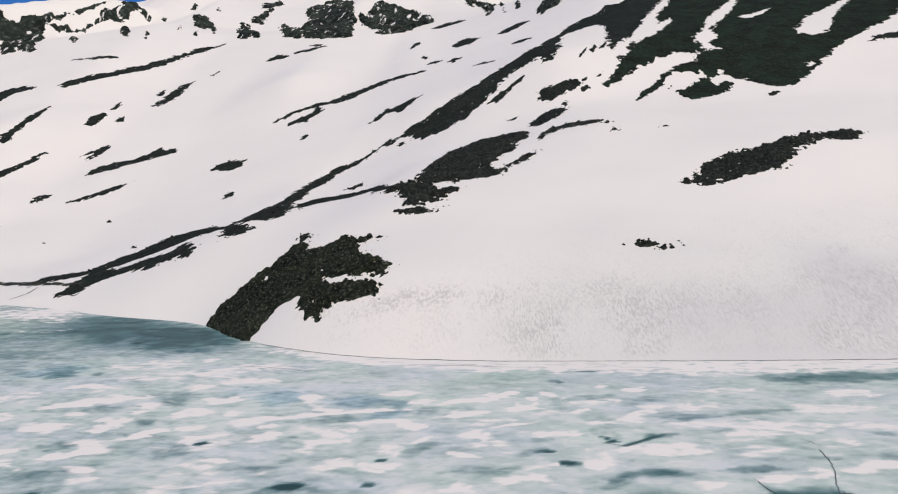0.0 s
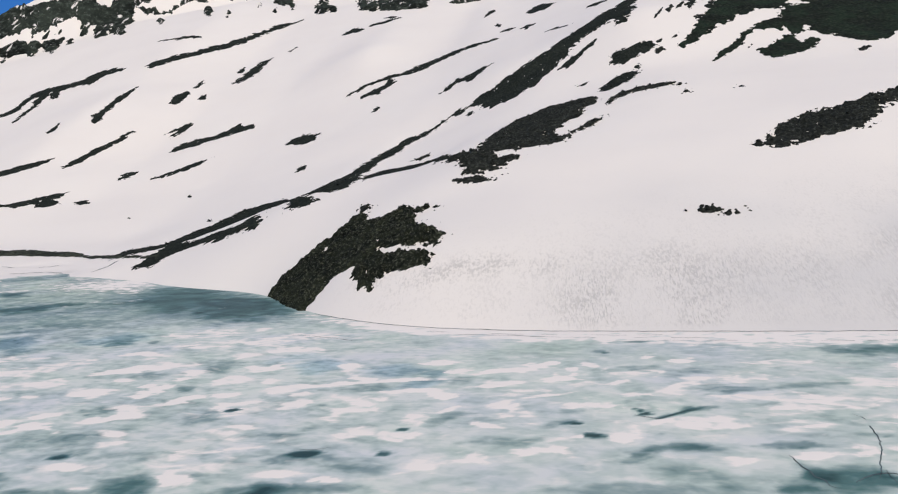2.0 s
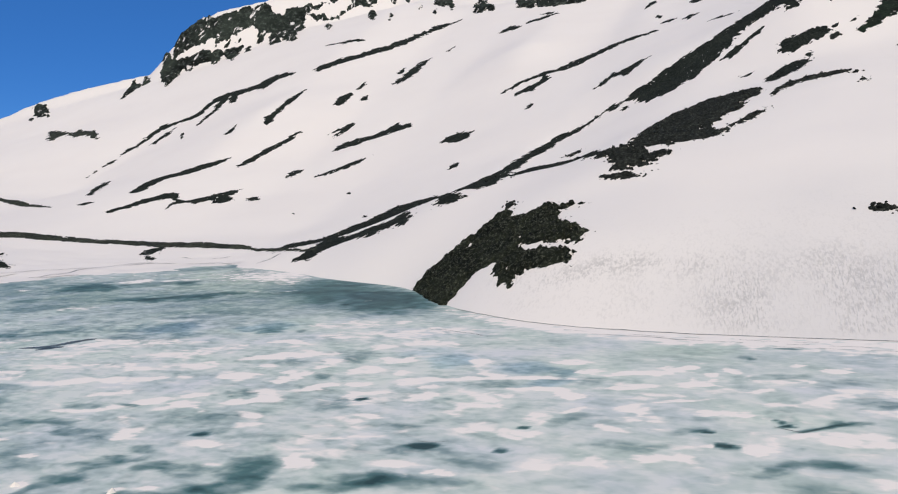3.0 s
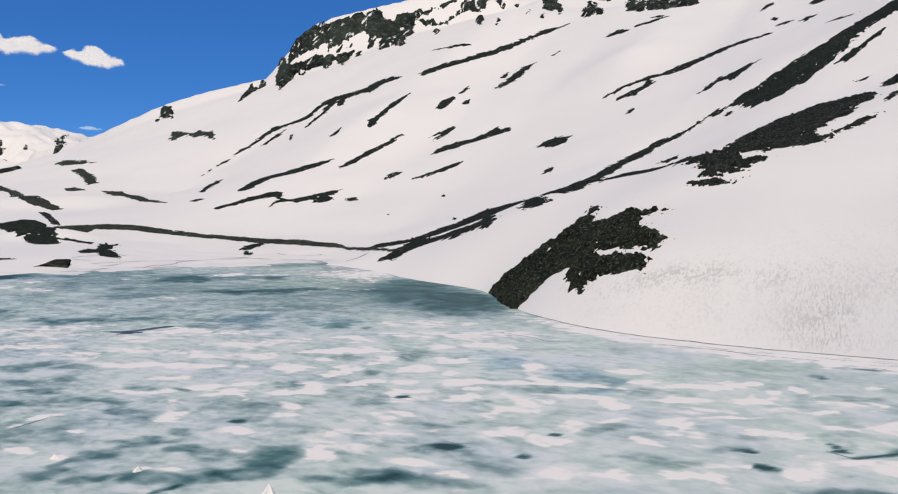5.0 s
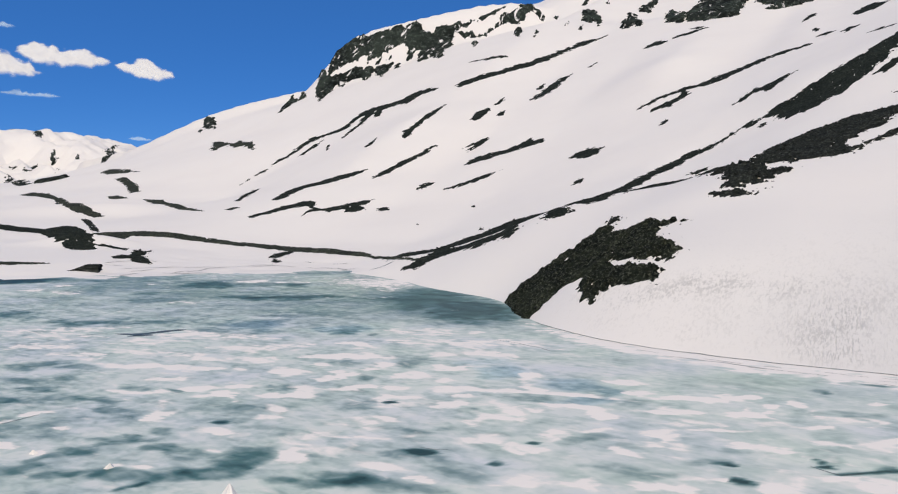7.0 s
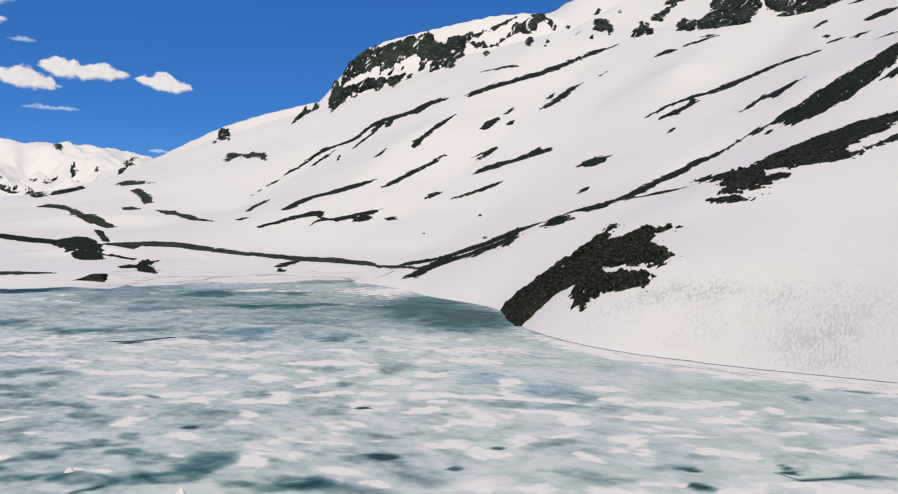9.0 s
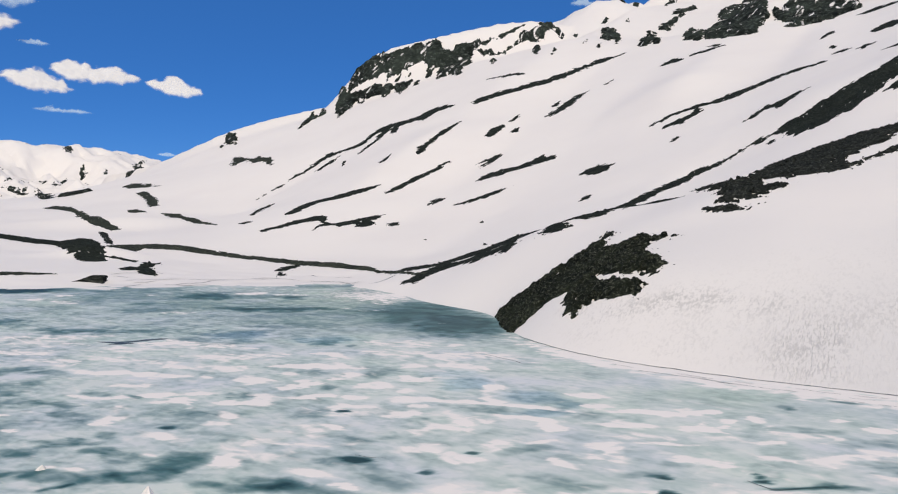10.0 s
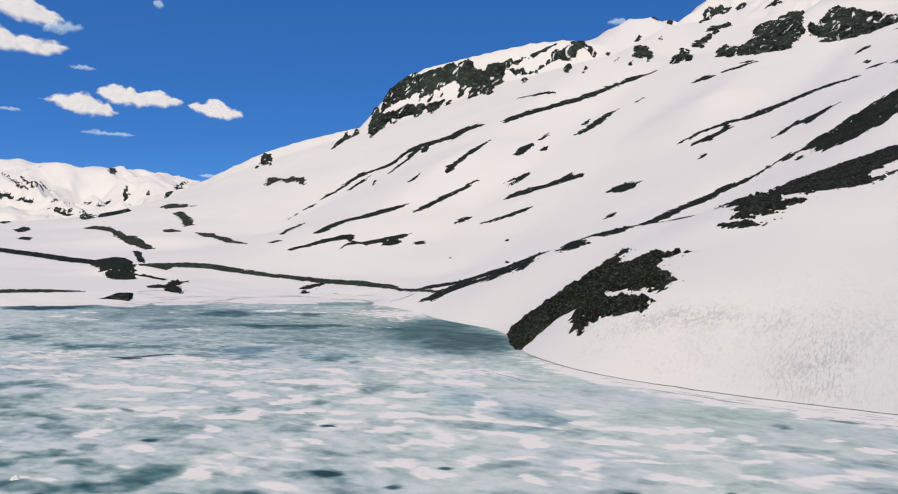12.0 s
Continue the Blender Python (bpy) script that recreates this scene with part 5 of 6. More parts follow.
bare('turf', (-119.8, 136.8), (-118.4, 139.0), (-116.8, 142.1), (-116.3, 145.4), (-114.7, 147.6), (-113.8, 149.6), (-112.3, 150.9), (-110.2, 150.5), (-107.7, 147.1), (-105.0, 146.5), (-103.1, 149.3), (-100.9, 151.9), (-99.2, 153.9), (-96.3, 156.1), (-97.1, 152.3), (-98.2, 150.6), (-94.9, 148.7), (-96.1, 146.7), (-98.3, 146.0), (-100.2, 147.7), (-101.3, 146.1), (-101.8, 144.6), (-102.7, 144.8), (-104.7, 145.2), (-106.8, 143.6), (-106.2, 140.4), (-107.9, 143.9), (-107.5, 145.8), (-110.1, 147.4), (-112.4, 146.0), (-114.3, 143.2), (-115.8, 140.0), (-117.0, 136.8))
bare('turf', (-92.8, 150.0), (-90.7, 151.3), (-88.4, 148.9), (-90.0, 147.7))
bare('turf', (-141.4, 157.0), (-149.1, 167.8), (-159.6, 181.9), (-155.2, 181.1), (-146.1, 168.2), (-142.2, 161.6), (-138.5, 155.1))
bare('turf', (-89.7, 163.0), (-90.7, 166.5), (-88.7, 167.3), (-87.2, 166.1), (-87.6, 163.4), (-88.6, 162.1))
bare('strip', (-230.2, 234.6), (-244.7, 250.9), (-234.8, 246.4), (-223.7, 240.5), (-222.6, 242.0), (-213.6, 236.8), (-209.3, 236.2), (-203.7, 230.1), (-198.8, 225.3), (-202.9, 227.1), (-209.7, 232.8), (-215.1, 232.0), (-225.8, 239.4), (-227.8, 237.4), (-225.4, 232.6))
bare('scree', (-18.1, 81.8), (-18.3, 83.8), (-18.0, 84.3), (-17.3, 83.6), (-16.7, 82.0), (-17.0, 81.6), (-17.4, 81.4))
bare('scree', (48.4, 126.9), (49.7, 128.9), (50.7, 129.0), (49.8, 127.2), (48.6, 126.1))
bare('scree', (-8.0, 82.0), (-6.6, 81.9), (-4.2, 80.6), (-3.5, 79.7), (-5.4, 80.0))
bare('rubble', (13.7, 67.6), (15.0, 68.0), (15.9, 67.6), (15.7, 66.8), (14.1, 67.1))
bare('scree', (15.7, 67.0), (16.6, 67.4), (17.2, 67.2), (16.9, 66.5), (16.0, 66.5))
bare('headland', (-24.8, 72.3), (-23.8, 74.9), (-21.6, 76.9), (-20.3, 78.3), (-19.1, 78.8), (-18.8, 80.0), (-18.1, 80.8), (-17.1, 80.3), (-16.8, 78.8), (-17.0, 78.2), (-16.0, 77.7), (-14.2, 77.1), (-13.1, 77.3), (-12.8, 78.5), (-12.5, 78.6), (-12.3, 77.6), (-11.8, 77.8), (-11.3, 76.6), (-10.4, 76.9), (-8.9, 76.2), (-8.1, 75.2), (-9.3, 75.8), (-10.0, 75.5), (-10.6, 75.1), (-10.9, 74.8), (-10.4, 72.1), (-9.7, 70.0), (-8.7, 69.6), (-8.1, 68.5), (-7.6, 67.8), (-7.0, 66.5), (-7.1, 65.9), (-7.6, 65.8), (-7.3, 65.0), (-7.8, 64.6), (-8.2, 65.2), (-8.6, 64.6), (-8.7, 64.2), (-7.8, 63.6), (-7.4, 63.2), (-7.8, 62.9), (-8.0, 62.1), (-8.6, 62.3), (-9.5, 62.4), (-10.6, 62.5), (-11.4, 62.6), (-12.0, 62.0), (-12.4, 61.3), (-13.5, 61.8), (-13.8, 63.0), (-14.7, 64.3), (-14.8, 65.9), (-16.0, 66.2), (-17.0, 66.2), (-17.3, 64.9), (-17.7, 64.4), (-17.9, 63.9), (-18.4, 63.6), (-18.4, 62.6), (-19.6, 63.2), (-21.6, 66.3))
bare('turf', (-49.2, 91.7), (-48.9, 95.1), (-49.0, 100.9), (-47.8, 101.8), (-43.1, 97.5), (-40.8, 97.2), (-36.2, 95.0), (-36.0, 98.9), (-31.6, 90.8), (-31.9, 88.8), (-34.3, 89.9), (-36.4, 90.3), (-37.3, 90.0), (-41.2, 93.2), (-44.0, 93.5), (-45.3, 92.0), (-46.0, 90.4))
bare('turf', (-24.9, 116.0), (-21.9, 118.2), (-16.5, 116.9), (-9.2, 95.7), (-15.0, 104.9), (-20.7, 111.6))
bare('turf', (-87.5, 222.8), (-86.6, 229.6), (-86.5, 236.5), (-85.7, 243.6), (-82.4, 247.0), (-82.8, 236.4), (-82.5, 226.9), (-84.4, 223.0))
bare('turf', (-90.2, 234.2), (-89.8, 240.0), (-87.8, 233.3))
bare('turf', (-99.9, 208.9), (-100.9, 215.8), (-99.3, 218.8), (-96.6, 216.4), (-97.4, 211.4), (-97.8, 208.6))
bare('turf', (-98.6, 223.1), (-98.4, 228.4), (-97.1, 223.4))
bare('turf', (-93.0, 212.5), (-92.2, 215.4), (-91.0, 212.2))
bare('turf', (-85.4, 177.8), (-85.2, 182.6), (-81.5, 183.5), (-76.2, 183.2), (-73.7, 186.4), (-71.7, 188.6), (-70.8, 185.8), (-67.2, 185.4), (-67.2, 182.8), (-70.8, 182.1), (-75.0, 180.7), (-80.0, 178.5))
bare('turf', (-90.0, 188.1), (-89.4, 192.7), (-87.4, 195.7), (-87.7, 191.4))
bare('turf', (-81.3, 159.4), (-80.4, 161.1), (-76.8, 163.2), (-74.3, 165.7), (-70.4, 167.6), (-72.3, 163.5), (-74.9, 161.4), (-78.4, 159.2))
bare('turf', (-52.3, 162.0), (-51.7, 165.3), (-49.7, 166.5), (-45.0, 163.5), (-45.4, 160.0), (-47.4, 159.1))
bare('turf', (-42.8, 138.6), (-42.8, 141.6), (-41.5, 141.7), (-41.1, 138.5))
bare('turf', (-44.5, 185.1), (-42.8, 187.3), (-40.1, 189.1), (-37.3, 190.3), (-35.0, 191.6), (-32.6, 191.7), (-30.6, 193.8), (-28.1, 196.6), (-25.4, 198.6), (-23.0, 201.8), (-20.1, 202.9), (-16.6, 202.8), (-12.2, 200.9), (-9.5, 201.4), (-9.0, 199.2), (-11.3, 197.8), (-16.0, 199.1), (-18.8, 198.7), (-21.5, 196.9), (-23.6, 195.5), (-25.8, 191.6), (-28.3, 189.2), (-31.4, 189.4), (-33.9, 189.4), (-32.8, 185.8), (-33.6, 182.3), (-35.7, 180.0), (-38.2, 180.3), (-39.8, 179.6), (-39.7, 181.9), (-37.4, 184.1), (-35.5, 186.0), (-35.1, 188.8), (-37.4, 188.5), (-39.6, 187.4), (-41.7, 185.6))
bare('turf', (-34.7, 166.7), (-33.0, 168.2), (-33.2, 165.7))
bare('turf', (-63.7, 255.8), (-61.6, 258.4), (-58.7, 260.5), (-54.9, 256.7), (-56.8, 253.6))
bare('turf', (-53.8, 258.5), (-51.5, 259.6), (-47.6, 262.2), (-43.8, 263.8), (-47.6, 257.0))
bare('turf', (-2.8, 233.2), (-0.9, 240.8), (2.4, 243.3), (5.4, 235.0), (2.8, 230.2), (-0.4, 228.2))
bare('turf', (-3.5, 204.5), (-1.7, 208.1), (-0.1, 205.3), (-2.0, 200.0))
bare('scree', (-15.4, 245.8), (-14.7, 257.6), (-12.9, 259.6), (-13.5, 250.3))
bare('strip', (-140.1, 113.3), (-136.3, 115.6), (-130.8, 118.5), (-121.5, 118.9), (-111.8, 117.5), (-102.1, 117.4), (-94.5, 119.0), (-90.2, 119.1), (-80.2, 117.1), (-69.6, 113.1), (-53.6, 99.7), (-44.4, 93.2), (-50.8, 96.3), (-66.2, 108.4), (-75.7, 111.4), (-85.2, 113.3), (-94.4, 115.0), (-103.6, 114.3), (-109.6, 114.6), (-119.2, 115.0), (-128.1, 113.6), (-121.6, 100.6))
bare('strip', (-278.6, 185.2), (-277.6, 189.2), (-260.2, 184.8), (-235.4, 170.8), (-223.3, 166.3), (-187.8, 145.9), (-179.7, 144.4), (-175.3, 143.5), (-176.2, 140.7), (-182.5, 141.0), (-190.0, 142.0), (-228.4, 164.8), (-250.3, 174.2))
bare('strip', (-275.4, 218.5), (-280.4, 226.1), (-268.5, 222.2), (-246.3, 213.2), (-257.8, 213.7), (-264.9, 214.3))
bare('strip', (-251.1, 205.7), (-245.2, 206.3), (-238.6, 202.1), (-228.4, 197.0), (-213.4, 186.2), (-214.6, 183.3), (-229.5, 193.7), (-240.7, 200.3))
bare('strip', (-199.4, 175.6), (-191.9, 176.5), (-170.3, 164.3), (-142.3, 146.3), (-154.8, 152.8), (-173.4, 161.9))
bare('strip', (-217.3, 176.1), (-215.1, 178.8), (-205.7, 175.8), (-210.3, 172.3))
bare('turf', (-134.2, 145.3), (-132.9, 147.6), (-130.0, 145.8), (-130.6, 144.1))
bare('turf', (-911.4, 573.7), (-384.8, 254.3), (-306.3, 208.0), (-309.5, 205.0))
bare('turf', (-316.3, 215.4), (-352.6, 250.6), (-295.8, 218.0), (-295.3, 208.4))
bare('turf', (-939.8, 556.8), (-931.7, 562.8), (-934.5, 558.0))
bare('rock', (-294.0, 290.9), (-293.1, 292.9), (-288.6, 293.3), (-274.4, 282.1), (-266.0, 272.0), (-278.1, 278.1))
bare('rock', (-284.2, 278.8), (-280.3, 277.9), (-274.6, 271.6))
bare('rock', (-964.6, 562.5), (-940.4, 557.1), (-935.6, 564.5), (-917.2, 562.8), (-931.8, 560.6), (-937.3, 553.6))
bare('rock', (-912.6, 571.4), (-940.3, 595.6), (-367.4, 244.2), (-386.0, 252.6))
bare('rock', (-382.3, 247.6), (-380.3, 249.1), (-310.6, 205.9), (-332.7, 217.6))
bare('rock', (-306.0, 208.9), (-358.2, 248.3), (-352.1, 251.8), (-294.4, 217.8), (-292.9, 210.4), (-298.8, 208.0))
bare('rock', (-1026.4, 704.6), (-1030.5, 716.1), (-1021.4, 715.1), (-1017.1, 704.8))
bare('rock', (-1016.9, 669.9), (-1022.1, 682.7), (-1016.6, 681.2), (-1010.5, 669.8))
bare('rock', (-990.1, 643.1), (-991.2, 650.5), (-962.7, 636.0), (-967.7, 631.5))
bare('rock', (-1036.8, 625.4), (-1037.3, 634.2), (-1023.9, 629.2), (-971.4, 590.3))
bare('rock', (-1028.4, 647.4), (-1008.5, 645.7), (-1009.8, 640.6))
bare('rock', (-378.2, 297.7), (-988.7, 767.9), (-1023.9, 807.0), (-1042.8, 831.9), (-1017.1, 804.3), (-370.4, 296.4))
bare('rock', (-1085.7, 718.6), (-1140.3, 757.8), (-1081.7, 732.8), (-1080.5, 723.1))
bare('rock', (-993.4, 721.0), (-996.4, 727.6), (-981.6, 719.2))
bare('turf', (-66.3, 145.0), (-66.3, 146.1), (-64.8, 143.7))
bare('turf', (-49.5, 115.4), (-49.5, 116.3), (-48.0, 114.0))
bare('turf', (-73.2, 134.9), (-73.4, 135.8), (-72.5, 134.7))
bare('turf', (26.1, 106.2), (26.9, 107.4), (27.0, 106.2))
bare('turf', (-34.4, 167.9), (-33.8, 169.3), (-32.9, 167.5), (-33.6, 166.4))
bare('turf', (-93.4, 213.0), (-93.0, 215.1), (-91.9, 214.7), (-92.3, 212.2))
bare('turf', (-92.7, 190.7), (-91.1, 193.5), (-88.3, 196.2), (-89.8, 192.2))
bare('turf', (-1.5, 230.9), (1.9, 234.6), (5.6, 234.6), (2.6, 227.3))
bare('turf', (12.0, 196.7), (14.5, 201.5), (17.6, 196.4), (14.5, 192.9))
bare('turf', (10.0, 231.2), (13.8, 235.8), (17.5, 240.3), (21.1, 235.8), (16.8, 231.1), (13.2, 227.3))
bare('turf', (-2.9, 204.7), (-1.5, 206.5), (0.1, 204.8), (-1.1, 201.6))
bare('turf', (2.4, 179.8), (4.9, 179.1), (7.9, 173.7), (5.5, 175.8))
bare('turf', (-133.6, 272.0), (-125.4, 269.7), (-117.3, 269.2), (-114.0, 268.1), (-122.0, 266.4))
bare('turf', (-9.1, 211.0), (-6.9, 213.3), (-4.7, 210.3), (-6.5, 208.3))
bare('scree', (34.6, 135.8), (35.8, 137.6), (35.5, 135.9))
bare('scree', (50.4, 163.9), (52.7, 168.9), (53.1, 168.1), (50.8, 163.1))
bare('cliff', (-226.6, 305.0), (-232.4, 315.0), (-231.5, 318.4), (-231.3, 322.7), (-230.2, 324.9), (-226.9, 326.3), (-219.9, 322.3), (-214.5, 322.4), (-209.5, 325.0), (-206.3, 327.8), (-203.3, 330.7), (-198.9, 333.2), (-198.1, 334.0), (-193.9, 335.7), (-191.0, 333.7), (-187.3, 334.0), (-184.0, 336.6), (-180.5, 338.8), (-176.3, 340.9), (-172.2, 342.5), (-169.4, 345.4), (-167.0, 345.1), (-171.1, 341.7), (-174.4, 339.1), (-174.8, 336.1), (-174.4, 333.1), (-168.4, 318.4), (-169.6, 316.3), (-159.8, 298.3), (-160.4, 295.1), (-167.5, 301.7), (-169.2, 299.3), (-173.1, 299.6), (-186.4, 321.9), (-186.9, 324.6), (-188.8, 323.6), (-189.4, 320.6), (-189.4, 317.1), (-192.5, 323.3), (-194.4, 324.3), (-196.7, 323.3), (-199.9, 321.8), (-201.3, 319.0), (-203.7, 317.6), (-204.6, 315.2), (-207.2, 314.3), (-207.5, 311.8), (-210.1, 313.5), (-213.2, 313.2), (-213.8, 310.5), (-216.7, 310.7), (-218.5, 309.5), (-220.6, 307.8), (-223.2, 305.9))
bare('cliff', (-220.4, 304.1), (-216.6, 306.9), (-212.3, 308.0), (-208.2, 308.3), (-205.8, 310.4), (-202.6, 310.4), (-201.7, 312.5), (-199.2, 314.1), (-195.7, 315.4), (-195.4, 311.7), (-192.2, 303.8), (-186.8, 292.3), (-194.2, 299.8), (-201.8, 309.4), (-202.9, 306.3), (-199.0, 297.3), (-204.2, 302.3), (-207.1, 303.2), (-209.4, 300.9), (-213.0, 300.6), (-211.0, 296.2), (-213.8, 297.2), (-218.6, 300.9))
bare('cliff', (-222.5, 290.7), (-234.0, 307.3), (-233.4, 310.9), (-227.4, 306.1), (-223.1, 304.0), (-219.6, 304.3), (-217.4, 300.6), (-216.6, 295.7), (-210.2, 283.5), (-207.5, 275.4))
bare('rock', (-189.1, 304.8), (-194.0, 314.9), (-193.5, 317.1), (-185.9, 304.2))
bare('rock', (-189.8, 317.3), (-190.6, 321.5), (-189.9, 323.4), (-187.9, 318.4))
bare('cliff', (-175.4, 337.4), (-173.8, 338.9), (-171.1, 338.5), (-168.6, 339.7), (-165.0, 338.7), (-161.9, 339.8), (-160.7, 343.2), (-158.4, 346.4), (-156.5, 348.7), (-158.1, 350.0), (-156.3, 352.6), (-153.6, 355.2), (-152.1, 358.3), (-150.8, 362.0), (-148.4, 365.4), (-145.5, 365.7), (-143.3, 366.2), (-140.6, 364.3), (-140.4, 361.1), (-143.0, 361.6), (-145.3, 363.3), (-147.4, 359.2), (-147.5, 354.4), (-148.9, 351.6), (-150.8, 349.4), (-154.4, 348.7), (-156.9, 346.5), (-158.8, 343.1), (-159.6, 338.8), (-162.9, 337.6), (-166.3, 336.6), (-169.8, 336.3), (-173.2, 336.7))
bare('rock', (-167.5, 346.1), (-164.5, 349.3), (-161.6, 352.7), (-158.0, 355.9), (-159.6, 353.0), (-162.8, 349.1), (-165.6, 345.6))
bare('rock', (-152.1, 309.8), (-154.4, 317.3), (-147.3, 306.2), (-146.7, 301.5))
bare('rock', (-129.0, 302.9), (-148.0, 347.8), (-128.6, 309.9), (-124.7, 297.3))
bare('rock', (-116.4, 293.2), (-120.0, 304.4), (-117.9, 302.0), (-115.5, 293.3))
bare('rock', (-227.8, 272.0), (-234.1, 282.7), (-251.0, 306.7), (-251.1, 309.4), (-233.9, 292.2), (-228.1, 280.7), (-228.0, 276.7))
bare('rock', (-232.6, 291.4), (-236.7, 297.9), (-247.2, 311.9), (-230.7, 294.2), (-230.8, 291.8))
bare('rock', (-130.4, 412.4), (-134.7, 461.6), (-138.4, 461.8), (-126.3, 411.2))
bare('rock', (-109.8, 329.9), (-119.3, 356.6), (-117.8, 361.3), (-113.0, 358.5), (-107.5, 349.1), (-100.8, 329.8), (-94.2, 305.8), (-102.6, 328.1), (-101.8, 318.9), (-106.3, 324.5))
bare('rock', (-136.4, 364.1), (-134.3, 365.2), (-133.4, 361.1))
bare('rock', (-110.4, 310.9), (-112.4, 321.0), (-108.2, 309.8))
bare('rock', (-102.3, 304.5), (-102.5, 311.2), (-99.9, 302.5))
bare('rock', (-127.4, 379.6), (-128.6, 388.2), (-126.8, 387.3), (-126.3, 380.4))
bare('rock', (-114.0, 375.6), (-115.5, 384.0), (-111.3, 373.4))
bare('rock', (-81.9, 295.6), (-96.1, 345.5), (-97.5, 357.9), (-93.2, 356.4), (-75.0, 299.4), (-73.8, 292.1), (-78.0, 299.0), (-79.0, 295.2))
bare('rock', (-94.4, 362.1), (-95.3, 372.1), (-93.1, 379.8), (-94.1, 396.1), (-93.9, 406.4), (-89.7, 378.1), (-89.7, 367.8), (-89.2, 360.0))
bare('rock', (-98.1, 397.6), (-102.7, 422.0), (-99.8, 430.7), (-100.0, 448.0), (-95.6, 435.0), (-95.4, 418.6), (-96.1, 403.2))
bare('rock', (-63.7, 288.1), (-80.6, 356.5), (-79.1, 361.8), (-73.2, 351.9), (-55.4, 285.7), (-56.4, 282.2), (-60.4, 286.6))
bare('cliff', (-56.1, 284.7), (-69.5, 353.8), (-69.5, 372.6), (-75.4, 395.2), (-79.7, 426.7), (-76.0, 435.6), (-75.3, 449.8), (-72.6, 450.7), (-69.4, 451.8), (-65.2, 451.4), (-46.3, 351.1), (-44.4, 342.6), (-43.0, 334.6), (-43.6, 327.7), (-37.8, 284.2), (-38.7, 279.2), (-42.8, 277.9), (-48.1, 278.3))
bare('cliff', (-43.1, 339.8), (-42.3, 343.8), (-39.5, 339.0), (-37.6, 346.8), (-36.4, 352.2), (-33.6, 354.5), (-30.4, 350.7), (-26.8, 348.6), (-23.6, 346.1), (-19.4, 343.3), (-16.1, 337.7), (-13.0, 332.6), (-11.4, 331.1), (-9.8, 318.2), (-14.7, 321.5), (-18.8, 318.3), (-19.3, 290.3), (-22.5, 289.4), (-26.8, 284.2), (-29.8, 284.3), (-29.8, 293.6), (-37.1, 330.2), (-39.7, 331.3))
bare('rock', (-112.7, 438.4), (-125.5, 489.7), (-123.0, 495.3), (-116.8, 494.8), (-109.4, 492.2), (-111.5, 490.3), (-116.6, 490.5), (-119.4, 488.7), (-116.9, 463.9))
bare('rock', (-86.3, 470.4), (-84.8, 478.1), (-80.2, 477.6), (-76.4, 465.7), (-81.4, 468.7))
bare('rock', (-106.5, 490.0), (-104.8, 496.4), (-101.0, 490.0), (-100.9, 484.4))
bare('rock', (-204.1, 312.1), (-203.6, 314.7), (-203.2, 316.4), (-202.5, 313.1))
bare('rock', (-200.4, 315.2), (-199.8, 317.8), (-199.0, 319.4), (-198.3, 316.1))
bare('scree', (-1084.7, 552.9), (-1078.7, 563.4), (-1066.5, 566.3), (-1019.1, 561.7), (-1030.9, 555.2), (-1071.7, 561.4), (-1078.0, 549.6))
bare('scree', (-966.1, 560.9), (-940.7, 553.8), (-932.5, 560.1), (-916.4, 562.5), (-927.1, 555.5), (-936.5, 551.4))
bare('scree', (-315.6, 177.5), (-328.2, 188.4), (-318.0, 185.8), (-303.2, 177.3), (-289.4, 166.6))
bare('scree', (-246.7, 143.1), (-258.8, 151.4), (-249.2, 149.3), (-237.2, 141.7))
bare('scree', (-897.8, 518.8), (-906.2, 526.3), (-919.4, 537.4))
bare('scree', (-1018.8, 562.2), (-1018.9, 567.6), (-1010.6, 568.3), (-1012.5, 564.1))
bare('scree', (-385.6, 207.8), (-917.3, 481.3), (-384.8, 211.8), (-365.5, 199.7))
bare('scree', (-171.4, 134.0), (-175.3, 137.6), (-170.2, 135.2), (-156.5, 125.4), (-139.9, 114.9), (-140.6, 114.7), (-155.6, 124.0))
bare('scree', (-1164.2, 603.6), (-1142.6, 599.9), (-1068.7, 578.1), (-1092.3, 578.8))
bare('scree', (-1144.1, 602.3), (-1122.4, 598.3), (-1053.4, 576.1), (-1081.3, 581.6))
bare('scree', (-1135.7, 606.9), (-1087.7, 588.9), (-1032.9, 571.3), (-1062.1, 580.0))
bare('scree', (-1137.1, 616.6), (-1120.3, 615.1), (-1033.0, 577.4), (-1041.6, 577.5))
bare('scree', (-1121.9, 617.6), (-1109.1, 618.1), (-1032.7, 583.4), (-1032.9, 581.2))
bare('scree', (-1111.1, 620.8), (-1039.7, 588.9), (-1036.0, 591.5), (-1035.3, 591.2))
bare('scree', (-1117.3, 633.4), (-1103.7, 633.5), (-1095.1, 631.1), (-1080.2, 625.3))
bare('rock', (-990.6, 763.8), (-1016.8, 791.9), (-1025.6, 807.1), (-1012.0, 790.3))
bare('rock', (-991.7, 579.1), (-994.2, 583.6), (-981.7, 578.8))
bare('rock', (-969.5, 583.3), (-1038.6, 627.1), (-997.9, 607.1))
bare('rock', (-1020.1, 644.6), (-1023.1, 651.6), (-997.7, 639.1))
bare('turf', (-51.0, 267.8), (-48.4, 268.0), (-45.4, 266.2), (-47.3, 263.7))
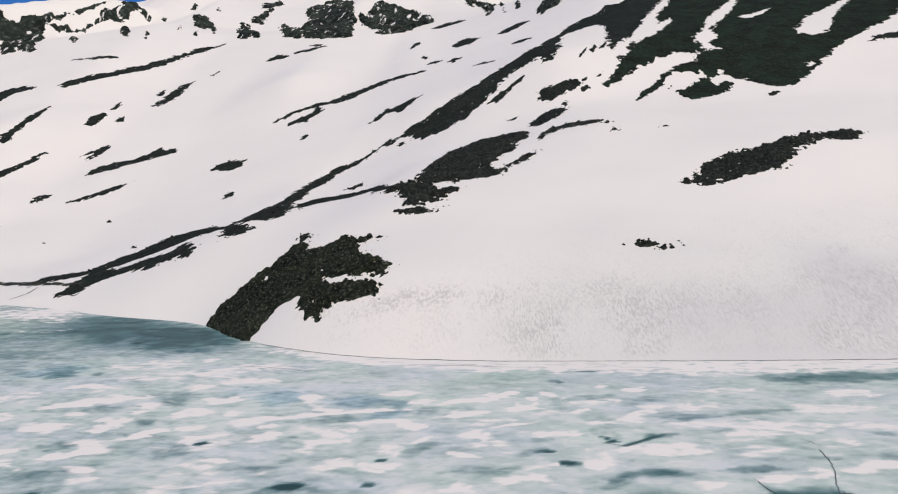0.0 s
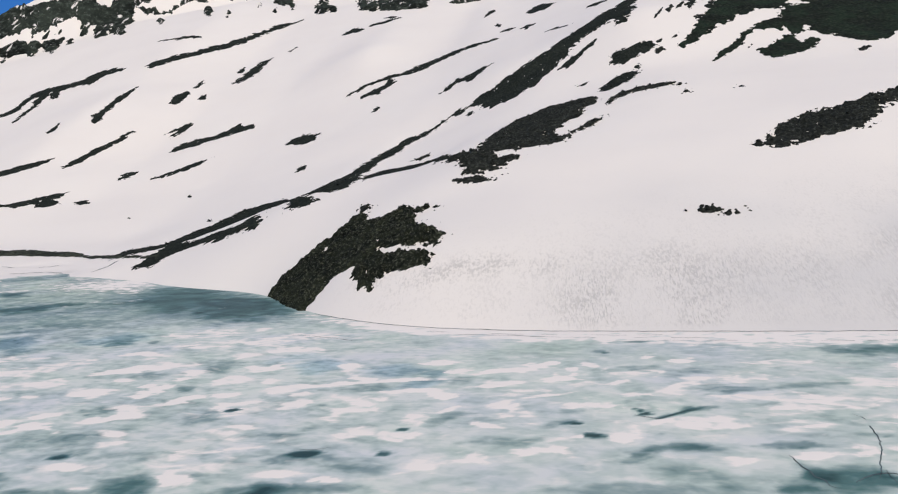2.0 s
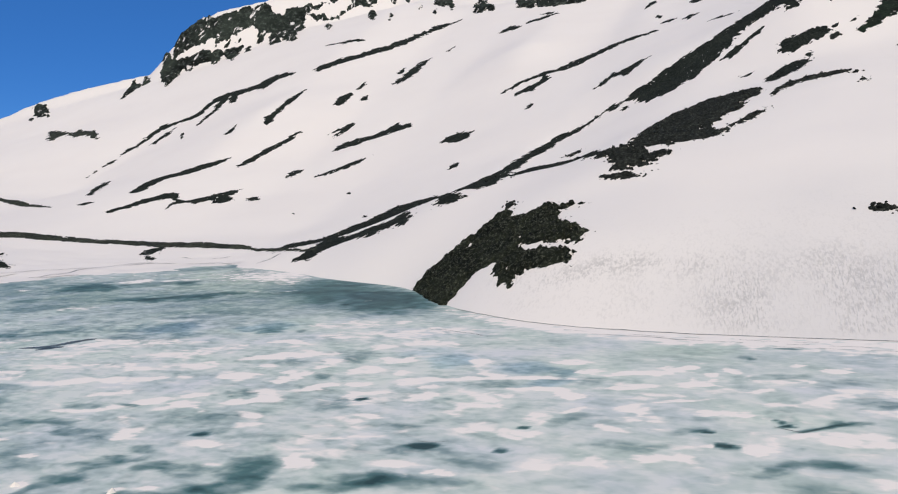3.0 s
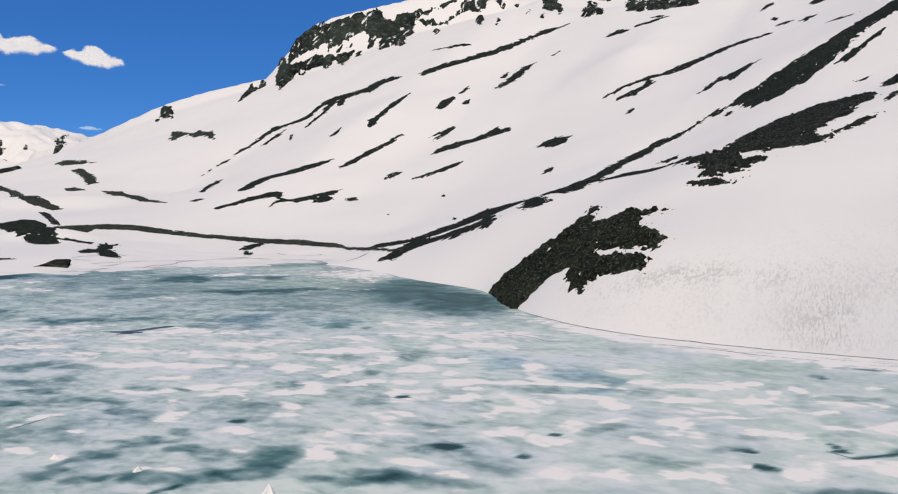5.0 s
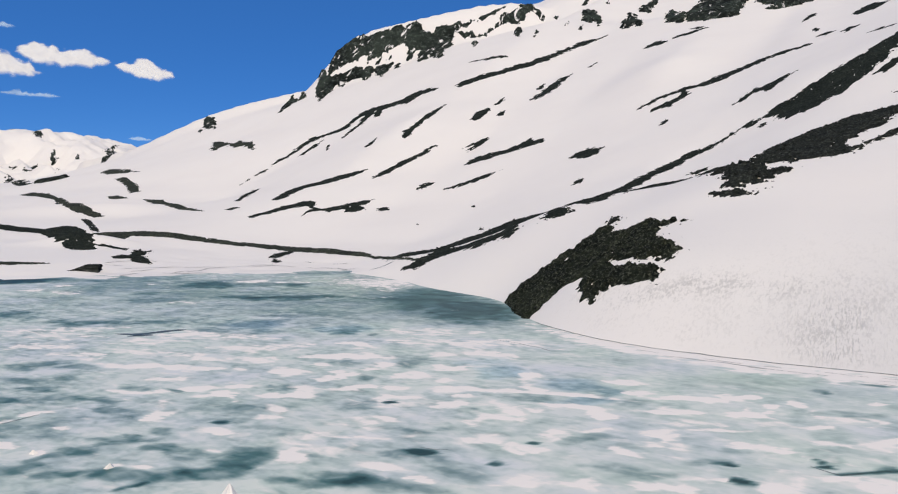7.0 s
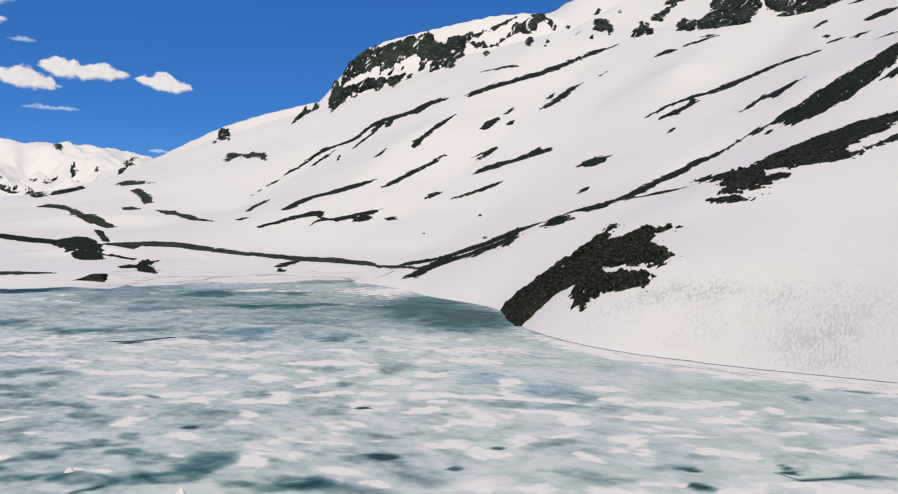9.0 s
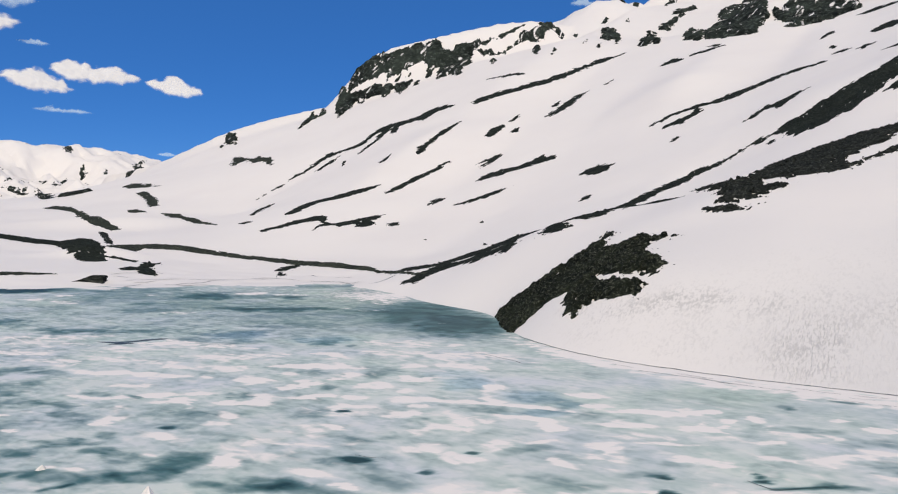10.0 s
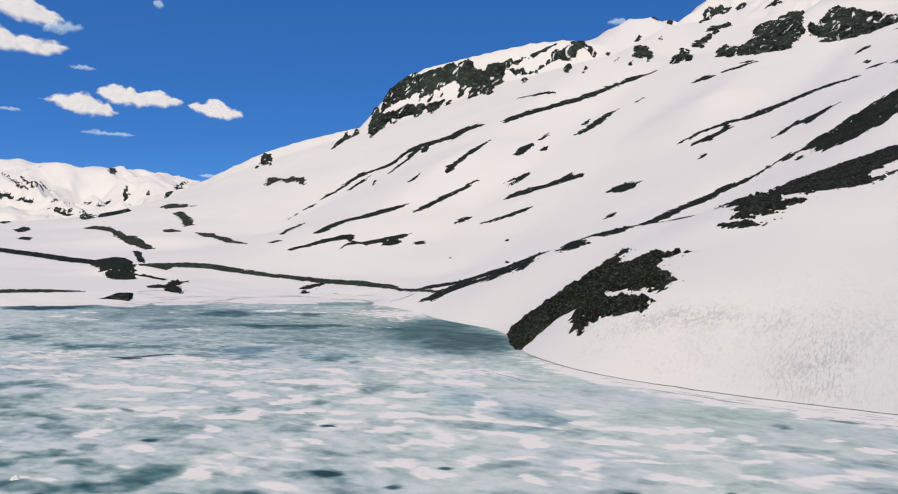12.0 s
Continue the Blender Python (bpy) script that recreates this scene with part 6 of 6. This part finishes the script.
bare('turf', (-55.0, 259.4), (-52.9, 261.2), (-50.4, 261.8), (-51.9, 257.6))
bare('turf', (-61.7, 257.9), (-59.5, 261.0), (-56.5, 258.2), (-57.1, 254.1))
bare('turf', (-11.0, 224.5), (-10.4, 227.4), (-9.1, 224.0), (-9.9, 219.9))
bare('turf', (-78.9, 250.2), (-77.5, 252.7), (-77.1, 253.6), (-77.3, 248.9))
bare('rubble', (-19.1, 122.3), (-17.4, 122.2), (-16.5, 123.5), (-16.1, 121.0), (-17.2, 120.3))
bare('scree', (-3.8, 79.8), (-3.4, 80.3), (-3.1, 79.9), (-3.4, 79.5))
bare('turf', (-124.8, 243.4), (-122.1, 246.2), (-113.3, 253.9), (-104.9, 263.9), (-101.3, 271.3), (-94.1, 288.4), (-86.2, 292.1), (-92.6, 283.8), (-97.3, 272.1), (-99.7, 264.0), (-107.2, 254.0), (-114.3, 247.0), (-120.6, 241.1))
bare('turf', (-98.0, 221.1), (-98.0, 224.4), (-97.2, 225.5), (-96.7, 221.0))
bare('turf', (-90.9, 189.2), (-89.7, 192.8), (-88.0, 195.5), (-88.8, 191.6))
bare('rubble', (19.2, 111.5), (20.2, 113.0), (20.3, 111.4), (19.4, 110.4))
bare('rubble', (19.4, 106.2), (20.1, 107.3), (20.2, 106.1))

# ---- stones, cracks and blocks on the ice ----
def stone_mesh(name, seed, mat, flat=0.7, cuts=2):
    """An angular boulder of unit size."""
    bm = bmesh.new()
    bmesh.ops.create_icosphere(bm, subdivisions=cuts, radius=0.5)
    rng = random.Random(seed)
    planes = [Vector((rng.gauss(0, 1), rng.gauss(0, 1), rng.gauss(0, 0.8))).normalized() for _ in range(7)]
    for v in bm.verts:
        for n_ in planes:
            over = v.co.dot(n_) - 0.33
            if over > 0:
                v.co -= 0.85 * over * n_
        v.co *= 1 + 0.10 * noise.noise(v.co * 4 + Vector((seed, 0, 0)))
        v.co.z *= flat
    me = bpy.data.meshes.new(name)
    bm.to_mesh(me)
    bm.free()
    me.materials.append(mat)
    return me


STONES = [stone_mesh("stone", k, SCREE, 0.65 + 0.1 * (k % 3), 1) for k in range(6)]


def strew(patch, count, low, high, edge=1.0, seed=0):
    """Stones lying in and just outside a bare patch, each a part of it."""
    ob, kind, x, y, d, z, cell = patch
    rng = np.random.RandomState(seed)
    spots = np.argwhere((d > -edge) & (d < 2.5))
    for k in rng.permutation(len(spots))[:count]:
        i, j = spots[k]
        size = low + (high - low) * rng.rand() ** 2.5
        if d[i, j] < 0:
            size *= 0.6
        st = new("stone", STONES[rng.randint(6)])
        st.parent = ob
        top = max(z[i, j], float(ground_at(x[i, j], y[i, j])))
        st.matrix_basis = pose(x[i, j] + 0.3 * rng.rand(), y[i, j] + 0.3 * rng.rand(), top + 0.12 * size, rng.rand() * 30, rng.rand() * 30, rng.rand() * 360) @ Matrix.Diagonal((size, size * (0.7 + 0.5 * rng.rand()), size * 0.8, 1))


for number, patch in enumerate(PATCHES):
    reach = math.hypot(patch[2].mean() - 5, patch[3].mean() - 5)
    if patch[1] == "headland":
        strew(patch, 290, 0.13, 0.5, 0.9, number)
    elif patch[1] in ("scree", "rubble") and reach < 130:
        strew(patch, int(min(110, 12 + 0.16 * (patch[4] > 0).sum() * patch[6] ** 2 * 8)), 0.2, 0.75, 0.9, number)
    elif patch[1] in ("turf", "grass") and reach < 150:
        strew(patch, int(min(60, 6 + 0.3 * (patch[4] > 0).sum() * patch[6] ** 2)), 0.25, 0.7, 0.7, number)


def far_rocks():
    """Rock ribs that break through the snow of the distant range."""
    x, y = np.meshgrid(np.arange(-1420, -640, 4.0), np.arange(330, 1150, 4.0), indexing="ij")
    z = ground_at(x, y)
    crag = ridged(x / 60, y / 60, 4, 140) + 0.5 * fbm(x / 14, y / 14, 3, 141)
    d = crag - 1.72 + 0.25 * smoothstep(95, 125, z) - 2 * smoothstep(45, 25, z)
    z = z + np.clip(4 * d, -2, 1.5)
    keep = np.maximum.reduce([d[:-1, :-1], d[1:, :-1], d[1:, 1:], d[:-1, 1:]]) > -0.05
    me, _ = sheet("far_rocks", x, y, z, ROCK, keep)
    return tagged(new("far_rocks", me), "scattered dark rock ribs on the distant snowy range", "rocks", kind="stuff")


far_rocks()

def slab_boulder():
    """A slab of rock: a sloping top that rises to a broken upright face."""
    bm = bmesh.new()
    bmesh.ops.create_cube(bm, size=1.0)
    bmesh.ops.subdivide_edges(bm, edges=bm.edges[:], cuts=6, use_grid_fill=True)
    for v in bm.verts:
        x, y, z = v.co
        up = (z + 0.5) * (0.35 + 0.65 * smoothstep(-0.5, 0.1, x))
        side = 0.10 * up * (1 if x > 0 else -3)
        rough = 0.05 * noise.noise(v.co * 3.1) + 0.025 * noise.noise(v.co * 8.0)
        v.co = Vector((x * (1 - 0.05 * up) - side * 0.2 + rough, y * (1 - 0.35 * up) + rough, up + rough))
    me = bpy.data.meshes.new("shore_boulder")
    bm.to_mesh(me)
    bm.free()
    me.materials.append(SCREE)
    return me


boulder = tagged(new("shore_boulder", slab_boulder()), "long low dark boulder at the edge of the ice", "boulder")
boulder.matrix_basis = pose(-89.0, 74.0, 0.1, 0, 0, 40) @ Matrix.Diagonal((4.3, 2.6, 1.15, 1))



def ice_shard():
    """A splintered pyramid of ice, one flank steeper than the others."""
    bm = bmesh.new()
    bmesh.ops.create_cone(bm, cap_ends=True, segments=5, radius1=0.62, radius2=0.05, depth=0.8)
    bmesh.ops.subdivide_edges(bm, edges=bm.edges[:], cuts=1)
    for v in bm.verts:
        v.co += 0.07 * noise.noise_vector(v.co * 2.3 + Vector((3, 1, 7)))
        v.co.x += 0.22 * (v.co.z + 0.4)
        v.co.y *= 0.75
    me = bpy.data.meshes.new("ice_block")
    bm.to_mesh(me)
    bm.free()
    me.materials.append(SNOW)
    return me


SHARD = ice_shard()
for east, north, size, turn in ((-20.0, 21.5, 0.28, 20), (-16.2, 21.8, 0.30, 75), (-10.4, 21.6, 0.85, 130)):
    block = tagged(new("ice_block", SHARD), "small upright block of white broken ice", "ice block", group="broken ice by the bank")
    block.matrix_basis = pose(east, north, 0.22 * size, 6, -5, turn) @ Matrix.Diagonal((1.2 * size, size, 0.8 * size, 1))


def dark_water():
    m, n, l, p = material("crack_water")
    co = n.new("ShaderNodeTexCoord").outputs["Object"]
    l.new(ramp_node(n, l, noise_node(n, l, co, 1.5), (0.35, (0.018, 0.036, 0.038)), (0.65, (0.09, 0.13, 0.135))), p.inputs["Base Color"])
    p.inputs["Roughness"].default_value = 0.5
    return m


WATER = dark_water()


def ribbon(name, points, width, seed, lift=0.006, gaps=0.0):
    """A crack in the ice along a plan line, uneven in width."""
    line = []
    for i in range(len(points) - 1):
        p0, p1, p2, p3 = (Vector(points[min(max(i + o, 0), len(points) - 1)]) for o in (-1, 0, 1, 2))
        count = max(2, int((p2 - p1).length / 0.2))
        for s in (k / count for k in range(count)):
            q = 0.5 * (2 * p1 + (p2 - p0) * s + (2 * p0 - 5 * p1 + 4 * p2 - p3) * s * s + (3 * p1 - p0 - 3 * p2 + p3) * s ** 3)
            line.append((q.x, q.y))
    line.append(points[-1])
    bm = bmesh.new()
    last = None
    for k, (x, y) in enumerate(line):
        x2, y2 = line[min(k + 1, len(line) - 1)]
        x1, y1 = line[max(k - 1, 0)]
        run = max(math.hypot(x2 - x1, y2 - y1), 1e-6)
        nx, ny = -(y2 - y1) / run, (x2 - x1) / run
        w = width * (0.55 + 0.9 * abs(noise.noise((k * 0.21, seed, 0)))) * min(1, 0.25 + k / 6, 0.25 + (len(line) - 1 - k) / 6)
        off = 0.2 * noise.noise((k * 0.13, seed, 5)) + 0.06 * noise.noise((k * 0.6, seed, 7))
        pair = [bm.verts.new((x + nx * (off + s_ * w / 2), y + ny * (off + s_ * w / 2), max(lift, float(ground_at(x, y)) + lift))) for s_ in (-1, 1)]
        if last and noise.noise((k * 0.09, seed, 9)) > gaps - 0.6:
            bm.faces.new((last[0], pair[0], pair[1], last[1]))
        last = pair
    me = bpy.data.meshes.new(name)
    bm.normal_update()
    bm.to_mesh(me)
    bm.free()
    me.materials.append(WATER)
    ob = new(name, me)
    ob.parent = lake
    return ob


ribbon("ice_crack", [(13.7, 34.1), (13.9, 33.4), (13.6, 31.9), (13.4, 30.8), (12.8, 29.1), (11.9, 26.9)], 0.07, 1, gaps=0.1)
ribbon("ice_crack", [(-40.9, 41.4), (-39.6, 41.8), (-39.1, 43.0), (-38.1, 45.3)], 1.1, 3)
ribbon("ice_crack", [(-39.2, 41.0), (-38.2, 42.4)], 1.3, 4)
ribbon("ice_crack", [(-4.8, 52.3), (-2.0, 51.9), (0.3, 51.4), (2.2, 51.0)], 0.12, 5, gaps=0.3)
ribbon("ice_crack", [(-16.1, 52.4), (-14.0, 51.9), (-11.2, 50.3)], 0.10, 6, gaps=0.3)
ribbon("ice_crack", [(4.9, 33.9), (5.8, 33.5), (6.5, 33.9)], 0.15, 7, gaps=0.2)
ribbon("ice_crack", [(-8.2, 29.1), (-7.4, 29.1), (-6.9, 29.4)], 0.10, 8, gaps=0.2)
ribbon("ice_crack", [(-24.9, 23.2), (-24.9, 24.7), (-24.9, 25.0)], 0.15, 10)

ribbon("ice_crack", [(9.7, 29.1), (9.8, 28.8), (9.8, 28.6), (9.8, 27.9), (9.9, 27.5), (9.9, 27.0), (10.1, 26.7), (10.1, 26.2), (10.4, 26.0)], 0.09, 60, gaps=0.1)
ribbon("ice_crack", [(11.0, 26.5), (11.8, 27.2), (12.5, 27.4), (12.8, 27.0), (13.4, 27.2), (13.8, 26.7), (14.6, 26.9)], 0.12, 61, gaps=0.1)
ribbon("ice_crack", [(12.4, 27.7), (12.3, 26.9), (12.3, 26.2)], 0.09, 62, gaps=0.2)
ribbon("ice_crack", [(13.4, 27.2), (13.3, 26.6), (13.7, 26.2)], 0.10, 63, gaps=0.2)
ribbon("ice_crack", [(-87.1, 78.2), (-84.0, 82.6), (-79.0, 88.8), (-72.5, 94.2)], 0.30, 70, lift=0.03, gaps=0.1)
ribbon("ice_crack", [(-84.1, 77.3), (-82.7, 80.5)], 0.30, 71, lift=0.03, gaps=0.1)
ribbon("ice_crack", [(-92.0, 79.3), (-90.0, 81.0)], 0.30, 72, lift=0.03, gaps=0.1)
ribbon("ice_crack", [(-75.1, 90.8), (-67.5, 96.2), (-60.0, 97.6)], 0.35, 73, lift=0.03, gaps=0.3)
ribbon("ice_crack", [(-78.5, 78.1), (-75.2, 83.3)], 0.35, 74, lift=0.03, gaps=0.3)
ribbon("ice_crack", [(-68.1, 101.7), (-66.4, 104.1)], 0.3, 50, lift=0.03, gaps=0.3)
ribbon("ice_crack", [(-55.4, 93.5), (-54.4, 95.2), (-54.0, 97.7)], 0.3, 51, lift=0.03, gaps=0.3)
ribbon("ice_crack", [(-56.2, 99.0), (-55.9, 101.6), (-56.1, 105.4)], 0.3, 52, lift=0.03, gaps=0.3)
ribbon("ice_crack", [(-74.3, 102.8), (-71.0, 101.6)], 0.3, 53, lift=0.03, gaps=0.3)
ribbon("ice_crack", [(-81.8, 73.9), (-81.9, 78.0)], 0.3, 54, lift=0.03, gaps=0.3)
ribbon("ice_crack", [(-78.3, 78.1), (-78.2, 84.0), (-78.7, 89.9)], 0.3, 55, lift=0.03, gaps=0.3)
ribbon("ice_crack", [(-93.5, 80.6), (-94.1, 87.2), (-91.0, 88.1)], 0.3, 56, lift=0.03, gaps=0.3)

def shoreline(east_from, east_to, step=0.8):
    """Where the snow meets the ice, south to north."""
    line = []
    for x in np.arange(east_from, east_to, step):
        ys = np.arange(44.0, 100.0, 0.05)
        over = ground_at(np.full_like(ys, x), ys) > 0.0
        line.append((float(x), float(ys[np.argmax(over)]) - 0.25))
    return line


ribbon("shore_crack", shoreline(-17, 46), 0.16, 21, lift=0.02, gaps=0.0)
for off, start, end, seed in ((1.3, -9, 10, 31), (2.1, -2, 16, 32), (3.0, 6, 24, 33), (1.1, 22, 40, 34)):
    ribbon("ice_crack", [(x, y - off) for x, y in shoreline(start, end)], 0.07, seed, gaps=0.62)


# ---- clouds ----
def cloud_material(name, most, pale, white):
    m, n, l, p = material(name)
    co = n.new("ShaderNodeTexCoord").outputs["Object"]
    puffs = noise_node(n, l, co, 0.03, 4)
    l.new(ramp_node(n, l, puffs, (0.3, pale), (0.7, white)), p.inputs["Base Color"])
    p.inputs["Roughness"].default_value = 1.0
    p.inputs["Specular IOR Level"].default_value = 0.0
    l.new(math_node(n, l, "MULTIPLY", attribute_node(n, "dense"), most), p.inputs["Alpha"])
    return m


CLOUD, WISP = cloud_material("cloud", 1.0, (0.74, 0.725, 0.70), (0.80, 0.785, 0.76)), cloud_material("wisp", 0.45, (0.70, 0.84, 0.86), (0.78, 0.90, 0.90))

def cloud(east, north, up, wide, tall, thin, lean, seed):
    """A small fair-weather cloud: a puffy bank that leans back to the light and thins out to its edge."""
    u, v = np.meshgrid(np.linspace(-1.25, 1.25, 130), np.linspace(-1.4, 1.5, 80), indexing="ij")
    du, dv = u * wide / tall, v + lean * u
    round_off = np.clip(1 - np.abs(u) ** 2.6, 0, 1) ** 0.8
    top = round_off * (0.85 + 0.34 * fbm(du * 0.9, 0 * du, 3, 210 + seed, 0.6)) - dv
    base = dv + 0.62 * round_off + 0.05 * fbm(du * 1.7, 0 * du, 2, 230 + seed)
    edge = np.minimum(top, base) + 0.13 * fbm(du * 2.2, dv * 2.6, 3, 250 + seed)
    dense = smoothstep(-0.02, 0.30 if not thin else 0.6, edge) * smoothstep(1.22, 0.95, np.abs(u))
    puff = 0.10 * tall * np.clip(edge, 0, 1) + 0.012 * tall * fbm(du * 2.0, dv * 2.0, 2, 300 + seed)
    away = Vector((east, north, 0)).normalized()
    side, rise = Vector((away.y, -away.x, 0)), (Vector((0, 0, 1)) + 1.0 * away)
    out = rise.cross(side).normalized()
    if out.z < 0:
        out = -out
    spot = [u * wide / 2 * side[k] + v * tall / 2 * rise[k] + puff * out[k] for k in range(3)]
    keep = np.maximum.reduce([dense[:-1, :-1], dense[1:, :-1], dense[1:, 1:], dense[:-1, 1:]]) > 0.01
    me, used = sheet("cloud", spot[0], spot[1], spot[2], WISP if thin else CLOUD, keep)
    stored(me, "dense", dense.ravel()[used])
    ob = tagged(new("cloud", me), "thin drifting wisp of cloud in the blue sky" if thin else "small white fair-weather cloud in the blue sky", "cloud", group="clouds")
    ob.location = (east, north, up)
    return ob


cloud(-2261, 1403, 425, 219, 99, False, 0.30, 1)
cloud(-2412, 1702, 510, 300, 115, False, 0.10, 2)
cloud(-2261, 1905, 484, 200, 105, False, 0.35, 3)
cloud(-2563, 1347, 762, 304, 165, False, 0.45, 4)
cloud(-2103, 1123, 540, 248, 126, False, 0.10, 5)
cloud(-2422, 1428, 691, 126, 82, True, -0.30, 6)
cloud(-2501, 1535, 596, 108, 30, True, 0.15, 7)
cloud(-2629, 1360, 444, 95, 25, True, 0.15, 8)
cloud(-2482, 1630, 384, 195, 30, True, 0.15, 9)
cloud(-2294, 1909, 250, 86, 20, True, 0.15, 10)
cloud(-2320, 1708, 824, 39, 65, True, 0.15, 11)
cloud(-1049, 2696, 808, 95, 50, True, 0.15, 12)
